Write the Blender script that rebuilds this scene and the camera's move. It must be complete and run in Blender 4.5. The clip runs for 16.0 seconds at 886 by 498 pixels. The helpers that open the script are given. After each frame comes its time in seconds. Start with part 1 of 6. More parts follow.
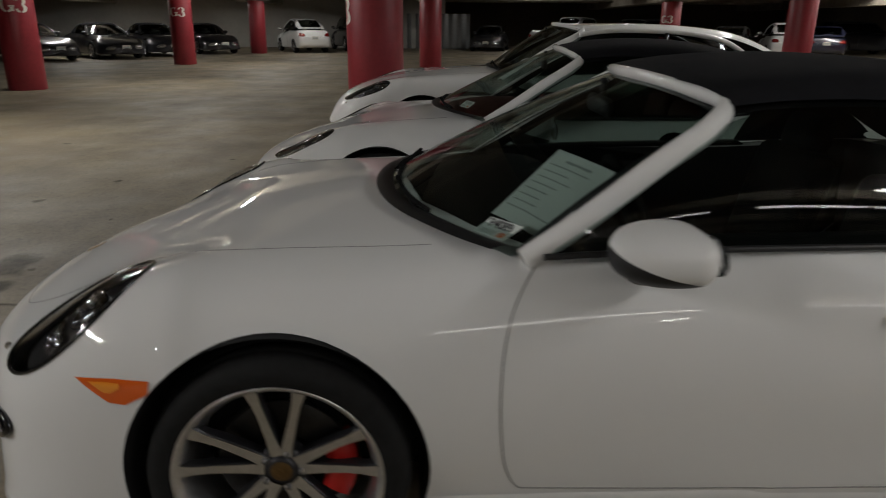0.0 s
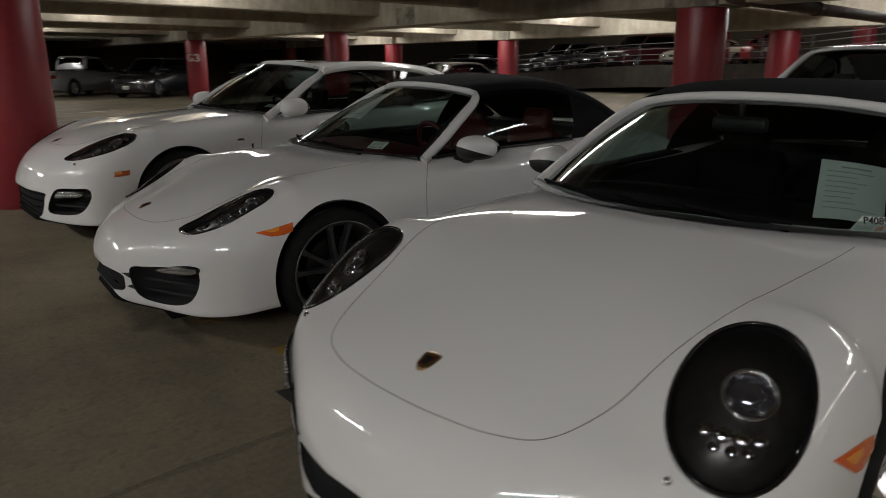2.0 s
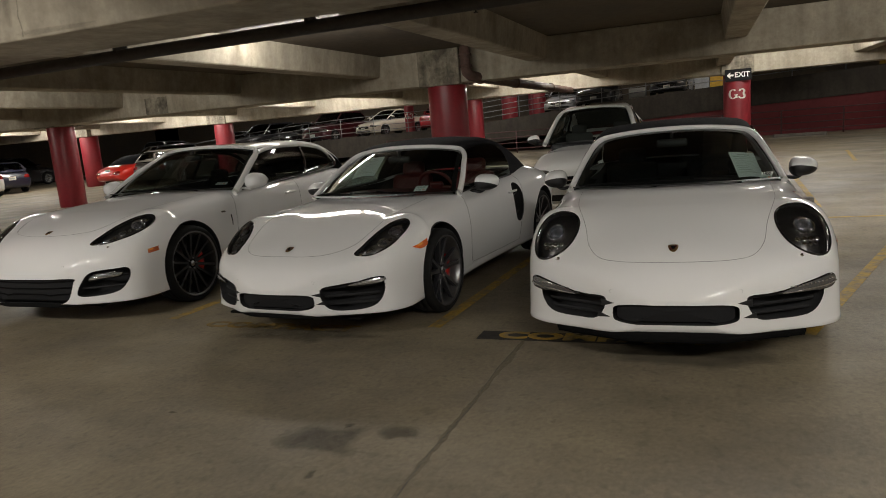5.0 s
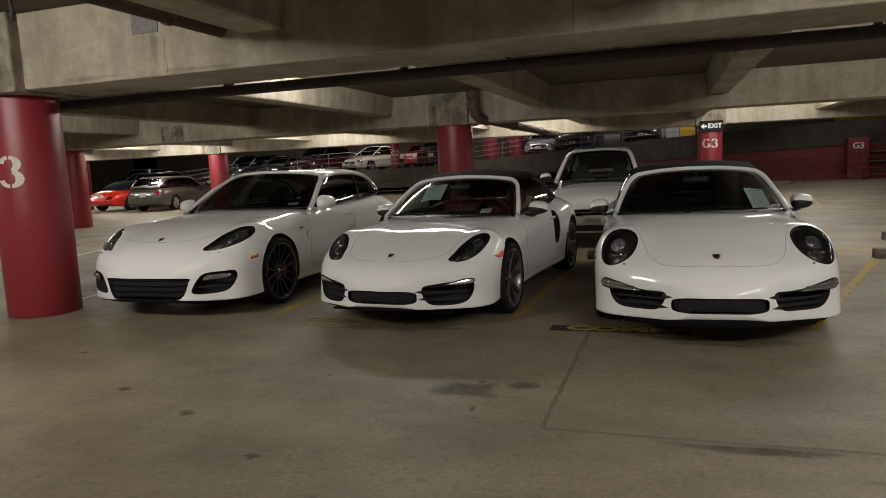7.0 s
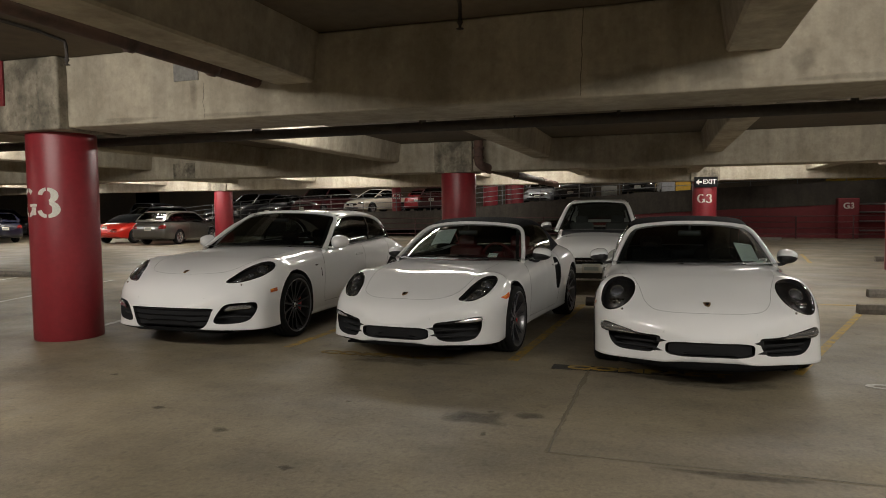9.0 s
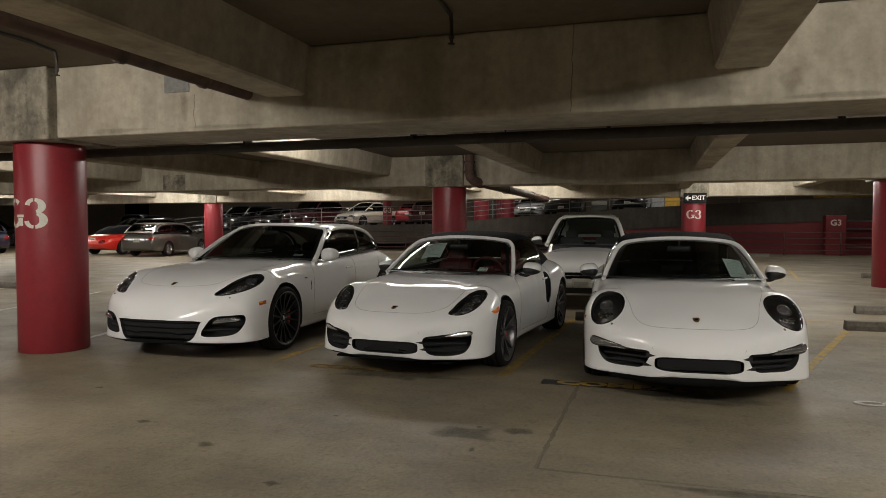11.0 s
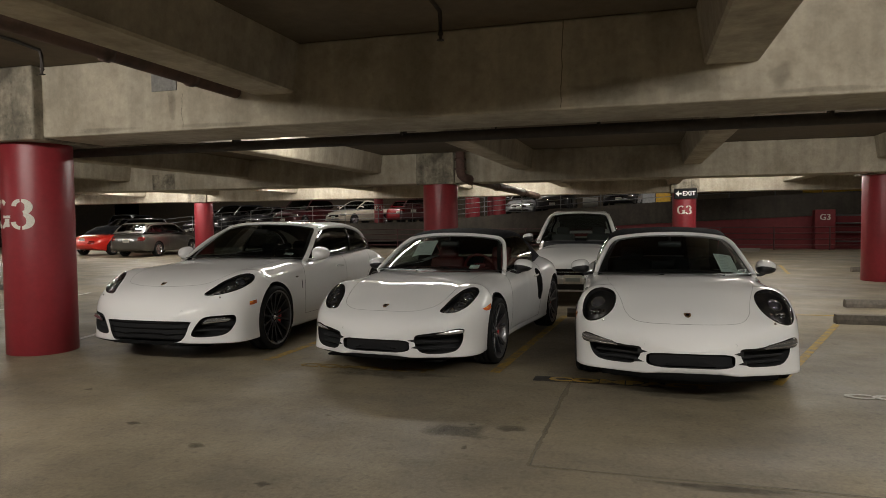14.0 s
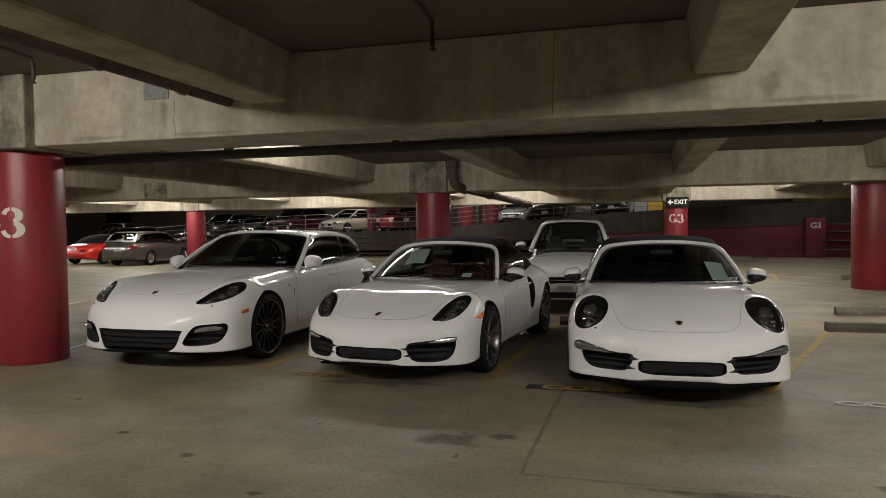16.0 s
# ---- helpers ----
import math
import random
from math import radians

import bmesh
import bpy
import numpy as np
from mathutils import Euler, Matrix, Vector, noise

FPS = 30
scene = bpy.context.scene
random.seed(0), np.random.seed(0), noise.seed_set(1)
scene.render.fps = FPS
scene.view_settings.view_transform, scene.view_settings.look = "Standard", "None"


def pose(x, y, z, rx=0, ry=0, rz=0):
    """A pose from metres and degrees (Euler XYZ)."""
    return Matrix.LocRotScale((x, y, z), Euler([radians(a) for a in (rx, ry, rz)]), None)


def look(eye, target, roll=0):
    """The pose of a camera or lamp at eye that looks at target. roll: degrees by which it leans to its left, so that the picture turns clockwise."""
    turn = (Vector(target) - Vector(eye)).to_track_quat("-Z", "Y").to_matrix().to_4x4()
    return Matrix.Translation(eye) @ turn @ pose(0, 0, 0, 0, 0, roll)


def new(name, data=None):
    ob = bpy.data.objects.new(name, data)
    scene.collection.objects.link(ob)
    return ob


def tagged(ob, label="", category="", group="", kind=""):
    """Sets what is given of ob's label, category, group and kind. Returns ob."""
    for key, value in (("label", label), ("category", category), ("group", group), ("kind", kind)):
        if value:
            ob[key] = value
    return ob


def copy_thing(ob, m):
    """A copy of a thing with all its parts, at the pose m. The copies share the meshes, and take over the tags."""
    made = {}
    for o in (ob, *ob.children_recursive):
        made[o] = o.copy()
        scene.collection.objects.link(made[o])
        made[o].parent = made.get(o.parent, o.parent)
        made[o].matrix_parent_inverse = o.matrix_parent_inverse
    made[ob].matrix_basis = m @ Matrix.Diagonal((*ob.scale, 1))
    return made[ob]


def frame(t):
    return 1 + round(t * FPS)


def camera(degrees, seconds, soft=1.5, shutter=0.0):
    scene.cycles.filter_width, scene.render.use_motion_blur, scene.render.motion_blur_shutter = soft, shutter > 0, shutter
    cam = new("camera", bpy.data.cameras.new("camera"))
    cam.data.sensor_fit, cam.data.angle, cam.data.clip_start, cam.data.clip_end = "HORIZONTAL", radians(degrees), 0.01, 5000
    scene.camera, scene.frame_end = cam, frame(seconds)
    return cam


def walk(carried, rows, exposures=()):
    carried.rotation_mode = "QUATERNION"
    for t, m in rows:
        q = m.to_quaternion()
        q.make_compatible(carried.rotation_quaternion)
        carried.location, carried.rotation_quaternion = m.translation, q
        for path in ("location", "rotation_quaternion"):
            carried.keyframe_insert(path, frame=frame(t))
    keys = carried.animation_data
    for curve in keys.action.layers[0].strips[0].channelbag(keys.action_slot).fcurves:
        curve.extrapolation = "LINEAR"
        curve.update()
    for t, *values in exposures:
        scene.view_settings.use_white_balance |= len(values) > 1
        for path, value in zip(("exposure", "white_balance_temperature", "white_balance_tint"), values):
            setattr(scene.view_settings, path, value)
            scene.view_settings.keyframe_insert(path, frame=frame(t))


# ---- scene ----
cam = camera(66.1, 16.0, soft=0.65, shutter=0.4)
METRES, EYE, TILT, LEAN, TURN = 8.0, 1.46, 0.0, 0.0, 0.0
ROWS = [
    (0.0, 0.0, 0.0, 0.0, 0.17, -18.34, -0.52),
    (0.5, -0.0766, 0.0237, -0.0018, -6.93, -17.59, -0.47),
    (1.0, -0.1531, 0.0543, 0.0002, -19.05, -16.76, -1.08),
    (1.5, -0.225, 0.0921, -0.0018, -31.94, -15.64, -1.24),
    (2.0, -0.2954, 0.1333, -0.0012, -41.36, -15.27, 0.2),
    (2.5, -0.3603, 0.1756, -0.0018, -50.76, -15.15, 0.51),
    (3.0, -0.416, 0.204, 0.0028, -57.88, -15.19, 2.38),
    (3.5, -0.4848, 0.2167, 0.0017, -67.47, -15.04, 2.6),
    (4.0, -0.5529, 0.2279, 0.0019, -69.33, -13.91, 4.64),
    (4.5, -0.6158, 0.2553, 0.0027, -68.12, -11.01, 4.19),
    (5.0, -0.6739, 0.2733, 0.0018, -69.26, -10.17, 4.65),
    (7.5, -0.8807, 0.3477, 0.001, -73.45, -6.01, 1.48),
    (8.0, -0.903, 0.3415, 0.0014, -75.38, -5.9, 0.39),
    (8.5, -0.9093, 0.342, 0.0029, -72.79, -4.98, 0.78),
    (9.0, -0.9111, 0.3433, 0.0035, -72.29, -3.41, 0.57),
    (9.5, -0.9111, 0.3444, 0.0037, -72.83, -2.53, 0.02),
    (12.0, -0.9088, 0.3425, 0.0033, -73.26, -2.19, 0.21),
    (12.5, -0.9087, 0.3432, 0.0034, -73.56, -2.28, 0.25),
    (13.0, -0.9082, 0.3436, 0.0031, -73.69, -2.5, 0.31),
    (13.5, -0.9078, 0.3433, 0.003, -73.85, -2.54, 0.69),
    (14.0, -0.9069, 0.3428, 0.0033, -73.76, -2.46, 0.6),
    (14.5, -0.9067, 0.3413, 0.0034, -73.96, -2.34, 0.7),
    (15.0, -0.9068, 0.3408, 0.003, -74.45, -2.14, 0.59),
    (15.5, -0.9076, 0.3415, 0.0031, -74.34, -1.98, 0.47),
    (16.0, -0.9075, 0.3417, 0.0028, -74.34, -1.74, 0.63),
]
walk(cam, [(t, pose(0, 0, EYE, TILT, LEAN, TURN) @ pose(METRES * x, METRES * y, METRES * z, 90 + pitch, roll, yaw)) for t, x, y, z, yaw, pitch, roll in ROWS],
     [(0.0, -0.45, 6150, 10), (1.0, -0.48, 6150, 10), (2.0, -0.50, 6150, 10), (3.0, -0.38, 6250, 10), (4.0, -0.12, 6500, 10), (5.0, -0.04, 6500, 10), (9.0, -0.02, 6500, 10), (16.0, -0.02, 6500, 10)])

# ---- world and lights ----
world = bpy.data.worlds.new("garage_world")
scene.world = world
world.use_nodes = True
world.node_tree.nodes["Background"].inputs["Color"].default_value = (0.9, 0.95, 1.0, 1)
world.node_tree.nodes["Background"].inputs["Strength"].default_value = 0.0
LAMP_WATT = 94.0


# ---- materials ----
def mat(name, color, rough=0.5, metal=0.0, coat=0.0, spec=0.5, noise_scale=0.0, noise_amt=0.0, bump=0.0, bump_scale=40.0,
        second=None, second_scale=1.2, second_amt=0.5, rough_amt=0.0, emit=0.0, streak=0.0, pits=0.0, grime=0.0):
    """A procedural surface: base colour varied by fine grain and by large stains, with bump and roughness variation."""
    m = bpy.data.materials.new(name)
    m.use_nodes = True
    nt = m.node_tree
    b = nt.nodes["Principled BSDF"]
    b.inputs["Base Color"].default_value = (*color, 1)
    b.inputs["Roughness"].default_value = rough
    b.inputs["Metallic"].default_value = metal
    b.inputs["Coat Weight"].default_value = coat
    b.inputs["Coat Roughness"].default_value = 0.012
    b.inputs["Specular IOR Level"].default_value = spec
    if emit:
        b.inputs["Emission Color"].default_value = (*color, 1)
        b.inputs["Emission Strength"].default_value = emit
    tc = nt.nodes.new("ShaderNodeTexCoord")
    out = None

    def noise_tex(scale, detail=6.0, rough_=0.6):
        n = nt.nodes.new("ShaderNodeTexNoise")
        n.inputs["Scale"].default_value = scale
        n.inputs["Detail"].default_value = detail
        n.inputs["Roughness"].default_value = rough_
        nt.links.new(tc.outputs["Object"], n.inputs["Vector"])
        return n.outputs["Fac"]

    def ramp(fac, lo, hi, a, z):
        r = nt.nodes.new("ShaderNodeMapRange")
        r.inputs["From Min"].default_value, r.inputs["From Max"].default_value = lo, hi
        r.inputs["To Min"].default_value, r.inputs["To Max"].default_value = a, z
        nt.links.new(fac, r.inputs["Value"])
        return r.outputs["Result"]

    def mixc(fac, a, bb, mode="MIX"):
        x = nt.nodes.new("ShaderNodeMix")
        x.data_type, x.blend_type = "RGBA", mode
        if isinstance(fac, float):
            x.inputs[0].default_value = fac
        else:
            nt.links.new(fac, x.inputs[0])
        for sock, v in ((x.inputs[6], a), (x.inputs[7], bb)):
            if isinstance(v, tuple):
                sock.default_value = (*v, 1)
            else:
                nt.links.new(v, sock)
        return x.outputs[2]

    if second is not None:
        fac = ramp(noise_tex(second_scale, 8, 0.62), 0.42, 0.66, 0.0, second_amt)
        out = mixc(fac, out if out is not None else color, second)
    if streak:
        mp = nt.nodes.new("ShaderNodeMapping")
        mp.inputs["Scale"].default_value = (3.0, 3.0, 0.35)
        nt.links.new(tc.outputs["Object"], mp.inputs["Vector"])
        n = nt.nodes.new("ShaderNodeTexNoise")
        n.inputs["Scale"].default_value, n.inputs["Detail"].default_value = 1.6, 7
        nt.links.new(mp.outputs[0], n.inputs["Vector"])
        out = mixc(1.0, out if out is not None else color, ramp(n.outputs["Fac"], 0.36, 0.62, 1 - streak, 1.06), "MULTIPLY")
    if grime:
        # tyre rubber and dust dragged along the driving aisle, in long uneven smears, with a scatter of small spots
        mp = nt.nodes.new("ShaderNodeMapping")
        mp.inputs["Scale"].default_value = (0.9, 0.42, 1.0)
        mp.inputs["Rotation"].default_value = (0, 0, 0.12)
        nt.links.new(tc.outputs["Object"], mp.inputs["Vector"])
        n = nt.nodes.new("ShaderNodeTexNoise")
        n.inputs["Scale"].default_value, n.inputs["Detail"].default_value, n.inputs["Roughness"].default_value = 1.3, 9, 0.7
        nt.links.new(mp.outputs[0], n.inputs["Vector"])
        out = mixc(1.0, out if out is not None else color, ramp(n.outputs["Fac"], 0.38, 0.60, 1 - grime, 1.12), "MULTIPLY")
        out = mixc(1.0, out, ramp(noise_tex(5.5, 3, 0.5), 0.66, 0.74, 1.0, 1 - grime), "MULTIPLY")
    if pits:
        out = mixc(1.0, out if out is not None else color, ramp(noise_tex(16, 2, 0.4), 0.60, 0.68, 1.0, 1 - pits), "MULTIPLY")
    if noise_amt:
        g = ramp(noise_tex(noise_scale, 5, 0.7), 0.3, 0.7, 1 - noise_amt, 1 + noise_amt * 0.6)
        out = mixc(1.0, out if out is not None else color, g, "MULTIPLY")
    if out is not None:
        nt.links.new(out, b.inputs["Base Color"])
    if rough_amt:
        nt.links.new(ramp(noise_tex(max(second_scale, 0.8) * 1.7, 6), 0.3, 0.7, rough - rough_amt, rough + rough_amt), b.inputs["Roughness"])
    if bump:
        bp = nt.nodes.new("ShaderNodeBump")
        bp.inputs["Strength"].default_value = bump
        bp.inputs["Distance"].default_value = 0.01
        nt.links.new(noise_tex(bump_scale, 8, 0.7), bp.inputs["Height"])
        nt.links.new(bp.outputs["Normal"], b.inputs["Normal"])
    return m


def glass_mat(name, tint, rough=0.0):
    """Thin car glass: a tinted see-through pane with a mirror-like face that strengthens at grazing angles."""
    m = bpy.data.materials.new(name)
    m.use_nodes = True
    nt = m.node_tree
    nt.nodes.clear()
    o = nt.nodes.new("ShaderNodeOutputMaterial")
    mix = nt.nodes.new("ShaderNodeMixShader")
    tr = nt.nodes.new("ShaderNodeBsdfTransparent")
    gl = nt.nodes.new("ShaderNodeBsdfGlossy")
    fr = nt.nodes.new("ShaderNodeLayerWeight")
    fr.inputs["Blend"].default_value = 0.5
    pw = nt.nodes.new("ShaderNodeMath")
    pw.operation = "POWER"
    pw.inputs[1].default_value = 5.0
    ml = nt.nodes.new("ShaderNodeMath")
    ml.operation = "MULTIPLY_ADD"
    ml.inputs[1].default_value, ml.inputs[2].default_value = 0.90, 0.042
    nt.links.new(fr.outputs["Facing"], pw.inputs[0])
    nt.links.new(pw.outputs[0], ml.inputs[0])
    tr.inputs["Color"].default_value = (*tint, 1)
    gl.inputs["Roughness"].default_value = rough
    nt.links.new(ml.outputs[0], mix.inputs[0])
    nt.links.new(tr.outputs[0], mix.inputs[1])
    nt.links.new(gl.outputs[0], mix.inputs[2])
    nt.links.new(mix.outputs[0], o.inputs[0])
    return m


PAINT_WHITE = mat("white_car_paint", (0.80, 0.80, 0.79), rough=0.7, coat=1.0, spec=0.04)
BLACK = mat("black_plastic", (0.012, 0.012, 0.013), rough=0.5, noise_scale=60, noise_amt=0.3)
GLOSS_BLACK = mat("gloss_black_plastic", (0.008, 0.008, 0.009), rough=0.12, coat=0.5)
GRILLE = mat("black_grille_mesh", (0.016, 0.016, 0.017), rough=0.85, spec=0.2, noise_scale=220, noise_amt=0.3)
CAVITY = mat("dark_cavity", (0.01, 0.01, 0.011), rough=0.8, noise_scale=20, noise_amt=0.2)
FABRIC = mat("black_soft_top_fabric", (0.010, 0.010, 0.012), rough=0.95, spec=0.15, bump=0.25, bump_scale=900, noise_scale=8, noise_amt=0.25)
RUBBER = mat("tyre_rubber", (0.012, 0.012, 0.012), rough=0.85, spec=0.25, noise_scale=30, noise_amt=0.3, bump=0.1, bump_scale=150)
ALLOY = mat("machined_alloy", (0.80, 0.80, 0.81), rough=0.36, metal=1.0, noise_scale=40, noise_amt=0.12)
ALLOY_DARK = mat("dark_painted_alloy", (0.05, 0.05, 0.055), rough=0.35, metal=0.6)
CHROME = mat("chrome", (0.8, 0.8, 0.82), rough=0.06, metal=1.0)
SILVER = mat("silver_trim", (0.62, 0.62, 0.64), rough=0.2, metal=0.9)
RED_CALIPER = mat("red_brake_caliper", (0.55, 0.015, 0.012), rough=0.35, coat=0.5)
DISC = mat("brake_disc_steel", (0.05, 0.048, 0.046), rough=0.4, metal=1.0, noise_scale=90, noise_amt=0.2)
ORANGE = mat("orange_reflector", (0.78, 0.13, 0.01), rough=0.12, coat=1.0)
# lighter amber for the highlight painted on the side markers
AMBER = mat("amber_marker_glint", (0.95, 0.34, 0.03), rough=0.1, coat=1.0)
TAIL_RED = mat("red_tail_lamp", (0.17, 0.006, 0.006), rough=0.12, coat=1.0)
LEATHER_BLACK = mat("black_leather", (0.0045, 0.0045, 0.0045), rough=0.85, spec=0.12, bump=0.1, bump_scale=300, noise_scale=15, noise_amt=0.2)
LEATHER_RED = mat("dark_red_leather", (0.085, 0.008, 0.008), rough=0.5, bump=0.1, bump_scale=300, noise_scale=15, noise_amt=0.2)
PAPER = mat("white_paper", (0.72, 0.78, 0.74), rough=0.8, noise_scale=6, noise_amt=0.06)
INK = mat("grey_ink", (0.36, 0.40, 0.38), rough=0.8)
GLASS = glass_mat("tinted_car_glass", (0.42, 0.50, 0.465))
GLASS_FAR = glass_mat("dark_far_car_glass", (0.30, 0.34, 0.32))
GLASS_DARK = glass_mat("dark_privacy_glass", (0.10, 0.11, 0.11))
GLASS_SCREEN = glass_mat("smoked_windscreen_glass", (0.25, 0.29, 0.275))
GLASS_SIDE = glass_mat("grey_side_glass", (0.34, 0.38, 0.37))
LENS = glass_mat("clear_lamp_lens", (0.70, 0.72, 0.74))
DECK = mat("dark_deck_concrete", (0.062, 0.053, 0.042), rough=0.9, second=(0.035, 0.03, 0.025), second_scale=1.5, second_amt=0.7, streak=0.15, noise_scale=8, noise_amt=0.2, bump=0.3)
GOLD = mat("gold_enamel", (0.24, 0.15, 0.06), rough=0.3, metal=0.8, noise_scale=120, noise_amt=0.4)
SEAM = mat("shut_line_shadow_gap", (0.24, 0.24, 0.235), rough=0.8)
LAMP_CLEAR = mat("clear_lamp_reflector", (0.62, 0.63, 0.65), rough=0.15, metal=0.9)
LAMP_SMOKE = mat("smoky_lamp_strip", (0.16, 0.155, 0.15), rough=0.12, metal=0.5, coat=1.0)
ORANGE_DULL = mat("dull_orange_reflector", (0.42, 0.085, 0.015), rough=0.25, coat=0.6)
ALLOY_GREY = mat("grey_painted_alloy", (0.20, 0.20, 0.205), rough=0.33, metal=0.85, noise_scale=40, noise_amt=0.1)

CLOTH = mat("grey_seat_cloth", (0.085, 0.085, 0.08), rough=0.9, noise_scale=60, noise_amt=0.2)
SPLITTER = mat("matt_black_lip", (0.007, 0.007, 0.007), rough=0.95, spec=0.08, noise_scale=40, noise_amt=0.3)
LAMP_BOWL = mat("smoked_lamp_bowl", (0.13, 0.125, 0.12), rough=0.35, metal=0.85, noise_scale=60, noise_amt=0.2)

FLOOR = mat("stained_concrete_floor", (0.252, 0.210, 0.139), rough=0.62, second=(0.150, 0.127, 0.094), second_scale=0.8, second_amt=0.75, pits=0.16,
            noise_scale=34.0, noise_amt=0.24, bump=0.3, bump_scale=55, rough_amt=0.14, grime=0.20)
CONCRETE = mat("cast_concrete", (0.43, 0.385, 0.30), rough=0.85, second=(0.235, 0.20, 0.145), second_scale=1.1, second_amt=0.75, streak=0.16, pits=0.07,
               noise_scale=11, noise_amt=0.16, bump=0.3, bump_scale=22)
CAPITAL = mat("water_stained_concrete", (0.36, 0.32, 0.245), rough=0.9, second=(0.085, 0.075, 0.055), second_scale=2.4, second_amt=0.85, streak=0.4, pits=0.25,
              noise_scale=14, noise_amt=0.25, bump=0.4, bump_scale=22)
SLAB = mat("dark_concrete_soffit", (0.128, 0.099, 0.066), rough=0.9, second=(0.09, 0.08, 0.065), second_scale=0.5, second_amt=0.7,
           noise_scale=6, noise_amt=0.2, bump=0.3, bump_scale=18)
RED_COLUMN = mat("dark_red_column_paint", (0.27, 0.024, 0.033), rough=0.38, noise_scale=14, noise_amt=0.12, bump=0.15, bump_scale=60,
                 second=(0.16, 0.02, 0.025), second_scale=1.5, second_amt=0.35)
RED_WALL = mat("red_wall_paint", (0.17, 0.017, 0.022), rough=0.6, noise_scale=6, noise_amt=0.2, bump=0.2, bump_scale=30)
STENCIL = mat("white_stencil_paint", (0.66, 0.63, 0.56), rough=0.7, noise_scale=50, noise_amt=0.2)
YELLOW = mat("worn_yellow_road_paint", (0.46, 0.29, 0.04), rough=0.7, second=(0.22, 0.18, 0.12), second_scale=7, second_amt=0.95,
             noise_scale=30, noise_amt=0.3)
STENCIL_WORN = mat("faded_white_road_paint", (0.64, 0.61, 0.54), rough=0.75, second=(0.24, 0.21, 0.16), second_scale=8, second_amt=0.5, noise_scale=35, noise_amt=0.35)
YELLOW_WORN = mat("faded_yellow_road_paint", (0.30, 0.19, 0.035), rough=0.75, second=(0.12, 0.10, 0.075), second_scale=9, second_amt=1.0, noise_scale=35, noise_amt=0.4)
PROJECTOR = mat("projector_glass", (0.22, 0.22, 0.25), rough=0.06, metal=0.85, coat=1.0)
DARK_PATCH = mat("black_road_paint", (0.018, 0.017, 0.016), rough=0.7, second=(0.09, 0.08, 0.065), second_scale=9, second_amt=0.35)
WHITE_WALL = mat("white_painted_wall", (0.62, 0.60, 0.55), rough=0.8, second=(0.45, 0.43, 0.38), second_scale=0.5, second_amt=0.5,
                 noise_scale=4, noise_amt=0.1, bump=0.15, bump_scale=20)
PIPE_RUST = mat("rusty_iron_pipe", (0.11, 0.062, 0.048), rough=0.7, second=(0.03, 0.022, 0.02), second_scale=6, second_amt=0.7, bump=0.3)
PIPE_DARK = mat("dark_steel_pipe", (0.045, 0.038, 0.032), rough=0.85, noise_scale=12, noise_amt=0.3)
RAIL_PAINT = mat("dull_red_rail_paint", (0.085, 0.03, 0.03), rough=0.45, noise_scale=20, noise_amt=0.3)
TUBE = mat("fluorescent_tube", (1.0, 0.93, 0.80), emit=6.0)
STEEL = mat("grey_steel", (0.25, 0.25, 0.25), rough=0.45, metal=0.7, noise_scale=20, noise_amt=0.2)
SIGN_BLACK = mat("black_sign_enamel", (0.008, 0.008, 0.009), rough=0.7, spec=0.2)
SIGN_WHITE = mat("white_sign_lettering", (0.85, 0.84, 0.80), rough=0.6, noise_scale=30, noise_amt=0.05)


# ---- building helpers ----
def part(name, bm, material, parent=None, label="", smooth=True):
    """Links a bmesh as one mesh object, under its thing when one is given."""
    me = bpy.data.meshes.new(name)
    bm.to_mesh(me)
    bm.free()
    for mm in material if isinstance(material, (list, tuple)) else (material,):
        me.materials.append(mm)
    if smooth:
        me.polygons.foreach_set("use_smooth", [True] * len(me.polygons))
    ob = new(name, me)
    if parent is not None:
        ob.parent = parent
    if label:
        ob["label"] = label
    return ob


def thing(name, m, label, category, group="", kind=""):
    ob = new(name)
    ob.empty_display_size = 0.2
    ob.matrix_world = m
    return tagged(ob, label, category, group, kind)


def box(bm, cx, cy, cz, sx, sy, sz, bevel=0.0, m=None, seg=2):
    r = bmesh.ops.create_cube(bm, size=1.0, matrix=(m or Matrix()) @ Matrix.LocRotScale((cx, cy, cz), None, (sx, sy, sz)))
    if bevel:
        es = list({e for v in r["verts"] for e in v.link_edges})
        bmesh.ops.bevel(bm, geom=es, offset=bevel, segments=seg, affect="EDGES", profile=0.5)


def cyl(bm, r0, r1, h, m, seg=32, caps=True):
    bmesh.ops.create_cone(bm, cap_ends=caps, cap_tris=False, segments=seg, radius1=r0, radius2=r1, depth=h, matrix=m)


def lathe(bm, prof, m, seg=48):
    """Turns a profile of (radius, height) about the local z axis."""
    rings = []
    for r, h in prof:
        rings.append([bm.verts.new(m @ Vector((r * math.cos(a), r * math.sin(a), h))) for a in (2 * math.pi * k / seg for k in range(seg))])
    for a, b in zip(rings, rings[1:]):
        for k in range(seg):
            bm.faces.new((a[k], a[(k + 1) % seg], b[(k + 1) % seg], b[k]))


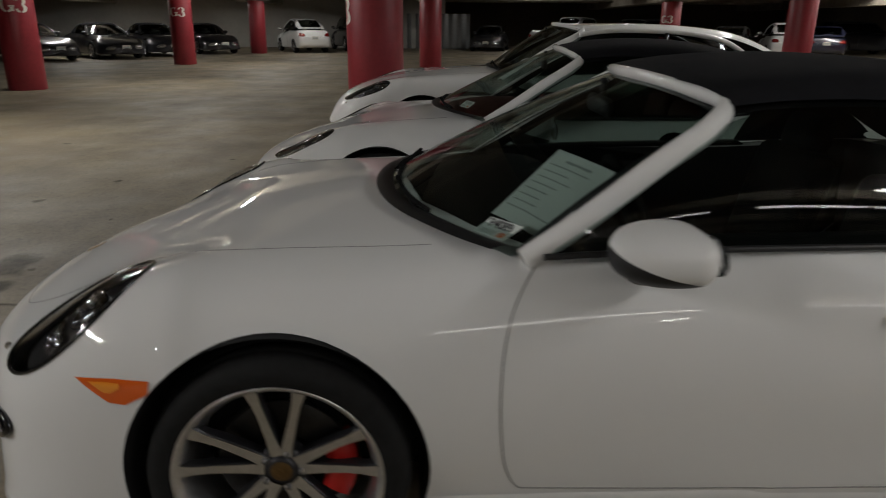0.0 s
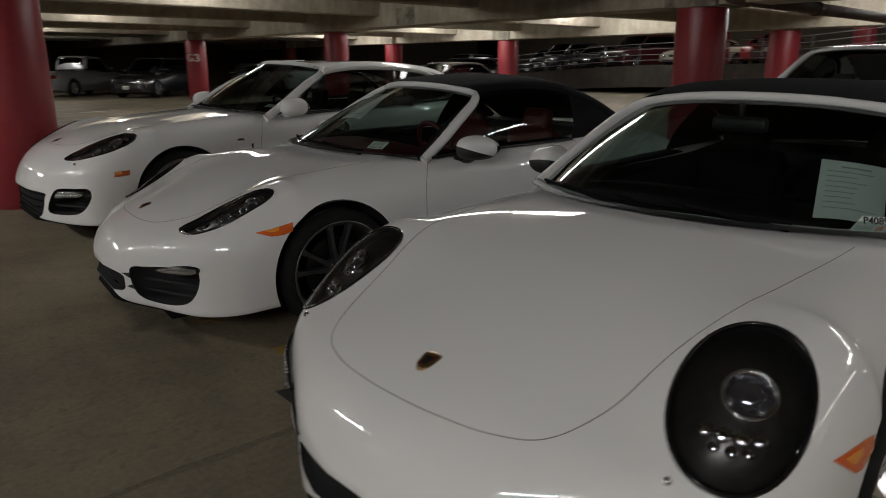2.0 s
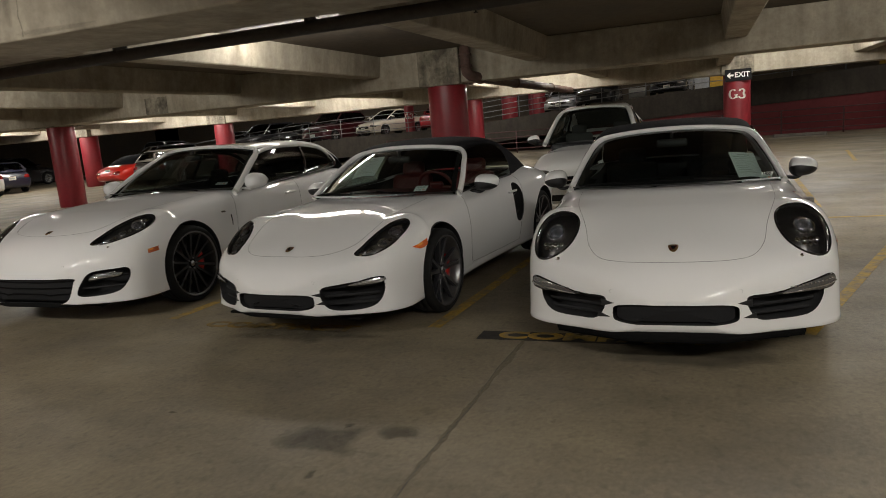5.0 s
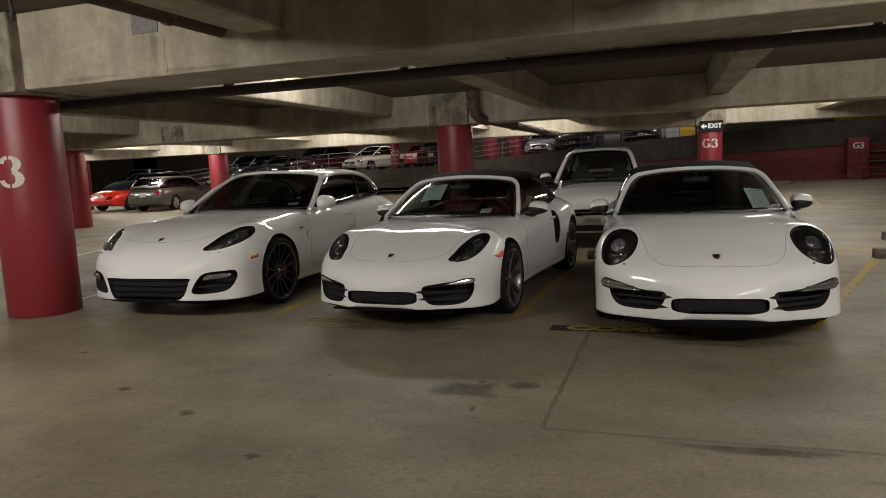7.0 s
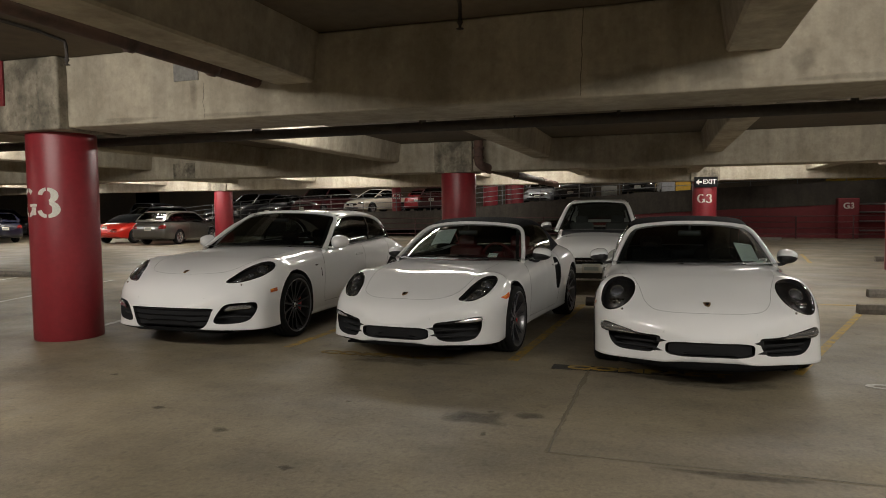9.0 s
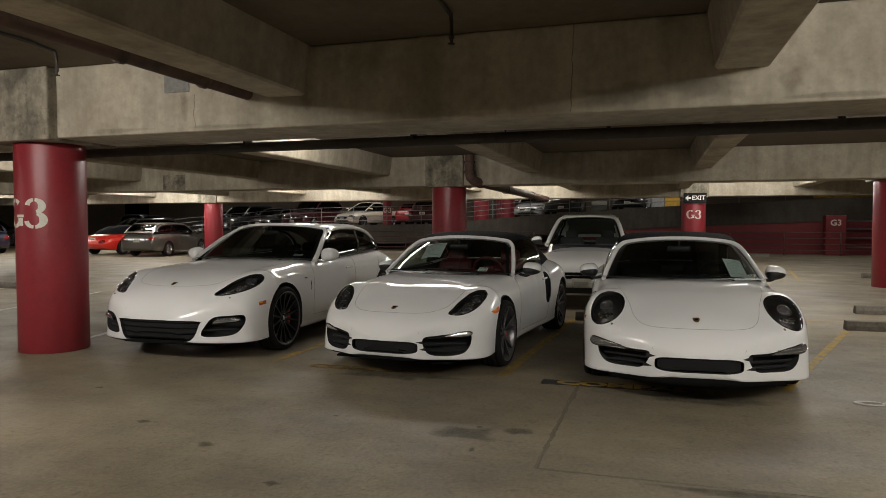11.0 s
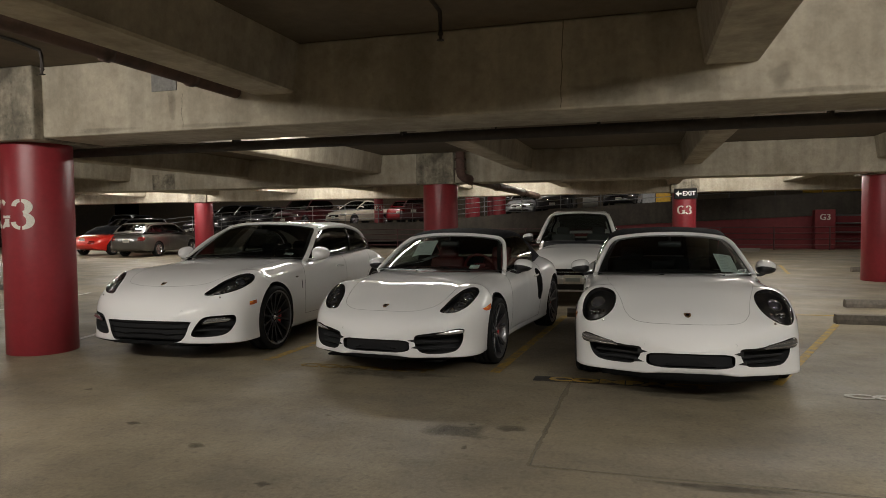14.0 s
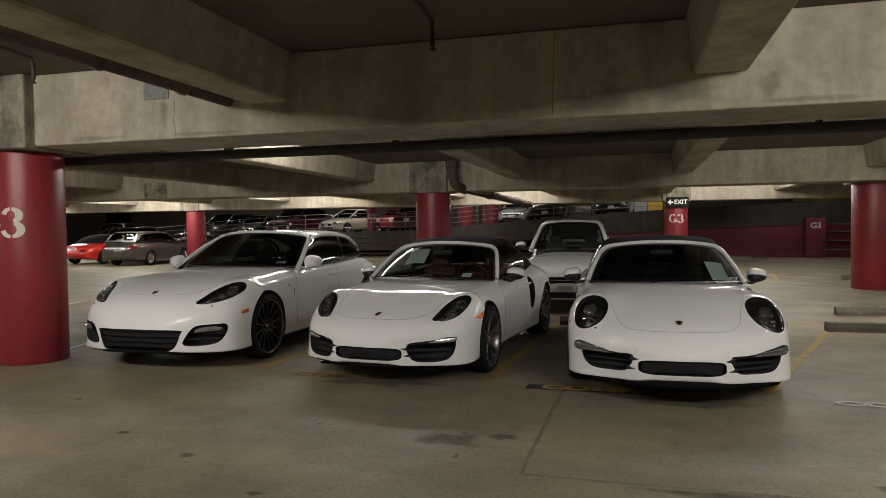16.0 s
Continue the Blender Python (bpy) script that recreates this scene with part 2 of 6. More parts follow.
def tube(bm, pts, r, seg=10, flat=1.0, up=Vector((0, 0, 1)), caps=True):
    """Sweeps a round or flattened section along points."""
    pts = [Vector(p) for p in pts]
    rings = []
    for i, p in enumerate(pts):
        d = (pts[min(i + 1, len(pts) - 1)] - pts[max(i - 1, 0)]).normalized()
        s = d.cross(up)
        s = s.normalized() if s.length > 1e-4 else Vector((1, 0, 0))
        n = s.cross(d)
        rr = r[i] if isinstance(r, (list, tuple)) else r
        rings.append([bm.verts.new(p + s * (math.cos(a) * rr) + n * (math.sin(a) * rr * flat)) for a in (2 * math.pi * k / seg for k in range(seg))])
    for a, b in zip(rings, rings[1:]):
        for k in range(seg):
            bm.faces.new((a[k], a[(k + 1) % seg], b[(k + 1) % seg], b[k]))
    if caps:
        bm.faces.new(rings[0])
        bm.faces.new(rings[-1][::-1])


def pchip(knots, x):
    """Smooth monotone curve through (x, value) knots, for an array of x."""
    xs = np.array([k[0] for k in knots], float)
    ys = np.array([k[1] for k in knots], float)
    h, d = np.diff(xs), np.diff(ys) / np.diff(xs)
    m = np.zeros(len(xs))
    m[0], m[-1] = d[0], d[-1]
    for i in range(1, len(xs) - 1):
        if d[i - 1] * d[i] > 0:
            w1, w2 = 2 * h[i] + h[i - 1], h[i] + 2 * h[i - 1]
            m[i] = (w1 + w2) / (w1 / d[i - 1] + w2 / d[i])
    x = np.clip(np.asarray(x, float), xs[0], xs[-1])
    i = np.clip(np.searchsorted(xs, x) - 1, 0, len(xs) - 2)
    s = (x - xs[i]) / h[i]
    return ys[i] * (1 + 2 * s) * (1 - s) ** 2 + m[i] * h[i] * s * (1 - s) ** 2 + ys[i + 1] * s * s * (3 - 2 * s) + m[i + 1] * h[i] * s * s * (s - 1)


def spline(pts, n):
    """n points along a centripetal curve through the given points."""
    p = np.array(pts, float)
    if len(p) == 2:
        return [Vector(v) for v in p[0] + (p[1] - p[0]) * np.linspace(0, 1, n)[:, None]]
    t = np.concatenate([[0], np.cumsum(np.maximum(np.linalg.norm(np.diff(p, axis=0), axis=1), 1e-6) ** 0.5)])
    q = np.linspace(0, t[-1], n)
    tan = np.zeros_like(p)
    for k in range(1, len(p) - 1):
        a, b = t[k] - t[k - 1], t[k + 1] - t[k]
        tan[k] = ((p[k] - p[k - 1]) / a * b + (p[k + 1] - p[k]) / b * a) / (a + b)
    tan[0] = 2 * (p[1] - p[0]) / (t[1] - t[0]) - tan[1]
    tan[-1] = 2 * (p[-1] - p[-2]) / (t[-1] - t[-2]) - tan[-2]
    i = np.clip(np.searchsorted(t, q) - 1, 0, len(p) - 2)
    h = (t[i + 1] - t[i])[:, None]
    s = (q - t[i])[:, None] / h
    out = p[i] * (1 + 2 * s) * (1 - s) ** 2 + tan[i] * h * s * (1 - s) ** 2 + p[i + 1] * s * s * (3 - 2 * s) + tan[i + 1] * h * s * s * (s - 1)
    return [Vector(v) for v in out]


def sheet(bm, rows, closed=False):
    """A grid of faces through rows of points."""
    vs = [[bm.verts.new(p) for p in r] for r in rows]
    for a, b in zip(vs, vs[1:]):
        n = len(a)
        for k in range(n if closed else n - 1):
            bm.faces.new((a[k], a[(k + 1) % n], b[(k + 1) % n], b[k]))
    return vs


def loft(bm, curves, n, m):
    """A smooth sheet through several curves, each given by a few points: n points along, m across."""
    lines = [spline(c, n) for c in curves]
    sheet(bm, list(zip(*[spline([ln[i] for ln in lines], m) for i in range(n)])))


def text_mesh(name, body, size, m, material, parent=None, depth=0.0015, align="CENTER", bold=0.022):
    """Writing in the built-in font, turned into a mesh."""
    cu = bpy.data.curves.new(name, "FONT")
    cu.body, cu.size, cu.extrude, cu.align_x, cu.align_y, cu.offset = body, size, depth, align, "CENTER", size * bold
    tmp = bpy.data.objects.new(name, cu)
    scene.collection.objects.link(tmp)
    me = bpy.data.meshes.new_from_object(tmp.evaluated_get(bpy.context.evaluated_depsgraph_get()))
    bpy.data.objects.remove(tmp)
    me.name = name
    me.materials.clear()
    me.materials.append(material)
    me.transform(m)
    ob = new(name, me)
    if parent is not None:
        ob.parent = parent
    return ob


# ---- structure ----
SLAB_Z, BEAM_Z, JOIST_Z = 3.19, 2.42, 2.72


def structure(name, bm, material, label="", category="", smooth=False):
    return tagged(part(name, bm, material, None, "", smooth), label, category, "", "structure")


bm = bmesh.new()
box(bm, 5, 15, -0.15, 110, 110, 0.3)
structure("floor", bm, FLOOR, "stained grey-brown concrete garage floor", "floor")

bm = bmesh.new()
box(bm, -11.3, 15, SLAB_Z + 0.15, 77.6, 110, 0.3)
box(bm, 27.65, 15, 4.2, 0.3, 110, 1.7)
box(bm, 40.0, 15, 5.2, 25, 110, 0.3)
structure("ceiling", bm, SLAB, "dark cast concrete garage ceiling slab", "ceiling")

BEAM_X = (-20.0, -10.1, -0.85, 9.95, 20.1)
JOIST_Y = [2.05 + 4.12 * k for k in range(-6, 12)]
for bx in BEAM_X:
    bm = bmesh.new()
    box(bm, bx, 15, (BEAM_Z + SLAB_Z) / 2, 0.9, 100, SLAB_Z - BEAM_Z - 0.004, 0.02)
    structure("beam", bm, CONCRETE, "long cast concrete ceiling beam with stains", "beam")
for x0, x1 in zip(BEAM_X, BEAM_X[1:] + (27.9,)):
    # the joists beyond the near beam stand closer together
    for jy in JOIST_Y if x0 < -5 else [1.62 + 3.95 * k for k in range(-6, 12)]:
        bm = bmesh.new()
        xa, xb = x0 + 0.45, x1 - 0.45
        # each joist narrows towards its underside and is haunched where it meets the beams
        zt = SLAB_Z - 0.002
        prof = [(-0.27, zt), (-0.21, JOIST_Z + 0.02), (-0.19, JOIST_Z), (0.19, JOIST_Z), (0.21, JOIST_Z + 0.02), (0.27, zt)]
        sheet(bm, [[Vector((x, jy + a, z)) for a, z in prof] for x in (xa, xb)])
        structure("joist", bm, CONCRETE, "cast concrete ceiling joist between two beams", "joist")


def column(x, y, r, sign=None, sign_turn=0.0, sign_z=1.6, cap=0.5):
    c = thing("column", pose(x, y, 0), "round dark red painted concrete garage column", "column", "round columns")
    bm = bmesh.new()
    lathe(bm, [(r * 0.98, 0.0), (r, 0.01), (r, 1.2), (r, BEAM_Z - 0.05), (r * 0.99, BEAM_Z - 0.02)], Matrix(), 64)
    part("shaft", bm, RED_COLUMN, c)
    bm = bmesh.new()
    box(bm, 0, 0, (BEAM_Z - 0.03 + SLAB_Z) / 2, 2 * cap, 2 * cap, SLAB_Z - BEAM_Z + 0.02, 0.02)
    part("capital", bm, CAPITAL, c, "stained cast concrete column head", smooth=False)
    return c


COLUMNS = [(-0.93, 9.5, 0.375), (9.9, 7.8, 0.45), (10.4, -2.55, 0.45), (20.0, 1.2, 0.43), (20.2, 10.65, 0.45), (20.1, 22.3, 0.42),
           (10.1, 20.4, 0.38), (19.9, 30.2, 0.42), (-9.15, 15.3, 0.38), (-9.2, 25.0, 0.38), (-9.0, 34.3, 0.38), (-0.5, 24.6, 0.38), (9.4, 30.0, 0.40), (19.3, 39.9, 0.42)]
made_columns = [column(*c) for c in COLUMNS]



def ramp_column(x, y, r, z0):
    c = thing("column", pose(x, y, z0), "round red painted concrete column on the ramp deck", "column", "round columns")
    bm = bmesh.new()
    lathe(bm, [(r, 0.0), (r, 1.2), (r, 5.05 - z0)], Matrix(), 40)
    part("shaft", bm, RED_COLUMN, c)
    return c


# outer walls
for name, cx, cy, sx, sy, m in (("wall_north", -17, 43.2, 34, 0.4, WHITE_WALL), ("wall_west", -34, 15, 0.4, 60, WHITE_WALL),
                                ("wall_south", 5, -16, 80, 0.4, CONCRETE), ("wall_east", 44, 15, 0.4, 62, SLAB), ("wall_north_east", 22, 49, 44, 0.4, SLAB)):
    bm = bmesh.new()
    box(bm, cx, cy, 2.6, sx, sy, 5.2)
    structure(name, bm, m, "plain garage wall", "wall")


# ramp deck beyond the far columns
def ramp_z(y):
    return float(pchip([(-20, 3.1), (-8, 2.62), (4, 2.1), (10, 1.68), (14, 1.38), (20, 1.3), (26, 1.0), (33, .45), (40, .12), (46, .1)], y))


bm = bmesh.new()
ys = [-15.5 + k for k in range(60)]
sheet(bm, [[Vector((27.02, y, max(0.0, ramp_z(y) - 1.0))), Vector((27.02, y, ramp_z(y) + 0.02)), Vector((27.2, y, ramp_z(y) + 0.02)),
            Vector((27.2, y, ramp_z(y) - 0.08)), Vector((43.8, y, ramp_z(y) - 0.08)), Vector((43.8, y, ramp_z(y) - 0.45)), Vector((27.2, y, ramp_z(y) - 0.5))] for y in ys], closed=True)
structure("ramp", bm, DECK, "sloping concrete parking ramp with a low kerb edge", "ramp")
bm = bmesh.new()
ys = [-15.5 + k for k in range(24)]
sheet(bm, [[Vector((x, y, z)) for x, z in ((27.1, 0), (27.1, max(0.05, ramp_z(y) - 0.95)), (27.3, max(0.05, ramp_z(y) - 0.95)), (27.3, 0))] for y in ys], closed=True)
structure("wall_ramp", bm, RED_WALL, "red painted wall under the ramp", "wall")

far_column = ramp_column(29.3, 17.22, .26, ramp_z(17.22) - .1)
for cx, cy, cr in ((33.0, 12.58, .45), (36.0, 11.55, .42), (42.0, 13.3, .36)):
    ramp_column(cx, cy, cr, ramp_z(cy) - .1)

# fluorescent fittings; some are unseen ones added to brighten dark areas
TUBES = [(-6.0, -0.05, 3.3), (-6.0, 8.23, 3.2), (-6.0, -8.25, 1.7), (-6.4, 16.5, 2.5), (-6.4, 24.7, 2.6), (-6.4, 33.0, 1.6), (-15, 28.8, 2.0), (-15, 37, 2.0),
         (4.2, -0.35, 1.6), (4.2, 7.55, 1.25), (4.2, 15.45, 1.8), (4.2, 23.35, 1.5), (4.2, 31.25, 1.5), (4.2, 39.15, 0.9), (4.2, -8.25, 1.4),
         # (12.5, -0.35) and (24.2, -4.3) are added to brighten the floor and the enclosure
         (17.6, -0.35, 1.3), (17.6, 7.55, 2.2), (17.6, 15.45, 2.4), (17.6, 23.35, 2.8), (17.6, 31.25, 2.8), (17.6, -8.25, 1.0), (12.5, -0.35, 1.8), (24.2, -4.3, 0.4), (12.5, 19.4, 1.6), (12.5, 27.3, 1.8),
         (24.2, 3.6, 0.5), (24.2, 11.5, 1.3), (24.2, 19.4, 1.5), (22.5, 31.25, 2.6)]
# unseen lamps added over the ramp so that its cars show
RAMP_FILL_TUBES = [(30.0, 1.0, 1.6), (30.0, 9.5, 1.8), (30.0, 18.0, 2.0), (30.0, 26.0, 2.0), (30.0, 34.0, 2.0)]


def fitting(x, y, power, zz=SLAB_Z, turn=0.0):
    """A pair of tubes end to end under a white trough; turn 0 runs along y, 90 along x."""
    f = thing("fluorescent_light", pose(x, y, zz, 0, 0, turn), "lit white fluorescent batten on the ceiling, some added for brightness", "ceiling light", "fluorescent battens")
    bm = bmesh.new()
    box(bm, 0, 0, -0.013, 0.12, 3.3, 0.024, 0.006)
    part("housing", bm, STENCIL, f, smooth=False)
    for s in (-0.83, 0.83):
        bm = bmesh.new()
        cyl(bm, 0.019, 0.019, 1.6, pose(0, s, -0.055, 90), 12)
        part("tube", bm, TUBE, f, "glowing fluorescent tube")
        # each tube throws its light down and out to both sides
        for tilt in (-62, 62):
            la = bpy.data.lights.new("tube_light", "AREA")
            la.shape, la.size, la.size_y, la.energy, la.color = "RECTANGLE", 0.15, 1.56, LAMP_WATT * power / 4, (1.0, 0.955, 0.89)
            lo = new("tube_light", la)
            lo.matrix_world = pose(x, y, zz, 0, 0, turn) @ pose(-tilt * 0.0007, s, -0.10, 0, tilt, 0)


for t in TUBES:
    fitting(*t)
for t in RAMP_FILL_TUBES:
    fitting(*t, 5.05)
fitting(1.6, -4.3, 0.28, SLAB_Z, 90)
fitting(5.6, -4.3, 0.4, SLAB_Z, 90)


# ---- cars ----
def body_rows(s, nx, ny):
    """Cross-sections of a car body from nose to tail, from the profile curves of its kind."""
    L = s["L"]
    u = np.linspace(0, 1, nx)
    x0 = s["zc"][0][0]
    x = x0 + (L - x0) * ((0.5 - 0.5 * np.cos(np.pi * u)) * 0.62 + u * 0.38)
    zc, zf, yf = pchip(s["zc"], x), pchip(s["zf"], x), pchip(s["yf"], x)
    ys, zs, zb = pchip(s["ys"], x), pchip(s["zs"], x), pchip(s["zb"], x)
    dip, tuck = pchip(s["dip"], x), pchip(s["tuck"], x)
    rows = []
    for i in range(nx):
        yv = yf[i] * 0.74
        zv = 0.6 * zc[i] + 0.4 * zf[i] - dip[i]
        pts = [(0, zc[i]), (yv * 0.5, zc[i] + (zv - zc[i]) * 0.25), (yv, zv), (yf[i], zf[i]),
               (yf[i] + (ys[i] - yf[i]) * 0.72, zs[i] + (zf[i] - zs[i]) * 0.70), (ys[i], zs[i]),
               (ys[i] - tuck[i] * 0.35, zs[i] + (zb[i] - zs[i]) * 0.55), (ys[i] - tuck[i], zb[i] + 0.012), (ys[i] - tuck[i] - 0.03, zb[i])]
        half = spline([(x[i], a, b) for a, b in pts], ny)
        rows.append([Vector((p.x, -p.y, p.z)) for p in half[::-1]] + half[1:])
    return rows


def make_body(s, nx=150, ny=44):
    bm = bmesh.new()
    rows = body_rows(s, nx, ny)
    # the nose closes in a few shrinking rings, slightly domed
    first = rows[0]
    zm = sum(v.z for v in first) / len(first)
    domed = [[Vector((v.x - 0.020 * (1 - q * q), v.y * q, zm + (v.z - zm) * q)) for v in first] for q in (0.1, 0.3, 0.5, 0.68, 0.82, 0.92)]
    vs = sheet(bm, domed + rows)
    front = [v for r in vs for v in r[3:-3] if v.co.x < 1.6]
    for _ in range(34):
        bmesh.ops.smooth_vert(bm, verts=front, factor=0.5, use_axis_x=True, use_axis_y=True, use_axis_z=True)
    for reach in (1.75, 1.9, 2.1, 2.4):
        flank = [v for r in vs for v in r[3:-3] if 0.9 < v.co.x < reach]
        for _ in range(13):
            bmesh.ops.smooth_vert(bm, verts=flank, factor=0.5, use_axis_x=True, use_axis_y=True, use_axis_z=True)
    # underside and ends
    for a, b in zip(vs, vs[1:]):
        bm.faces.new((a[0], b[0], b[-1], a[-1]))
    for r in (vs[0], vs[-1]):
        n = len(r)
        for k in range(n // 2):
            if k + 1 <= n - 2 - k:
                q = [r[k], r[k + 1], r[n - 2 - k], r[n - 1 - k]]
                q = [v for j, v in enumerate(q) if v not in q[:j]]
                if len(q) > 2:
                    bm.faces.new(q)
    bmesh.ops.recalc_face_normals(bm, faces=bm.faces)
    return bm


def cut(body, cutters):
    """Takes the cutter solids out of a body mesh; the cut faces keep the cutters' dark material."""
    from_ob = part("cutter", cutters, CAVITY)
    md = body.modifiers.new("cut", "BOOLEAN")
    md.object, md.operation, md.solver, md.material_mode = from_ob, "DIFFERENCE", "EXACT", "TRANSFER"
    me = bpy.data.meshes.new_from_object(body.evaluated_get(bpy.context.evaluated_depsgraph_get()))
    body.modifiers.clear()
    body.data = me
    bpy.data.objects.remove(from_ob)
    return body


def crisp_cuts(body):
    """Keeps a hard edge where the painted skin meets a cut face."""
    bm = bmesh.new()
    bm.from_mesh(body.data)
    for e in bm.edges:
        f = e.link_faces
        if len(f) == 2 and f[0].material_index != f[1].material_index:
            e.smooth = False
    bm.to_mesh(body.data)
    bm.free()


from mathutils.bvhtree import BVHTree


def plane_axes(n):
    n = Vector(n).normalized()
    up = (Vector((0, 0, 1)) - n * n.z).normalized() if abs(n.z) < 0.99 else Vector((-1, 0, 0))
    return up.cross(n).normalized(), up, n


def on_body(tree, c, n, u, v, off=0.0):
    """The point of a body surface behind (u, v) of a plane that faces along n at c."""
    r, up, n = plane_axes(n)
    o = Vector(c) + r * u + up * v + n * 0.45
    p, nn, _, _ = tree.ray_cast(o, -n, 1.3)
    if p is None:
        p, nn, _, _ = tree.find_nearest(o - n * 0.45)
    if nn.dot(n) < 0:
        nn = -nn
    return p + nn * off


def ring(pts, n=36):
    """A closed smooth outline through a few (u, v) points."""
    k = len(pts)
    p = np.array(pts, float)
    out = []
    for i in range(n):
        t = i * k / n
        j, s = int(t), t - int(t)
        a, b, c, d = p[(j - 1) % k], p[j % k], p[(j + 1) % k], p[(j + 2) % k]
        out.append(tuple(0.5 * (2 * b + (c - a) * s + (2 * a - 5 * b + 4 * c - d) * s * s + (3 * b - a - 3 * c + d) * s ** 3)))
    return out


def poly(pts, n=8):
    """A closed outline with straight sides and sharp corners."""
    return [(a[0] + (b[0] - a[0]) * t / n, a[1] + (b[1] - a[1]) * t / n) for a, b in zip(pts, list(pts[1:]) + [pts[0]]) for t in range(n)]


def oval(a, b, n=40, power=2.0, tilt=0.0):
    ct, st = math.cos(tilt), math.sin(tilt)
    out = []
    for k in range(n):
        t = 2 * math.pi * k / n
        u = a * math.copysign(abs(math.cos(t)) ** (2 / power), math.cos(t))
        v = b * math.copysign(abs(math.sin(t)) ** (2 / power), math.sin(t))
        out.append((u * ct - v * st, u * st + v * ct))
    return out


def mirrored(outline, s):
    return [(u * -s, v) for u, v in outline] if s > 0 else outline


def patch(tree, c, n, outline, off, rings=6, bulge=0.0, thick=0.0):
    """A skin that lies on the body inside an outline, raised by off."""
    bm = bmesh.new()
    ou, ov = np.mean([o[0] for o in outline]), np.mean([o[1] for o in outline])
    rows = []
    for k in range(rings, 0, -1):
        s = k / rings
        rows.append([on_body(tree, c, n, ou + (u - ou) * s, ov + (v - ov) * s, off + bulge * (1 - s * s)) for u, v in outline])
    vs = sheet(bm, rows, closed=True)
    mid = bm.verts.new(on_body(tree, c, n, ou, ov, off + bulge))
    last = vs[-1]
    for k in range(len(last)):
        bm.faces.new((last[k], last[(k + 1) % len(last)], mid))
    bmesh.ops.recalc_face_normals(bm, faces=bm.faces)
    if thick:
        bmesh.ops.solidify(bm, geom=bm.faces[:], thickness=thick)
    return bm


def prism(bm, tree, c, n, outline, depth, out=0.05):
    """Adds a solid behind an outline of the body, to be cut out of it."""
    nn = plane_axes(n)[2]
    ps = [on_body(tree, c, n, u, v) for u, v in outline]
    a = [bm.verts.new(p + nn * out) for p in ps]
    far = min((p - nn * depth).dot(nn) for p in ps)
    b = [bm.verts.new(p + nn * (far - p.dot(nn))) for p in ps]
    k = len(a)
    fs = [bm.faces.new((a[i], a[(i + 1) % k], b[(i + 1) % k], b[i])) for i in range(k)]
    ca = bm.verts.new(sum((v.co for v in a), Vector()) / k + nn * 0.02)
    cb = bm.verts.new(sum((v.co for v in b), Vector()) / k)
    for i in range(k):
        fs.append(bm.faces.new((a[(i + 1) % k], a[i], ca)))
        fs.append(bm.faces.new((b[i], b[(i + 1) % k], cb)))
    bmesh.ops.recalc_face_normals(bm, faces=fs)


def seam(tree, pts, n, width=0.0035, off=0.0, count=60):
    """A thin dark shut line that follows the body along a curve seen from direction n."""
    line = [on_body(tree, p, n, 0, 0, off) for p in spline(pts, count)]
    bm = bmesh.new()
    tube(bm, line, width, 6, up=Vector(n))
    return bm


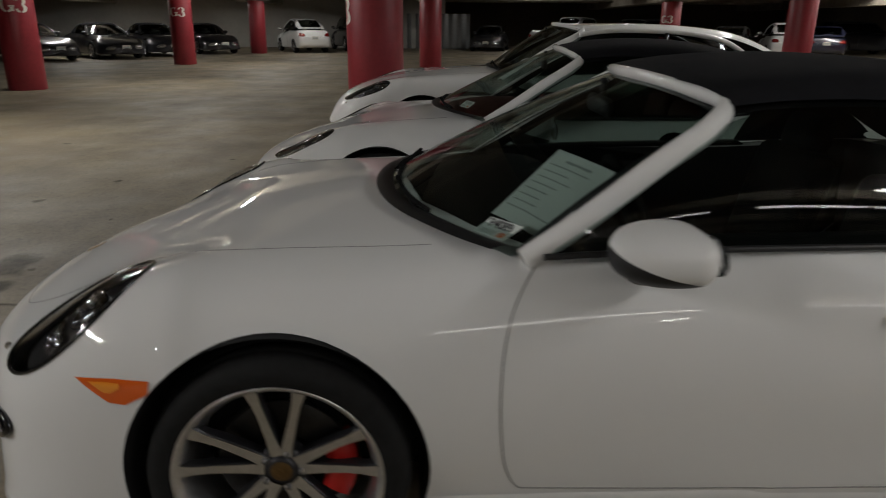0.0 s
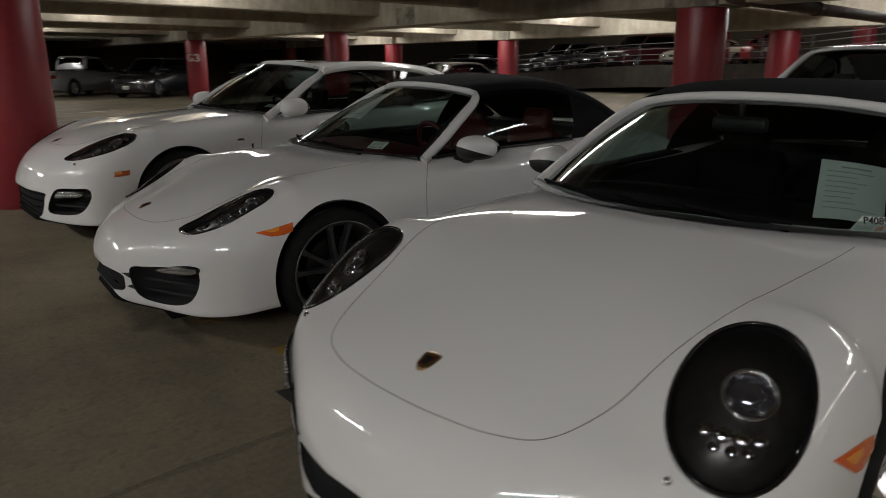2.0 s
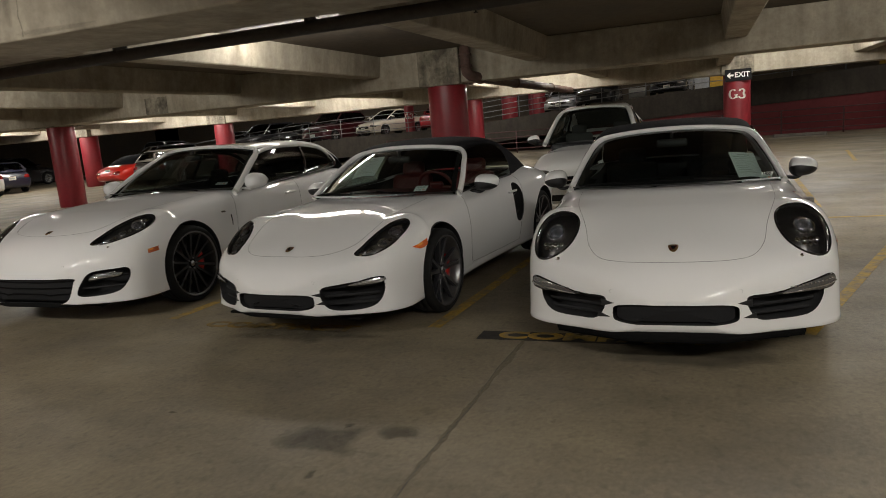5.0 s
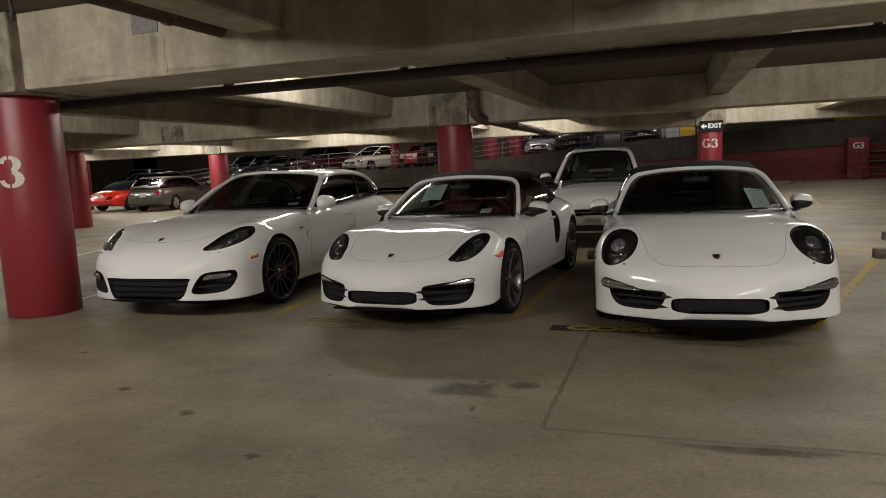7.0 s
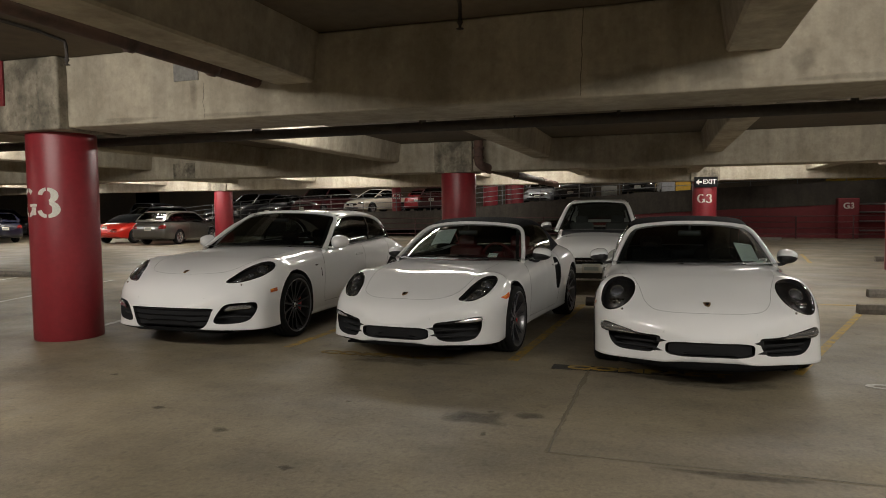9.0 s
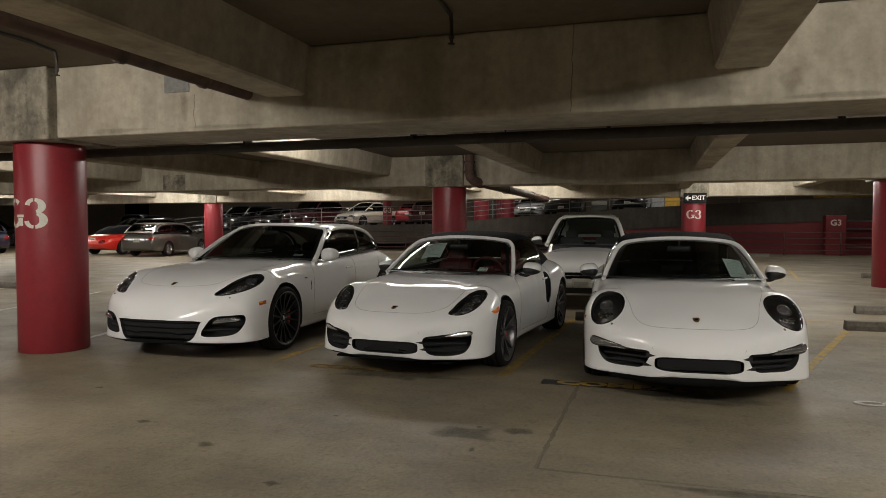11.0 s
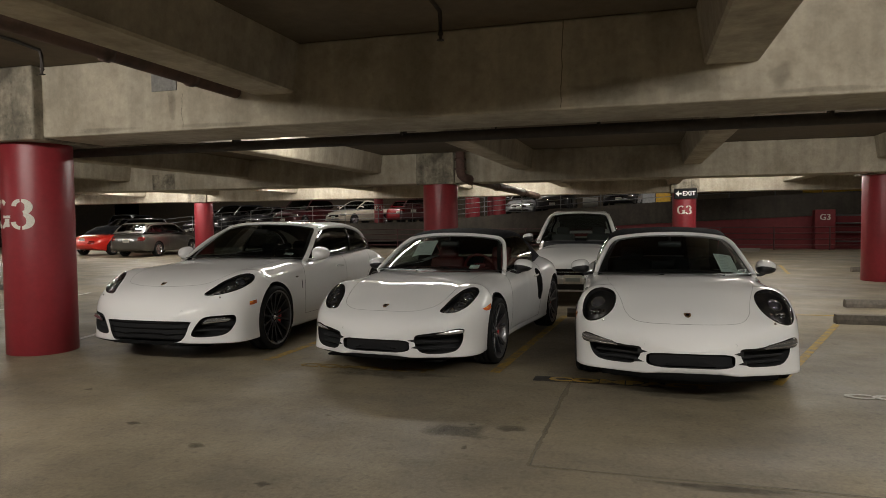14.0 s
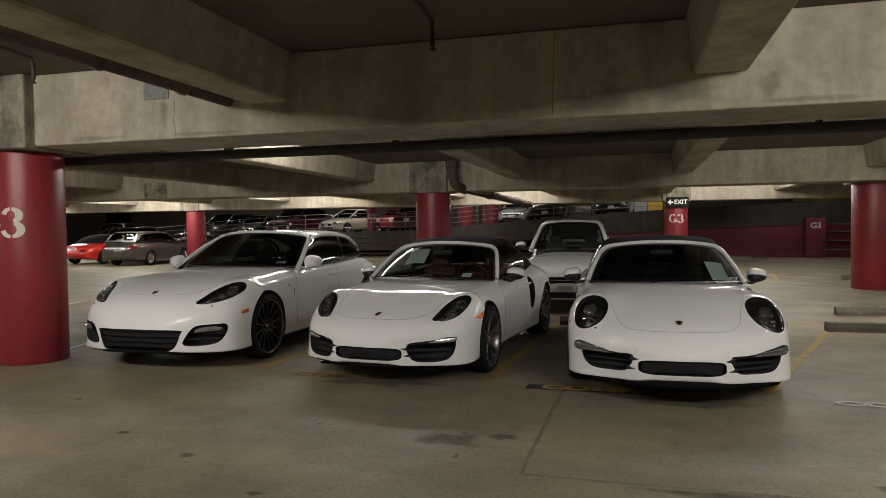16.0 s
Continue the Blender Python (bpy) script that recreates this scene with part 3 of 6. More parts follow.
def wheel(parent, x, y, r, rim_r, width, rim_mat, face_mat, spokes=5, double=True, caliper=None, hub_gold=False, lip=None):
    s = 1 if y > 0 else -1
    w = new("wheel")
    w.parent = parent
    w.matrix_local = pose(x, y, r, 0, 0, 0) @ Matrix.Rotation(radians(-90 * s), 4, "X")
    # local z points outwards
    h = width / 2
    bm = bmesh.new()
    lathe(bm, [(rim_r - 0.012, -h * 0.9), (rim_r + 0.01, -h), (r - 0.04, -h * 1.02), (r - 0.008, -h * 0.85), (r, -h * 0.5), (r - 0.006, -h * 0.48), (r - 0.006, -h * 0.42), (r, -h * 0.40), (r, -h * 0.04), (r - 0.006, -h * 0.02), (r - 0.006, h * 0.04), (r, h * 0.06), (r, h * 0.40), (r - 0.006, h * 0.42), (r - 0.006, h * 0.48), (r, h * 0.5), (r - 0.008, h * 0.85),
               (r - 0.025, h * 0.98), (rim_r + 0.03, h * 1.03), (rim_r + 0.008, h * 0.97), (rim_r - 0.004, h * 0.9)], Matrix(), 72)
    part("tyre", bm, RUBBER, w, "black rubber tyre")
    bm = bmesh.new()
    lathe(bm, [(rim_r - 0.02, -h * 0.9), (rim_r - 0.035, -h * 0.4), (rim_r - 0.03, h * 0.5), (rim_r - 0.016, h * 0.80), (rim_r - 0.004, h * 0.93), (rim_r + 0.006, h * 0.98),
               (rim_r + 0.007, h * 0.93), (rim_r + 0.002, h * 0.86)], Matrix(), 72)
    part("rim", bm, [face_mat], w, "alloy rim")
    if lip is not None:
        bm = bmesh.new()
        lathe(bm, [(rim_r - 0.007, h * 0.925), (rim_r - 0.004, h * 0.965), (rim_r + 0.004, h * 1.01), (rim_r + 0.009, h * 0.985)], Matrix(), 72)
        part("rim_edge", bm, lip, w, "thin polished rim edge")
    n = spokes * 2
    for k in range(n):
        a = 2 * math.pi * (k + 0.5) / n
        if double:
            a = 2 * math.pi * (k // 2) / spokes + (0.235 if k % 2 else -0.235) + 0.3
        bm = bmesh.new()
        prof = [(0.045, 0.020, 0.58, 0.035), (0.10, 0.016, 0.62, 0.04), (0.17, 0.0135, 0.70, 0.04), (rim_r - 0.05, 0.0145, 0.79, 0.035), (rim_r - 0.012, 0.021, 0.86, 0.03)]
        rows = []
        for rr, ww, zz, tt in prof:
            z = h * zz
            off = 0.0
            rows.append([Vector((rr, -ww, z - 0.006)), Vector((rr, -ww * 0.8, z)), Vector((rr, ww * 0.8, z)), Vector((rr, ww, z - 0.006)), Vector((rr, ww * 0.9, z - tt)), Vector((rr, -ww * 0.9, z - tt))])
        vs = sheet(bm, rows, closed=True)
        for f in bm.faces:
            f.material_index = 0 if f.calc_center_median().z > h * 0.5 and abs(f.calc_center_median().y) < 0.0125 else 1
        bmesh.ops.rotate(bm, verts=bm.verts, cent=(0, 0, 0), matrix=Matrix.Rotation(a, 3, "Z"))
        part("spoke", bm, [face_mat, rim_mat], w, smooth=False)
    bm = bmesh.new()
    lathe(bm, [(0.0, h * 0.62), (0.03, h * 0.62), (0.036, h * 0.60), (0.038, h * 0.55), (0.062, h * 0.57), (0.07, h * 0.5), (0.07, h * 0.2)], Matrix(), 40)
    part("hub", bm, rim_mat, w, "dark wheel hub")
    bm = bmesh.new()
    lathe(bm, [(0.0, h * 0.645), (0.024, h * 0.64), (0.03, h * 0.615)], Matrix(), 28)
    part("hub_cap", bm, GOLD if hub_gold else SILVER, w, "round hub cap badge")
    for k in range(5):
        a = 2 * math.pi * k / 5
        bm = bmesh.new()
        cyl(bm, 0.009, 0.008, 0.02, pose(0.052 * math.cos(a), 0.052 * math.sin(a), h * 0.56), 6)
        part("wheel_bolt", bm, STEEL, w)
    bm = bmesh.new()
    lathe(bm, [(0.08, h * 0.16), (0.175, h * 0.16), (0.178, h * 0.14), (0.178, h * 0.02), (0.08, 0.0)], Matrix(), 48)
    part("brake_disc", bm, DISC, w, "steel brake disc")
    if caliper is not None:
        bm = bmesh.new()
        rows = []
        for k in range(9):
            a = radians(-30 + 60 * k / 8) + (math.pi if s > 0 else 0)
            rows.append([Vector((q * math.cos(a), q * math.sin(a), z)) for q, z in ((0.115, h * 0.12), (0.118, h * 0.42), (0.15, h * 0.46), (0.192, h * 0.42), (0.2, h * 0.1))])
        sheet(bm, rows, closed=True)
        part("brake_caliper", bm, caliper, w, "painted brake caliper")
    return w


def door_mirror(c, s, x, y, z, arm_y, arm_z, cap_mat=None, arm_mat=None, tall=1.0):
    m = new("door_mirror")
    m.parent = c
    m.matrix_local = pose(x, y * s, z)
    def shell(zs, lift):
        """A rounded shell: blunt at the front, flat at the glass, its outer end lower than the inner."""
        b = bmesh.new()
        bmesh.ops.create_uvsphere(b, u_segments=32, v_segments=20, radius=1.0)
        for v in b.verts:
            q = v.co
            n = Vector([math.copysign(abs(k) ** 0.8, k) for k in q])
            out = n.y * s
            v.co = Vector((n.x * (0.085 if n.x > 0 else 0.140) + 0.02 * out, n.y * 0.100, n.z * zs * (1.0 - 0.16 * out) + lift))
        return b
    bm = shell(0.074 * tall, 0.0)
    bmesh.ops.bisect_plane(bm, geom=bm.verts[:] + bm.edges[:] + bm.faces[:], plane_co=(0, 0, -0.026), plane_no=(-0.28, -0.10 * s, -1), clear_outer=True)
    part("mirror_cap", bm, cap_mat or PAINT_WHITE, m, "body-coloured mirror cap")
    bm = shell(0.070 * tall, -0.003)
    bmesh.ops.bisect_plane(bm, geom=bm.verts[:] + bm.edges[:] + bm.faces[:], plane_co=(0, 0, -0.026), plane_no=(0.28, 0.10 * s, 1), clear_outer=True)
    part("mirror_base", bm, arm_mat or BLACK, m, "white mirror underside" if arm_mat else "black mirror underside")
    bm = bmesh.new()
    tube(bm, spline([(-0.03, -0.02 * s, -0.062), (-0.045, -0.07 * s, -0.082), (-0.06, (arm_y - y) * 0.8 * s, (arm_z - z) * .8 - .02), (-0.05, (arm_y - y) * s, arm_z - z - .02)], 8), [0.03, 0.034, 0.034, 0.033, 0.032, 0.034, 0.036, 0.04], 12, 0.45)
    part("mirror_arm", bm, arm_mat or BLACK, m, "white mirror arm" if arm_mat else "black mirror arm")
    bm = bmesh.new()
    lathe(bm, [(0.0, 0.0), (0.045, 0.0), (0.048, -0.004)], pose(0.098, 0, 0.0, 0, 90, 0) @ Matrix.Diagonal((0.9, 1.75, 1, 1)), 28)
    part("mirror_glass", bm, CHROME, m, "mirror glass")


def seat(c, x, y, mat_, z=0.42, head=True):
    st = new("seat")
    st.parent = c
    st.matrix_local = pose(x, y, z)
    bm = bmesh.new()
    box(bm, 0, 0, 0, 0.50, 0.50, 0.16, 0.06, seg=3)
    part("cushion", bm, mat_, st)
    bm = bmesh.new()
    box(bm, 0.33, 0, 0.34, 0.14, 0.48, 0.56, 0.06, pose(0, 0, 0, 0, 14, 0), 3)
    part("seat_back", bm, mat_, st)
    if head:
        bm = bmesh.new()
        box(bm, 0.34, 0, 0.68, 0.11, 0.26, 0.17, 0.05, pose(0, 0, 0, 0, 14, 0), 3)
        part("headrest", bm, mat_, st)


def steering_wheel(c, x, y, z, mat_):
    bm = bmesh.new()
    pts = [Vector((0, 0.18 * math.cos(a), 0.18 * math.sin(a))) for a in (2 * math.pi * k / 32 for k in range(32))]
    rows = []
    for p in pts:
        d = p.normalized()
        rows.append([p + d * (0.016 * math.cos(b)) + Vector((0.016 * math.sin(b), 0, 0)) for b in (2 * math.pi * k / 8 for k in range(8))])
    sheet(bm, rows + [rows[0]], closed=True)
    box(bm, 0.02, 0, 0, 0.05, 0.14, 0.12, 0.02)
    for a in (0, 180, 270):
        box(bm, 0.01, 0.11, 0, 0.015, 0.14, 0.035, 0, pose(0, 0, 0, a, 0, 0))
    bmesh.ops.transform(bm, matrix=pose(x, y, z, 0, -22, 0), verts=bm.verts)
    return part("steering_wheel", bm, mat_, c)


def paper_sheet(c, corner_pts, name="price_sheet", lines=9, label="printed white sheet behind the windscreen"):
    """A printed page, given by three corners: top left, top right, bottom left."""
    a, b, d = (Vector(p) for p in corner_pts)
    ux, uy = b - a, d - a
    n = ux.cross(uy).normalized()
    bm = bmesh.new()
    rows = []
    for j in range(9):
        v = j / 8
        rows.append([a + ux * (i / 8) + uy * v - n * (0.012 * math.sin(math.pi * i / 8) * (0.4 + v)) for i in range(9)])
    sheet(bm, rows)
    page = part(name, bm, PAPER, c, label)
    bm = bmesh.new()
    rng = random.Random(4)
    for sgn in (1, -1):
        for k in range(lines):
            v = 0.10 + 0.8 * k / lines
            w = rng.uniform(0.35, 0.8) if k else 0.45
            u0 = 0.1 if k else 0.3
            hgt = 0.016 if k else 0.03
            q = [a + ux * u + uy * vv - n * (0.012 * math.sin(math.pi * u) * (0.4 + vv) - sgn * 0.0025) for u, vv in ((u0, v), (u0 + w * 0.5, v), (u0 + w, v), (u0 + w, v + hgt), (u0 + w * 0.5, v + hgt), (u0, v + hgt))]
            vs = [bm.verts.new(p) for p in q]
            bm.faces.new((vs[0], vs[1], vs[4], vs[5]))
            bm.faces.new((vs[1], vs[2], vs[3], vs[4]))
    tagged(part("printed_lines", bm, INK, page, smooth=False), kind="stuff")
    return page


def greenhouse(c, g, paint, cabin_mat):
    """Windscreen with its frame, side glass and roof or soft top, from the rail and belt curves of the car."""
    sym = lambda half: [(x, -y, z) for x, y, z in half] + [(x, y, z) for x, y, z in half[-2::-1]]
    base, top = sym(g["ws_base"]), sym(g["ws_top"])
    bm = bmesh.new()
    lb, lt = spline(base, 33), spline(top, 33)
    rows = []
    for k in range(13):
        v = k / 12
        rows.append([p + (q - p) * v + Vector((-0.6, 0, 0.8)) * (g.get("ws_bulge", 0.02) * math.sin(math.pi * v)) for p, q in zip(lb, lt)])
    sheet(bm, rows)
    gl = part("windscreen", bm, g.get("ws_glass", GLASS), c, "tinted windscreen")
    gl.visible_shadow = False
    # black band round the edge of the glass
    bm = bmesh.new()
    inner = []
    edge = [r[0] for r in rows] + rows[-1][1:] + [r[-1] for r in rows[-2::-1]]
    mid = Vector((sum(p.x for p in edge) / len(edge), 0, sum(p.z for p in edge) / len(edge)))
    sheet(bm, [[p + Vector((0.004, 0, -0.004)), p + (mid - p) * 0.07 + Vector((0.004, 0, -0.004))] for p in edge])
    part("windscreen_seal", bm, BLACK, c, "black windscreen border")
    # frame: up one pillar, across the header, down the other
    bm = bmesh.new()
    path = spline(sym(g["frame"]), 70)
    # the pillars are broader than the header
    edge_y = max(p.y for p in path)
    thick = [g["frame_r"] * (1 + .38 * min(1, max(0, (abs(p.y) / edge_y - .66) / .14))) for p in path]
    tube(bm, path, thick, 12, g["frame_flat"], up=Vector((-0.55, 0, 0.83)))
    part("windscreen_frame", bm, paint, c, "body-coloured windscreen frame")
    bm = bmesh.new()
    tube(bm, [Vector((p.x + .014, p.y * .978, p.z - .012)) for p in path], g["frame_r"] * .95, 10, g["frame_flat"], up=Vector((-0.55, 0, 0.83)))
    part("pillar_lining", bm, LEATHER_BLACK, c, "black pillar lining")
    rail, crown, belt = g["rail"], g["crown"], g["belt"]
    # roof skin
    bm = bmesh.new()
    curves = []
    for (xr, yr, zr), (xc, zc) in zip(rail, crown):
        e = g.get("round", 0.55)
        curves.append(sym([(xr, yr, zr), (xr + (xc - xr) * 0.35, yr * 0.9, zr + (zc - zr) * e), (xr + (xc - xr) * 0.8, yr * 0.5, zr + (zc - zr) * 0.9), (xc, 0, zc)]))
    loft(bm, curves, 41, 33)
    if "rear_glass" in g:
        x2, x3, half = g["rear_glass"]

        def in_pane(f):
            q = f.calc_center_median()
            return x2 < q.x < x3 and abs(q.y) < half

        pane = bm.copy()
        bmesh.ops.delete(bm, geom=[f for f in bm.faces if in_pane(f)], context="FACES")
        bmesh.ops.delete(pane, geom=[f for f in pane.faces if not in_pane(f)], context="FACES")
        part("rear_window", pane, GLASS_FAR, c, "dark rear window").visible_shadow = False
    part("roof", bm, g["roof_mat"], c, g["roof_label"])
    bm = bmesh.new()
    loft(bm, [[(x + .015, y * .985, z - .02) for x, y, z in q] for q in (curves[:3] if "rear_glass" in g else curves)], 21, 17)
    part("headliner", bm, LEATHER_BLACK, c, "dark cloth headliner")
    for s in (-1, 1):
        rl = spline([(x, s * y, z) for x, y, z in g["side_top"]], 49)
        bl = spline([(x, s * y, z) for x, y, z in belt], 49)
        grid = [[p + (q - p) * (k / 10) + Vector((0, s * 0.03 * math.sin(math.pi * k / 10), 0)) for k in range(11)] for p, q in zip(bl, rl)]
        cutk = g["glass_to"]
        bm = bmesh.new()
        sheet(bm, grid[:cutk + 1])
        sg = part("side_window", bm, g["side_glass"], c, "dark side window")
        sg.visible_shadow = False
        if cutk < 48:
            bm = bmesh.new()
            sheet(bm, grid[cutk:])
            part("rear_quarter", bm, g["roof_mat"], c, g["roof_label"])
        bm = bmesh.new()
        tube(bm, [p + Vector((0, s * 0.004, 0.0)) for p in bl[:cutk + 1]], 0.009, 8)
        part("window_seal", bm, BLACK, c, "black rubber window seal")
        bm = bmesh.new()
        sheet(bm, [[Vector((p.x, p.y - s * a, p.z + b)) for a, b in ((.006, .006), (.05, .012), (.11, .008), (.13, -.06))] for p in bl[:cutk + 1]])
        part("door_top", bm, LEATHER_BLACK, c, "black door top lining")
        for k in g.get("posts", ()):
            bm = bmesh.new()
            tube(bm, [q + Vector((0, s * 0.004, 0)) for q in grid[k]], 0.028, 8, 0.35, up=Vector((0, s, 0.2)))
            part("door_post", bm, GLOSS_BLACK, c, "black door post")
        if g.get("rail_paint"):
            bm = bmesh.new()
            tube(bm, rl, 0.030, 10, 0.9)
            part("roof_rail", bm, paint, c, "body-coloured roof rail")
            bm = bmesh.new()
            tube(bm, [Vector((p.x, p.y - s * .016, p.z - .006)) for p in rl], 0.0285, 10, 0.9)
            part("rail_lining", bm, LEATHER_BLACK, c, "black roof rail lining")


# ---- the three white cars in front ----
FRONT_A = dict(
    L=4.70,
    zc=[(.05, .44), (.07, .512), (.11, .560), (.18, .608), (.30, .672), (.6, .775), (.9, .853), (1.2, .900), (1.5, .930), (1.8, .935), (3.0, .93), (3.6, 1.0), (4.1, .95), (4.45, .83), (4.62, .66), (4.70, .52)],
    zf=[(.05, .44), (.1, .522), (.2, .578), (.3, .610), (.42, .642), (.5, .694), (.6, .772), (.735, .856), (.9, .884), (1.12, .891), (1.6, .880), (1.9, .900), (2.8, .917), (3.5, .95), (4.0, .91), (4.4, .80), (4.62, .64), (4.70, .52)],
    yf=[(.05, .15), (.115, .27), (.2, .40), (.3, .55), (.42, .665), (.6, .72), (.735, .745), (1.1, .75), (1.7, .785), (2.5, .80), (3.5, .78), (4.3, .65), (4.70, .35)],
    ys=[(.05, .22), (.07, .30), (.115, .39), (.2, .53), (.27, .665), (.335, .775), (.42, .855), (.55, .91), (.8, .945), (1.1, .955), (1.45, .938), (2.0, .93), (2.6, .935), (3.2, .96), (3.65, .97), (4.1, .94), (4.4, .86), (4.6, .72), (4.70, .48)],
    zs=[(.05, .42), (.1, .45), (.3, .50), (.6, .58), (1.1, .62), (2.5, .64), (3.65, .66), (4.4, .62), (4.70, .5)],
    zb=[(.05, .29), (.06, .25), (.08, .226), (.12, .213), (.25, .205), (.5, .2), (1.0, .2), (3.6, .2), (4.2, .24), (4.5, .3), (4.65, .4), (4.70, .47)],
    dip=[(.05, 0), (.3, .004), (.7, .02), (1.2, .018), (1.7, 0), (4.70, 0)], tuck=[(.05, .01), (.2, -.01), (.35, -.03), (.5, -.022), (.75, .02), (1.1, .05), (3.6, .05), (4.70, .06)],
    axles=(1.122, 3.67), tyre=.342, rim=.266, arch=.390, track=.825)
FRONT_B = dict(FRONT_A, L=4.60,
    zc=[(.05, .43), (.07, .502), (.11, .548), (.18, .594), (.30, .655), (.6, .750), (.9, .822), (1.2, .874), (1.5, .912), (1.8, .925), (3.0, .92), (3.6, .97), (4.1, .93), (4.4, .82), (4.54, .66), (4.60, .52)],
    zf=[(.05, .43), (.1, .512), (.2, .565), (.3, .597), (.42, .635), (.5, .676), (.6, .738), (.774, .835), (.9, .864), (1.12, .878), (1.6, .874), (1.9, .898), (2.8, .916), (3.5, .97), (4.0, .93), (4.35, .81), (4.54, .64), (4.60, .52)],
    yf=[(.05, .15), (.115, .27), (.2, .40), (.3, .54), (.42, .64), (.6, .71), (.774, .745), (1.1, .755), (1.7, .785), (2.5, .80), (3.5, .77), (4.2, .65), (4.60, .35)],
    ys=[(.05, .22), (.07, .30), (.115, .385), (.2, .52), (.27, .655), (.335, .76), (.42, .835), (.55, .89), (.8, .922), (1.1, .935), (1.45, .92), (2.0, .905), (2.6, .92), (3.2, .95), (3.65, .955), (4.05, .92), (4.3, .85), (4.5, .72), (4.60, .48)],
    zs=[(.05, .42), (.1, .45), (.3, .50), (.6, .58), (1.1, .62), (2.5, .64), (3.65, .66), (4.4, .62), (4.60, .5)],
    zb=[(.05, .29), (.06, .25), (.08, .226), (.12, .213), (.25, .205), (.5, .2), (1.0, .2), (3.6, .2), (4.2, .24), (4.4, .3), (4.54, .4), (4.60, .47)],
    dip=[(.05, 0), (.3, .004), (.7, .02), (1.2, .018), (1.7, 0), (4.60, 0)], tuck=[(.05, .01), (.2, -.01), (.35, -.025), (.5, -.018), (.75, .02), (1.1, .05), (3.6, .05), (4.60, .06)],
    axles=(1.10, 3.70), track=.81, rim=.278, arch=.388)
FRONT_P = dict(
    L=5.17,
    zc=[(.02, .47), (.04, .55), (.08, .63), (.16, .712), (.30, .80), (.5, .865), (.8, .925), (1.2, .975), (1.7, 1.015), (1.95, 1.02), (4.2, 1.0), (4.7, .98), (5.0, .86), (5.13, .68), (5.17, .56)],
    zf=[(.02, .47), (.1, .60), (.24, .702), (.4, .785), (.55, .862), (.73, .935), (1.04, .966), (1.5, .972), (2.2, .99), (3.5, 1.02), (4.1, 1.04), (4.6, .98), (5.0, .82), (5.13, .66), (5.17, .56)],
    yf=[(.02, .2), (.1, .42), (.24, .60), (.4, .72), (.55, .79), (.73, .845), (1.04, .855), (1.8, .86), (3.0, .87), (4.1, .82), (4.8, .68), (5.17, .4)],
    ys=[(.02, .32), (.05, .43), (.09, .53), (.16, .675), (.24, .815), (.317, .905), (.45, .965), (.6, .99), (.8, 1.005), (1.04, 1.01), (1.5, .985), (2.5, .98), (3.3, 1.0), (4.05, 1.02), (4.6, .97), (5.0, .84), (5.17, .5)],
    zs=[(.02, .45), (.3, .56), (1.04, .67), (2.5, .70), (4.1, .72), (5.17, .55)],
    zb=[(.02, .29), (.03, .25), (.05, .228), (.1, .215), (.25, .205), (1.0, .2), (4.0, .2), (4.8, .28), (5.1, .4), (5.17, .5)],
    dip=[(.02, 0), (.3, .004), (.8, .016), (1.5, .014), (2.0, 0), (5.17, 0)], tuck=[(.02, .01), (.2, -.01), (.35, -.02), (.5, -.01), (.8, .03), (1.1, .06), (4.0, .06), (5.17, .06)],
    axles=(1.06, 4.06), tyre=.372, rim=.305, arch=.412, track=.875)

SOFT_TOP = dict(
    ws_base=[(1.725, .755, .884), (1.590, .605, .908), (1.445, .345, .926), (1.390, 0, .931)],
    ws_top=[(2.315, .590, 1.234), (2.260, .42, 1.270), (2.205, .2, 1.289), (2.185, 0, 1.294)],
    frame=[(1.750, .784, .884), (1.905, .750, .979), (2.105, .69, 1.112), (2.265, .632, 1.208), (2.320, .565, 1.254), (2.275, .42, 1.281), (2.225, .2, 1.300), (2.200, 0, 1.305)],
    frame_r=.0175, frame_flat=1.4,
    rail=[(2.33, .600, 1.256), (2.52, .622, 1.276), (2.8, .64, 1.274), (3.1, .645, 1.232), (3.4, .67, 1.13), (3.62, .705, 1.01), (3.75, .70, .955)],
    crown=[(2.215, 1.318), (2.44, 1.358), (2.8, 1.374), (3.15, 1.345), (3.55, 1.235), (3.85, 1.10), (4.0, .99)],
    side_top=[(2.30, .638, 1.215), (2.5, .645, 1.268), (2.8, .648, 1.268), (3.1, .655, 1.226), (3.4, .678, 1.124), (3.6, .708, .995)],
    belt=[(1.80, .795, .898), (2.2, .802, .918), (2.7, .807, .928), (3.1, .805, .936), (3.4, .78, .952), (3.62, .738, .960)],
    glass_to=29, side_glass=GLASS, roof_mat=FABRIC, roof_label="closed black fabric soft top")
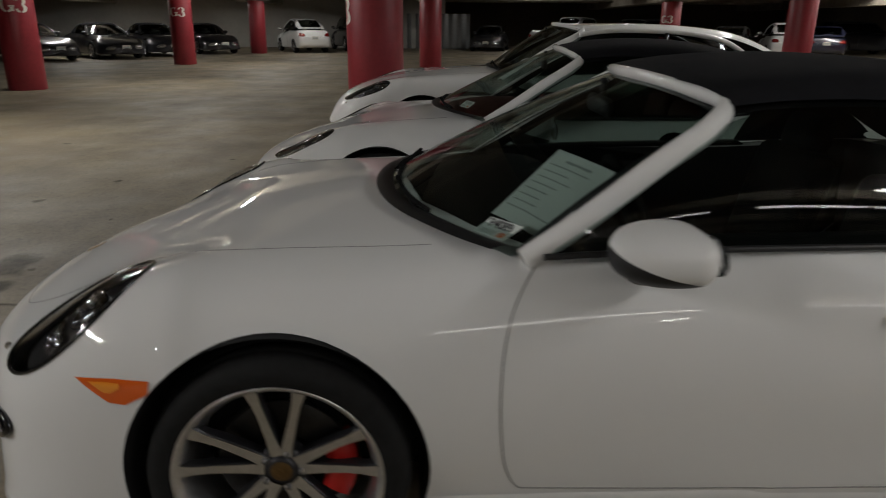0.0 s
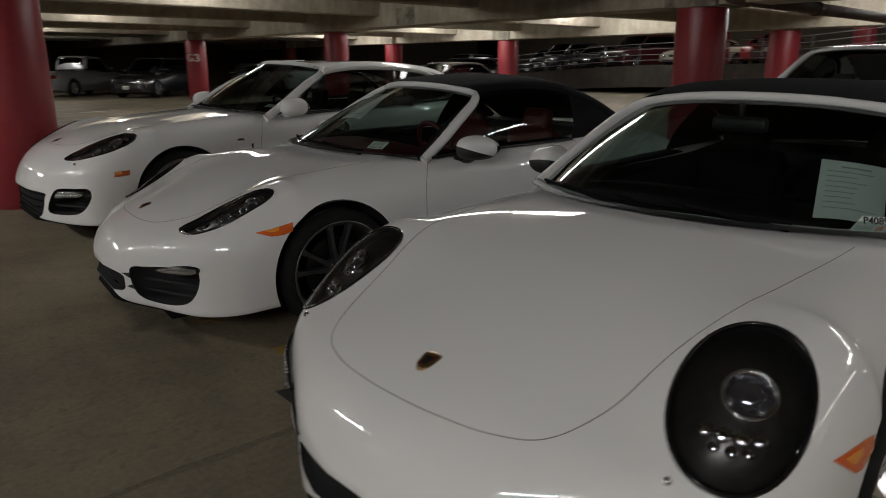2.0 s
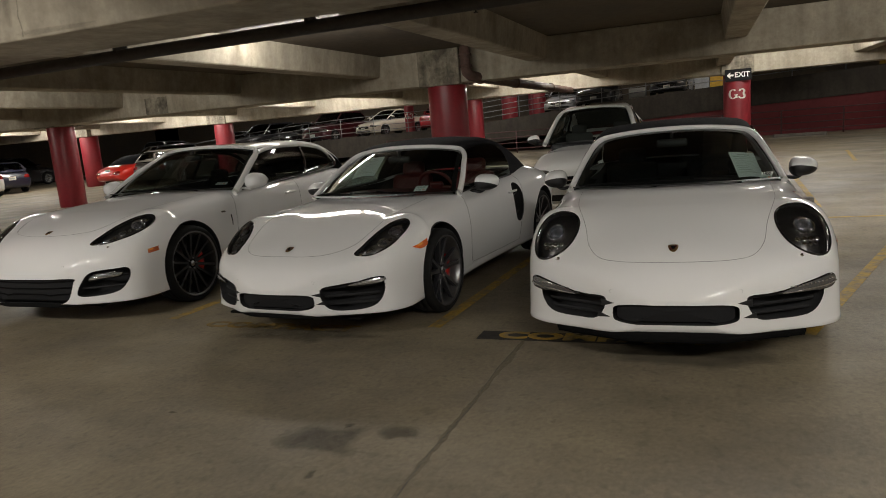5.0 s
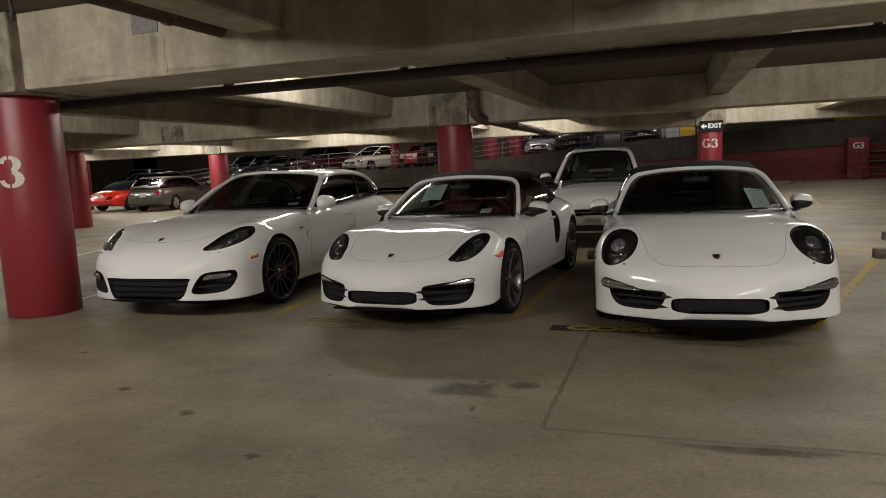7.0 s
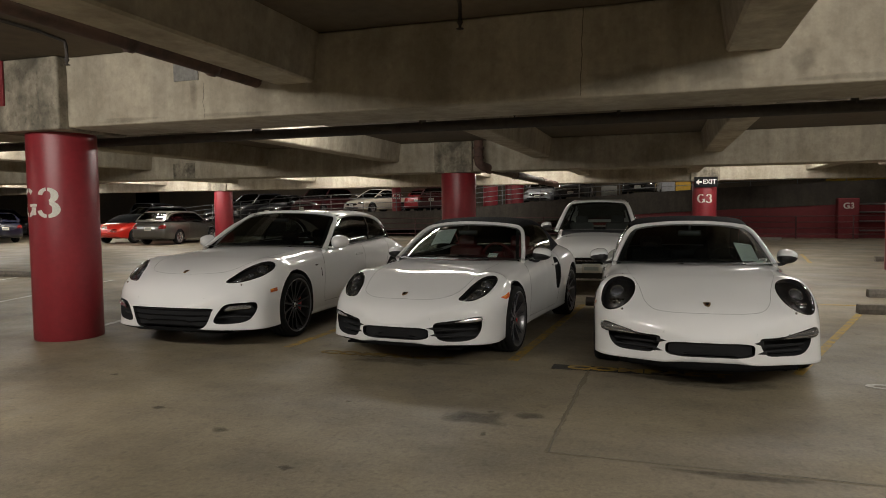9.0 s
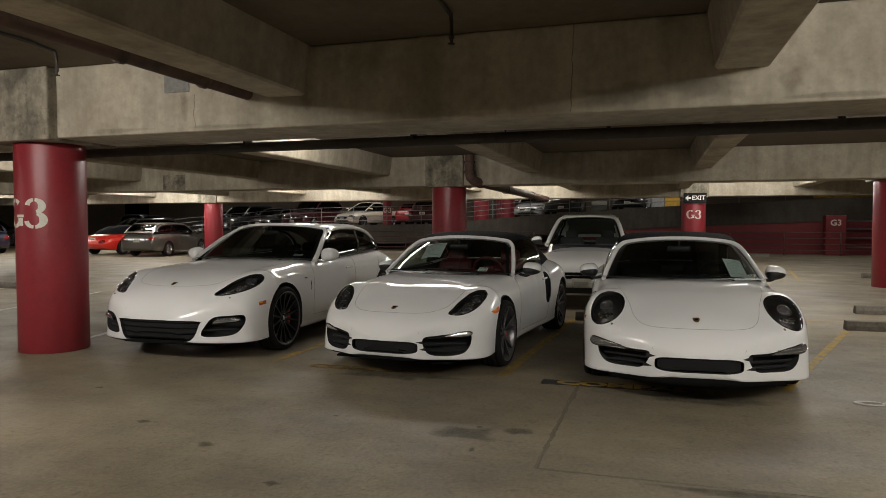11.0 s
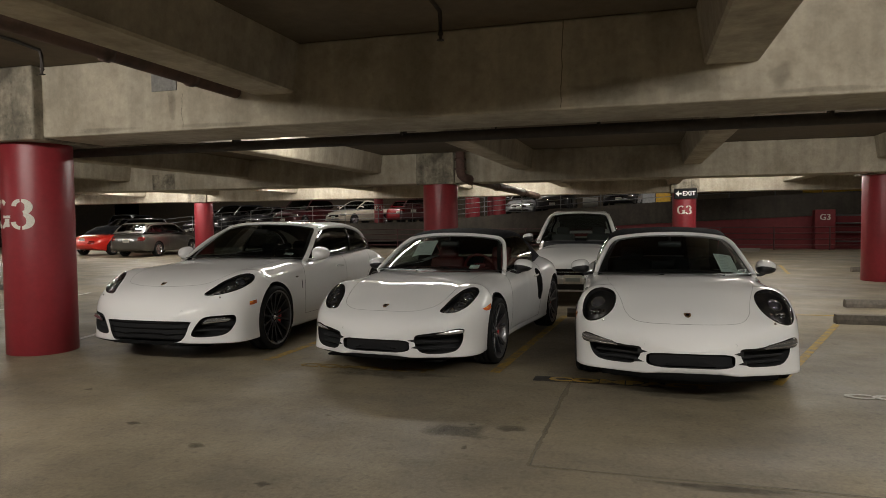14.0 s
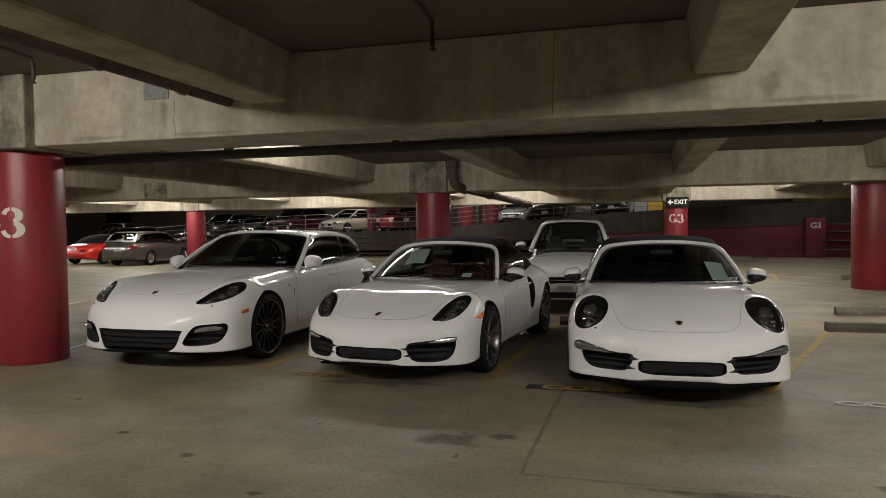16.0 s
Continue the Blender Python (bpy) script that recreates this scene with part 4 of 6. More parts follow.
HATCH = dict(
    ws_base=[(1.95, .875, .985), (1.88, .66, 1.010), (1.81, .34, 1.024), (1.79, 0, 1.03)],
    ws_top=[(2.62, .69, 1.385), (2.54, .47, 1.425), (2.46, .22, 1.442), (2.43, 0, 1.448)],
    frame=[(1.88, .905, .965), (2.1, .865, 1.09), (2.38, .79, 1.25), (2.60, .718, 1.352), (2.655, .655, 1.405), (2.58, .47, 1.435), (2.5, .22, 1.453), (2.46, 0, 1.458)],
    frame_r=.021, frame_flat=1.35,
    rail=[(2.66, .685, 1.40), (3.0, .705, 1.425), (3.4, .705, 1.42), (3.8, .685, 1.39), (4.2, .65, 1.325), (4.6, .63, 1.17), (4.85, .60, .99)],
    crown=[(2.47, 1.458), (2.9, 1.475), (3.4, 1.478), (3.85, 1.452), (4.3, 1.385), (4.75, 1.205), (5.02, 1.0)],
    side_top=[(2.60, .735, 1.36), (2.9, .735, 1.405), (3.3, .735, 1.408), (3.7, .728, 1.385), (4.05, .718, 1.315), (4.26, .722, 1.20), (4.33, .735, 1.13)],
    belt=[(2.04, .89, .982), (2.7, .89, 1.005), (3.3, .885, 1.03), (3.8, .86, 1.05), (4.1, .83, 1.065), (4.25, .79, 1.085), (4.34, .745, 1.115)],
    glass_to=48, side_glass=GLASS_SIDE, ws_glass=GLASS_SCREEN, roof_mat=PAINT_WHITE, roof_label="white painted roof", rail_paint=True, posts=(22, 41), round=.7)

FRONT_N = (-1.0, 0.0, 0.0)


def hero(name, m, s, g, label, kind, cabin, wheels):
    c = thing(name, m, label, "car", "white cars parked in a row")
    bmx = make_body(s, 170, 46)
    tree = BVHTree.FromBMesh(bmx)
    body = part("body", bmx, PAINT_WHITE, None, "glossy white painted body")
    cutters = []

    def fresh():
        cutters.append(bmesh.new())
        return cutters[-1]

    cutter = fresh()
    for ax in s["axles"]:
        for sd in (-1, 1):
            cyl(cutter, s["arch"], s["arch"], 0.5, pose(ax, sd * (s["track"] + 0.06), s["tyre"] + 0.005, 90), 56)
    # cabin opening
    b0 = g["ws_base"]
    xb = g["belt"][-1][0] - 0.15
    plan = [(x + 0.05, -y + 0.05) for x, y, z in b0] + [(x + 0.05, y - 0.05) for x, y, z in b0[-2::-1]] + [(xb, g["belt"][-1][1] - 0.08), (xb, -g["belt"][-1][1] + 0.08)]
    cutter = fresh()
    lo = [cutter.verts.new((x, y, 0.28)) for x, y in plan]
    hi = [cutter.verts.new((x, y, 1.5)) for x, y in plan]
    k = len(lo)
    fs = [cutter.faces.new((lo[i], lo[(i + 1) % k], hi[(i + 1) % k], hi[i])) for i in range(k)] + [cutter.faces.new(lo), cutter.faces.new(hi)]
    bmesh.ops.recalc_face_normals(cutter, faces=fs)
    # lamps and intakes
    for sd in (-1, 1):
        lc, ln, lo_ = kind["lamp"]
        prism(fresh(), tree, (lc[0], sd * lc[1], lc[2]), (ln[0], sd * ln[1], ln[2]), mirrored(lo_, sd), kind["lamp_depth"])
        ic, io = kind["intake"]
        prism(fresh(), tree, (ic[0], sd * ic[1], ic[2]), (-0.9, sd * 0.42, 0.0), mirrored(io, sd), 0.10)
        if "side_intake" in kind:
            sc, so = kind["side_intake"]
            prism(fresh(), tree, (sc[0], sd * sc[1], sc[2]), (0, sd, 0), mirrored(so, sd), 0.10)
    gc, go = kind["grille"]
    prism(fresh(), tree, gc, FRONT_N, go, 0.07)
    for q in cutters:
        cut(body, q)
    crisp_cuts(body)
    body.parent = c
    # black sill and splitter
    bm = bmesh.new()
    lo_line = []
    for sd in (1, -1):
        seq = np.linspace(0.0, 1, 34) ** 1.6 * kind.get("lip", 0.24) + s["zb"][0][0] + 0.002
        ln = [(float(x), sd * float(pchip(s["ys"], x) - pchip(s["tuck"], x) - 0.012), float(min(0.215, pchip(s["zb"], x)))) for x in seq]
        lo_line = lo_line + ln if sd > 0 else ln[::-1] + lo_line
    # lo_line runs from one flank round the nose to the other
    sheet(bm, [[Vector((x + .025, y * .98, z + 0.02)), Vector((x + 0.004, y * .975, z - 0.006)), Vector((x + 0.010, y * .965, z - kind["lip_drop"])), Vector((x + 0.07, y * 0.95, z - kind["lip_drop"] - .005))] for x, y, z in lo_line])
    part("front_splitter", bm, SPLITTER, c, "black plastic front splitter")
    bm = bmesh.new()
    box(bm, s["L"] / 2, 0, 0.165, s["L"] - 0.5, 1.22, 0.02, 0.008)
    part("underbody", bm, SPLITTER, c, "black underbody panel")
    for sd in (-1, 1):
        bm = bmesh.new()
        x0, x1 = s["axles"][0] + s["arch"] - 0.01, s["axles"][1] - s["arch"] + 0.01
        rows = []
        for x in np.linspace(x0, x1, 24):
            y = float(pchip(s["ys"], x) - pchip(s["tuck"], x) * 0.9)
            z = float(pchip(s["zb"], x))
            rows.append([Vector((x, sd * (y + 0.006), z + 0.055)), Vector((x, sd * (y + 0.012), z + 0.02)), Vector((x, sd * (y - 0.01), z - 0.01)), Vector((x, sd * (y - 0.1), z - 0.015))])
        sheet(bm, rows)
        part("sill", bm, kind.get("sill_mat", PAINT_WHITE), c, "white side sill")
        for ax in s["axles"]:
            # dark lip inside each arch
            bm = bmesh.new()
            rr = s["arch"] - 0.004
            ww = float(pchip(s["ys"], ax)) - 0.03
            rows = [[Vector((ax + rr * math.cos(a), sd * yy, s["tyre"] + 0.005 + rr * math.sin(a))) for yy in (ww - 0.01, ww - 0.28)] for a in np.linspace(-0.35, math.pi + 0.35, 40)]
            sheet(bm, rows)
            part("wheel_arch_liner", bm, CAVITY, c, "dark wheel arch liner")
            wheel(c, ax, sd * s["track"], s["tyre"], s["rim"], 0.24, *wheels[:2], **wheels[2])
    # headlamps
    for sd in (-1, 1):
        lc, ln, lo_ = kind["lamp"]
        cc, nn = Vector((lc[0], sd * lc[1], lc[2])), Vector((ln[0], sd * ln[1], ln[2])).normalized()
        ol = mirrored(lo_, sd)
        h = new("headlamp")
        h.parent = c
        h["label"] = "clear headlamp with a dark inside"
        r_, up_, n_ = plane_axes(nn)
        part("lens", patch(tree, cc, nn, ol, 0.002, 7, kind.get("lens_bulge", 0.008)), LENS, h, "clear lamp lens").visible_shadow = False
        bm = bmesh.new()
        line = [on_body(tree, cc, nn, u, v, 0.001) for u, v in ol]
        tube(bm, line + line[:2], 0.006, 6, up=nn, caps=False)
        part("lamp_rim", bm, GLOSS_BLACK, h, "thin black lamp rim")
        bm = bmesh.new()
        ol_in = [(u * 0.98, v * 0.98) for u, v in ol]
        prism(bm, tree, cc, nn, ol_in, kind["lamp_depth"] - 0.004, -0.035)
        part("lamp_bowl", bm, LAMP_BOWL, h, "black lamp housing")
        for u, v, r in kind["projectors"]:
            u = u if sd < 0 else -u
            p = on_body(tree, cc, nn, u, v, -0.045)
            rot = nn.to_track_quat("Z", "Y").to_matrix().to_4x4()
            mm = Matrix.Translation(p) @ rot
            bm = bmesh.new()
            lathe(bm, [(r * 1.05, 0.0), (r * 1.12, 0.022), (r * 1.05, 0.028), (r * 0.9, 0.018), (r * 0.85, 0.0)], mm, 32)
            part("lamp_bezel", bm, CHROME, h, "chrome lamp ring")
            bm = bmesh.new()
            lathe(bm, [(r * 0.84, 0.0), (r * 0.7, 0.014), (r * 0.45, 0.023), (r * 0.15, 0.027), (0.0, 0.0275)], mm, 28)
            part("projector", bm, PROJECTOR if r > 0.03 else LAMP_CLEAR, h, "dark projector lens")
            for a in (0.6, 2.2, 3.7, 5.3):
                bm = bmesh.new()
                bmesh.ops.create_uvsphere(bm, u_segments=10, v_segments=6, radius=r * 0.15, matrix=mm @ Matrix.Translation((r * 0.80 * math.cos(a), r * 0.80 * math.sin(a), 0.026)))
                part("diode", bm, LAMP_CLEAR, h, "small clear diode")
        for (u0, v0), (u1, v1), r in kind["lamp_bars"]:
            if sd > 0:
                u0, u1 = -u0, -u1
            bm = bmesh.new()
            tube(bm, [on_body(tree, cc, nn, u0 + (u1 - u0) * t, v0 + (v1 - v0) * t, -0.03) for t in np.linspace(0, 1, 7)], r, 8, 1.0, up=nn)
            part("lamp_reflector", bm, LAMP_CLEAR, h, "clear lower reflector")
        for u, v, r in kind.get("cluster", ()):
            bm = bmesh.new()
            p = on_body(tree, cc, nn, u if sd < 0 else -u, v, -0.028)
            bmesh.ops.create_uvsphere(bm, u_segments=16, v_segments=10, radius=r, matrix=Matrix.Translation(p) @ nn.to_track_quat("Z", "Y").to_matrix().to_4x4() @ Matrix.Diagonal((1, 1, 0.45, 1)))
            part("lamp_reflector", bm, CHROME, h, "clear lower reflector")
        # headlamp washer
        bm = bmesh.new()
        wc = kind["washer"]
        p = on_body(tree, (wc[0], sd * wc[1], wc[2]), nn, 0, 0, 0.003)
        bmesh.ops.create_uvsphere(bm, u_segments=12, v_segments=8, radius=0.011, matrix=Matrix.Translation(p))
        part("washer_nozzle", bm, CHROME, c, "small chrome washer nozzle")
        # intake slats, fins and lamp bar
        ic, io = kind["intake"]
        ni = Vector((-0.9, sd * 0.42, 0.0))
        icc = (ic[0], sd * ic[1], ic[2])
        oi = mirrored(io, sd)
        us, vs_ = [o[0] for o in oi], [o[1] for o in oi]
        for k in range(kind["slats"]):
            v = min(vs_) + (max(vs_) - min(vs_)) * (k + 0.75) / (kind["slats"] + 0.5)
            inside = [u for u, w in oi if abs(w - v) < 0.035]
            if len(inside) < 2:
                continue
            bm = bmesh.new()
            tube(bm, [on_body(tree, icc, ni, min(inside) + (max(inside) - min(inside)) * t, v, -0.05) for t in np.linspace(0.06, 0.94, 12)], 0.006, 8, 1.5)
            part("intake_slat", bm, CAVITY, c, "black air intake slat")
        if "fins" in kind:
            for (u0, v0), (u1, v1), (u2, v2) in kind["fins"]:
                q = [(u0, v0), (u1, v1), (u2, v2)]
                if sd > 0:
                    q = [(-u, v) for u, v in q]
                part("intake_fin", patch(tree, icc, ni, [(a[0] + (b[0] - a[0]) * t, a[1] + (b[1] - a[1]) * t) for a, b in zip(q, q[1:] + q[:1]) for t in (0, 0.33, 0.66)], 0.003, 3, thick=0.003), BLACK, c, "dark pointed intake fin")
        du = [(u if sd < 0 else -u, v) for u, v in kind["drl"]]
        dl = new("daytime_lamp")
        dl.parent = c
        bm = patch(tree, icc, ni, ring(du, 40), 0.012, 5, 0.006, thick=0.012)
        part("lamp_housing", bm, GLOSS_BLACK, dl, "dark lamp strip housing")
        mean_u, mean_v = np.mean([a[0] for a in du]), np.mean([a[1] for a in du])
        mu = [(mean_u + (a[0] - mean_u) * 0.90, mean_v + (a[1] - mean_v) * kind["strip"]) for a in du]
        bm = patch(tree, icc, ni, ring(mu, 36), 0.019, 4, 0.003)
        part("lamp_strip", bm, kind.get("drl_mat", LAMP_SMOKE), dl, "daytime running lamp strip")
        if kind.get("leds"):
            # clear light guide along the lower edge and a row of small diodes
            line = spline([(u if sd < 0 else -u, v, 0) for u, v in kind["guide"]], 16)
            bm = bmesh.new()
            tube(bm, [on_body(tree, icc, ni, p.x, p.y, 0.022) for p in line], 0.0055, 8)
            part("light_guide", bm, LAMP_CLEAR, dl, "clear light guide")
            for p in line[2:14]:
                bm = bmesh.new()
                bmesh.ops.create_uvsphere(bm, u_segments=10, v_segments=6, radius=0.0065, matrix=Matrix.Translation(on_body(tree, icc, ni, p.x, p.y + 0.026, 0.021)))
                part("diode", bm, LAMP_CLEAR, dl, "small clear diode")
        # orange side marker
        oc, oo = kind["marker"]
        bm = patch(tree, (oc[0], sd * oc[1], oc[2]), (-0.25, sd, 0.0), poly([(u if sd < 0 else -u, v) for u, v in oo]), 0.003, 4, 0.002)
        lamp = part("side_marker", bm, kind.get("marker_mat", ORANGE), c, "orange side marker lamp")
        mu_, mv_ = np.mean([p[0] for p in oo]), np.mean([p[1] for p in oo])
        # highlight on the marker lens, put in as a smaller brighter patch
        glint = [((mu_ - .028 + (u - mu_) * .42) * (1 if sd < 0 else -1), mv_ + .008 + (v - mv_) * .42) for u, v in oo]
        part("marker_glint", patch(tree, (oc[0], sd * oc[1], oc[2]), (-0.25, sd, 0.0), poly(glint), 0.0065, 3, 0.001), AMBER, lamp, "bright amber highlight painted on the marker lamp")
        # door shut lines
        for pts in kind["side_seams"]:
            part("shut_line", seam(tree, [(x, sd * 1.0, z) for x, z in pts], (0, sd, 0.0), 0.0022), SEAM, c)
        bm = bmesh.new()
        hx, hz = kind["handle"]
        p = on_body(tree, (hx, sd * 1.0, hz), (0, sd, 0), 0, 0, 0.008)
        box(bm, p.x, p.y, p.z, 0.20, 0.03, 0.026, 0.010, seg=3)
        part("door_handle", bm, PAINT_WHITE, c, "white door handle")
        mx = kind["mirror"]
        door_mirror(c, sd, *mx, arm_mat=kind.get("mirror_arm"), tall=kind.get("mirror_tall", 1.0))
        if "side_intake" in kind:
            sc, so = kind["side_intake"]
            for k in range(2):
                bm = bmesh.new()
                tube(bm, [on_body(tree, (sc[0], sd * sc[1], sc[2]), (0, sd, 0), (u if sd < 0 else -u), v, -0.04) for u, v in ((-0.06, -0.13 + 0.2 * k), (0.06, -0.10 + 0.2 * k))], 0.008, 8)
                part("side_intake_slat", bm, BLACK, c)
        for y in kind["sensors"]:
            p = on_body(tree, (0, sd * y, kind["sensor_z"]), FRONT_N, 0, 0, 0.0006)
            bm = bmesh.new()
            lathe(bm, [(0.0102, -0.0005), (0.0114, -0.0005)], Matrix.Translation(p + Vector((-0.001, 0, 0))) @ pose(0, 0, 0, 0, -90, 0), 16)
            part("parking_sensor", bm, [SEAM], c, "small round parking sensor")
    # lower grille
    gc, go = kind["grille"]
    gy = [o[0] for o in go]
    gz = [o[1] for o in go]
    for k in range(kind["grille_bars"]):
        v = min(gz) + (max(gz) - min(gz)) * (k + 0.5) / kind["grille_bars"]
        bm = bmesh.new()
        w = max(abs(u) for u, q in go if abs(q - v) < (max(gz) - min(gz)) * 0.35)
        tube(bm, [on_body(tree, gc, FRONT_N, u, v, -0.022) for u in np.linspace(-w * 0.99, w * 0.99, 14)], 0.006, 6, 1.0)
        part("grille_bar", bm, SPLITTER, c, "black grille bar")
    bm = patch(tree, gc, FRONT_N, [(u * 0.97, v * 0.9) for u, v in go], -0.030, 5)
    part("grille_mesh", bm, GRILLE, c, "black grille mesh")
    # bonnet shut line and badge
    part("bonnet_shut_line", seam(tree, kind["bonnet"] + [(x, -y, z) for x, y, z in kind["bonnet"][-2::-1]], kind["bonnet_n"], 0.0016, 0.0, 120), SEAM, c)
    bp = kind["badge"]
    bn = Vector((-0.45, 0, 0.9))
    shield = ring([(0, .036), (.022, .034), (.029, .022), (.026, -.005), (.016, -.028), (0, -.038), (-.016, -.028), (-.026, -.005), (-.029, .022), (-.022, .034)], 30)
    badge = part("badge", patch(tree, bp, bn, shield, 0.003, 3, 0.002, 0.0015), GOLD, c, "small gold enamel shield badge")
    part("badge_field", patch(tree, bp, bn, [(u * .45, v * .45) for u, v in shield], 0.0065, 2), GLOSS_BLACK, badge)
    for q in (-1, 1):
        part("badge_stripe", patch(tree, bp, bn, [(q * .015 + u * .22, q * .014 + v * .3) for u, v in shield], 0.0062, 2), LEATHER_RED, badge)
    # cowl with wipers
    bm = bmesh.new()
    base = [(x, -y, z) for x, y, z in b0] + [(x, y, z) for x, y, z in b0[-2::-1]]
    rise = [0.026 * (abs(y) / b0[0][1]) ** 4 for x, y, z in base]
    loft(bm, [[(x - 0.055, y * 1.01, z - 0.002 + r) for (x, y, z), r in zip(base, rise)], [(x - 0.02, y, z + 0.006 + r) for (x, y, z), r in zip(base, rise)], [(x + 0.03, y * 0.99, z - 0.008 + r) for (x, y, z), r in zip(base, rise)]], 33, 5)
    part("cowl", bm, BLACK, c, "black plastic cowl under the windscreen")
    for y0, y1 in ((-0.48, 0.16), (0.12, 0.70)):
        bm = bmesh.new()
        bl = spline(base, 60)
        f = lambda y: min(bl, key=lambda p: abs(p.y - y))
        pts = [f(y0 + (y1 - y0) * t) + Vector((0.012 + 0.02 * t, 0, 0.014 + 0.012 * t)) for t in np.linspace(0, 1, 14)]
        tube(bm, pts, 0.007, 6)
        tube(bm, [pts[0] + Vector((-0.02, 0, -0.02)), pts[7] + Vector((-0.012, 0, 0.012))], 0.008, 6)
        part("wiper", bm, SPLITTER, c, "black windscreen wiper")
    greenhouse(c, g, PAINT_WHITE, cabin)
    # cabin
    sx = kind["seat_x"]
    bm = bmesh.new()
    loft(bm, [[(x + 0.06, y * 0.97, z - 0.03) for x, y, z in base], [(x + 0.22, y * 0.97, z + 0.0) for x, y, z in base], [(b0[0][0] + 0.30, y * 0.95, z - 0.03) for x, y, z in base], [(b0[0][0] + 0.33, y * 0.95, 0.70) for x, y, z in base]], 25, 12)
    part("dashboard", bm, kind.get("dash_mat", LEATHER_BLACK), c)
    for y in (-0.37, 0.37):
        seat(c, sx, y, cabin, kind.get("seat_z", 0.46))
        if kind.get("rear_seats"):
            seat(c, sx + 0.95, y, cabin, 0.50)
    steering_wheel(c, b0[0][0] + 0.42, -0.37, kind.get("wheel_z", 0.90), kind.get("dash_mat", LEATHER_BLACK))
    bm = bmesh.new()
    tp = g["ws_top"][-1]
    box(bm, tp[0] - 0.06, 0, tp[2] - 0.10, 0.04, 0.24, 0.065, 0.02, seg=3)
    cyl(bm, 0.012, 0.012, 0.08, pose(tp[0] - 0.05, 0, tp[2] - 0.05), 10)
    part("inside_mirror", bm, BLACK, c)
    # rear lamps
    for sd in (-1, 1):
        bm = patch(tree, (s["L"] - 0.25, sd * 0.62, 0.74), (1, sd * 0.4, 0.1), oval(0.2, 0.06, 28), 0.003, 4, 0.006)
        part("tail_lamp", bm, TAIL_RED, c, "red tail lamp")
    return c, tree


KIND_A = dict(lip_drop=.045,
    lamp=((.575, .728, .732), (-.66, .28, .70), oval(.144, .222, 44, 2.1, -0.20)), lamp_depth=.13,
    projectors=((.015, .030, .056),), lamp_bars=(), cluster=((-.068, -.072, .017), (-.030, -.078, .019), (.012, -.082, .019), (.050, -.080, .016), (-.045, -.110, .013), (-.008, -.116, .014), (.028, -.114, .012)),
    washer=(.36, .68, .60),
    intake=((.22, .60, .365), ring([(-.245, .055), (-.1, .066), (.08, .078), (.22, .075), (.225, .0), (.14, -.075), (-.05, -.085), (-.19, -.065)], 44)), slats=3,
    fins=(((-.215, .05), (-.215, .005), (-.30, .03)), ((-.195, -.03), (-.185, -.065), (-.27, -.055))),
    drl=[(-.07, .060), (.05, .092), (.16, .114), (.255, .130), (.305, .122), (.325, .092), (.305, .062), (.25, .050), (.14, .050), (.03, .050)], strip=.80, leds=True,
    guide=[(-.04, .060), (.06, .064), (.16, .069), (.26, .076), (.305, .086)],
    marker=((.735, .94, .605), [(-.10, .026), (.0, .030), (.09, .026), (.085, -.008), (.03, -.036), (-.01, -.032)]),
    grille=((0, 0, .336), oval(.34, .060, 44, 4.5)), grille_bars=0,
    bonnet=[(1.50, .66, .93), (1.2, .645, .90), (.9, .61, .85), (.6, .535, .77), (.38, .49, .71), (.265, .42, .66), (.215, .30, .63), (.19, .14, .62), (.185, 0, .615)], bonnet_n=(-.35, 0, .94),
    badge=(.30, 0, .675), side_seams=([(1.78, .87), (1.725, .80), (1.695, .7), (1.69, .5), (1.715, .33), (1.75, .275)], [(1.75, .275), (2.2, .265), (2.9, .27)], [(2.9, .27), (2.98, .6), (3.02, .95)]),
    handle=(2.75, .78), mirror=(2.07, .955, .955, .80, .89), sensors=(.345,), sensor_z=.462, sensor_mat=PAINT_WHITE, seat_x=2.62)
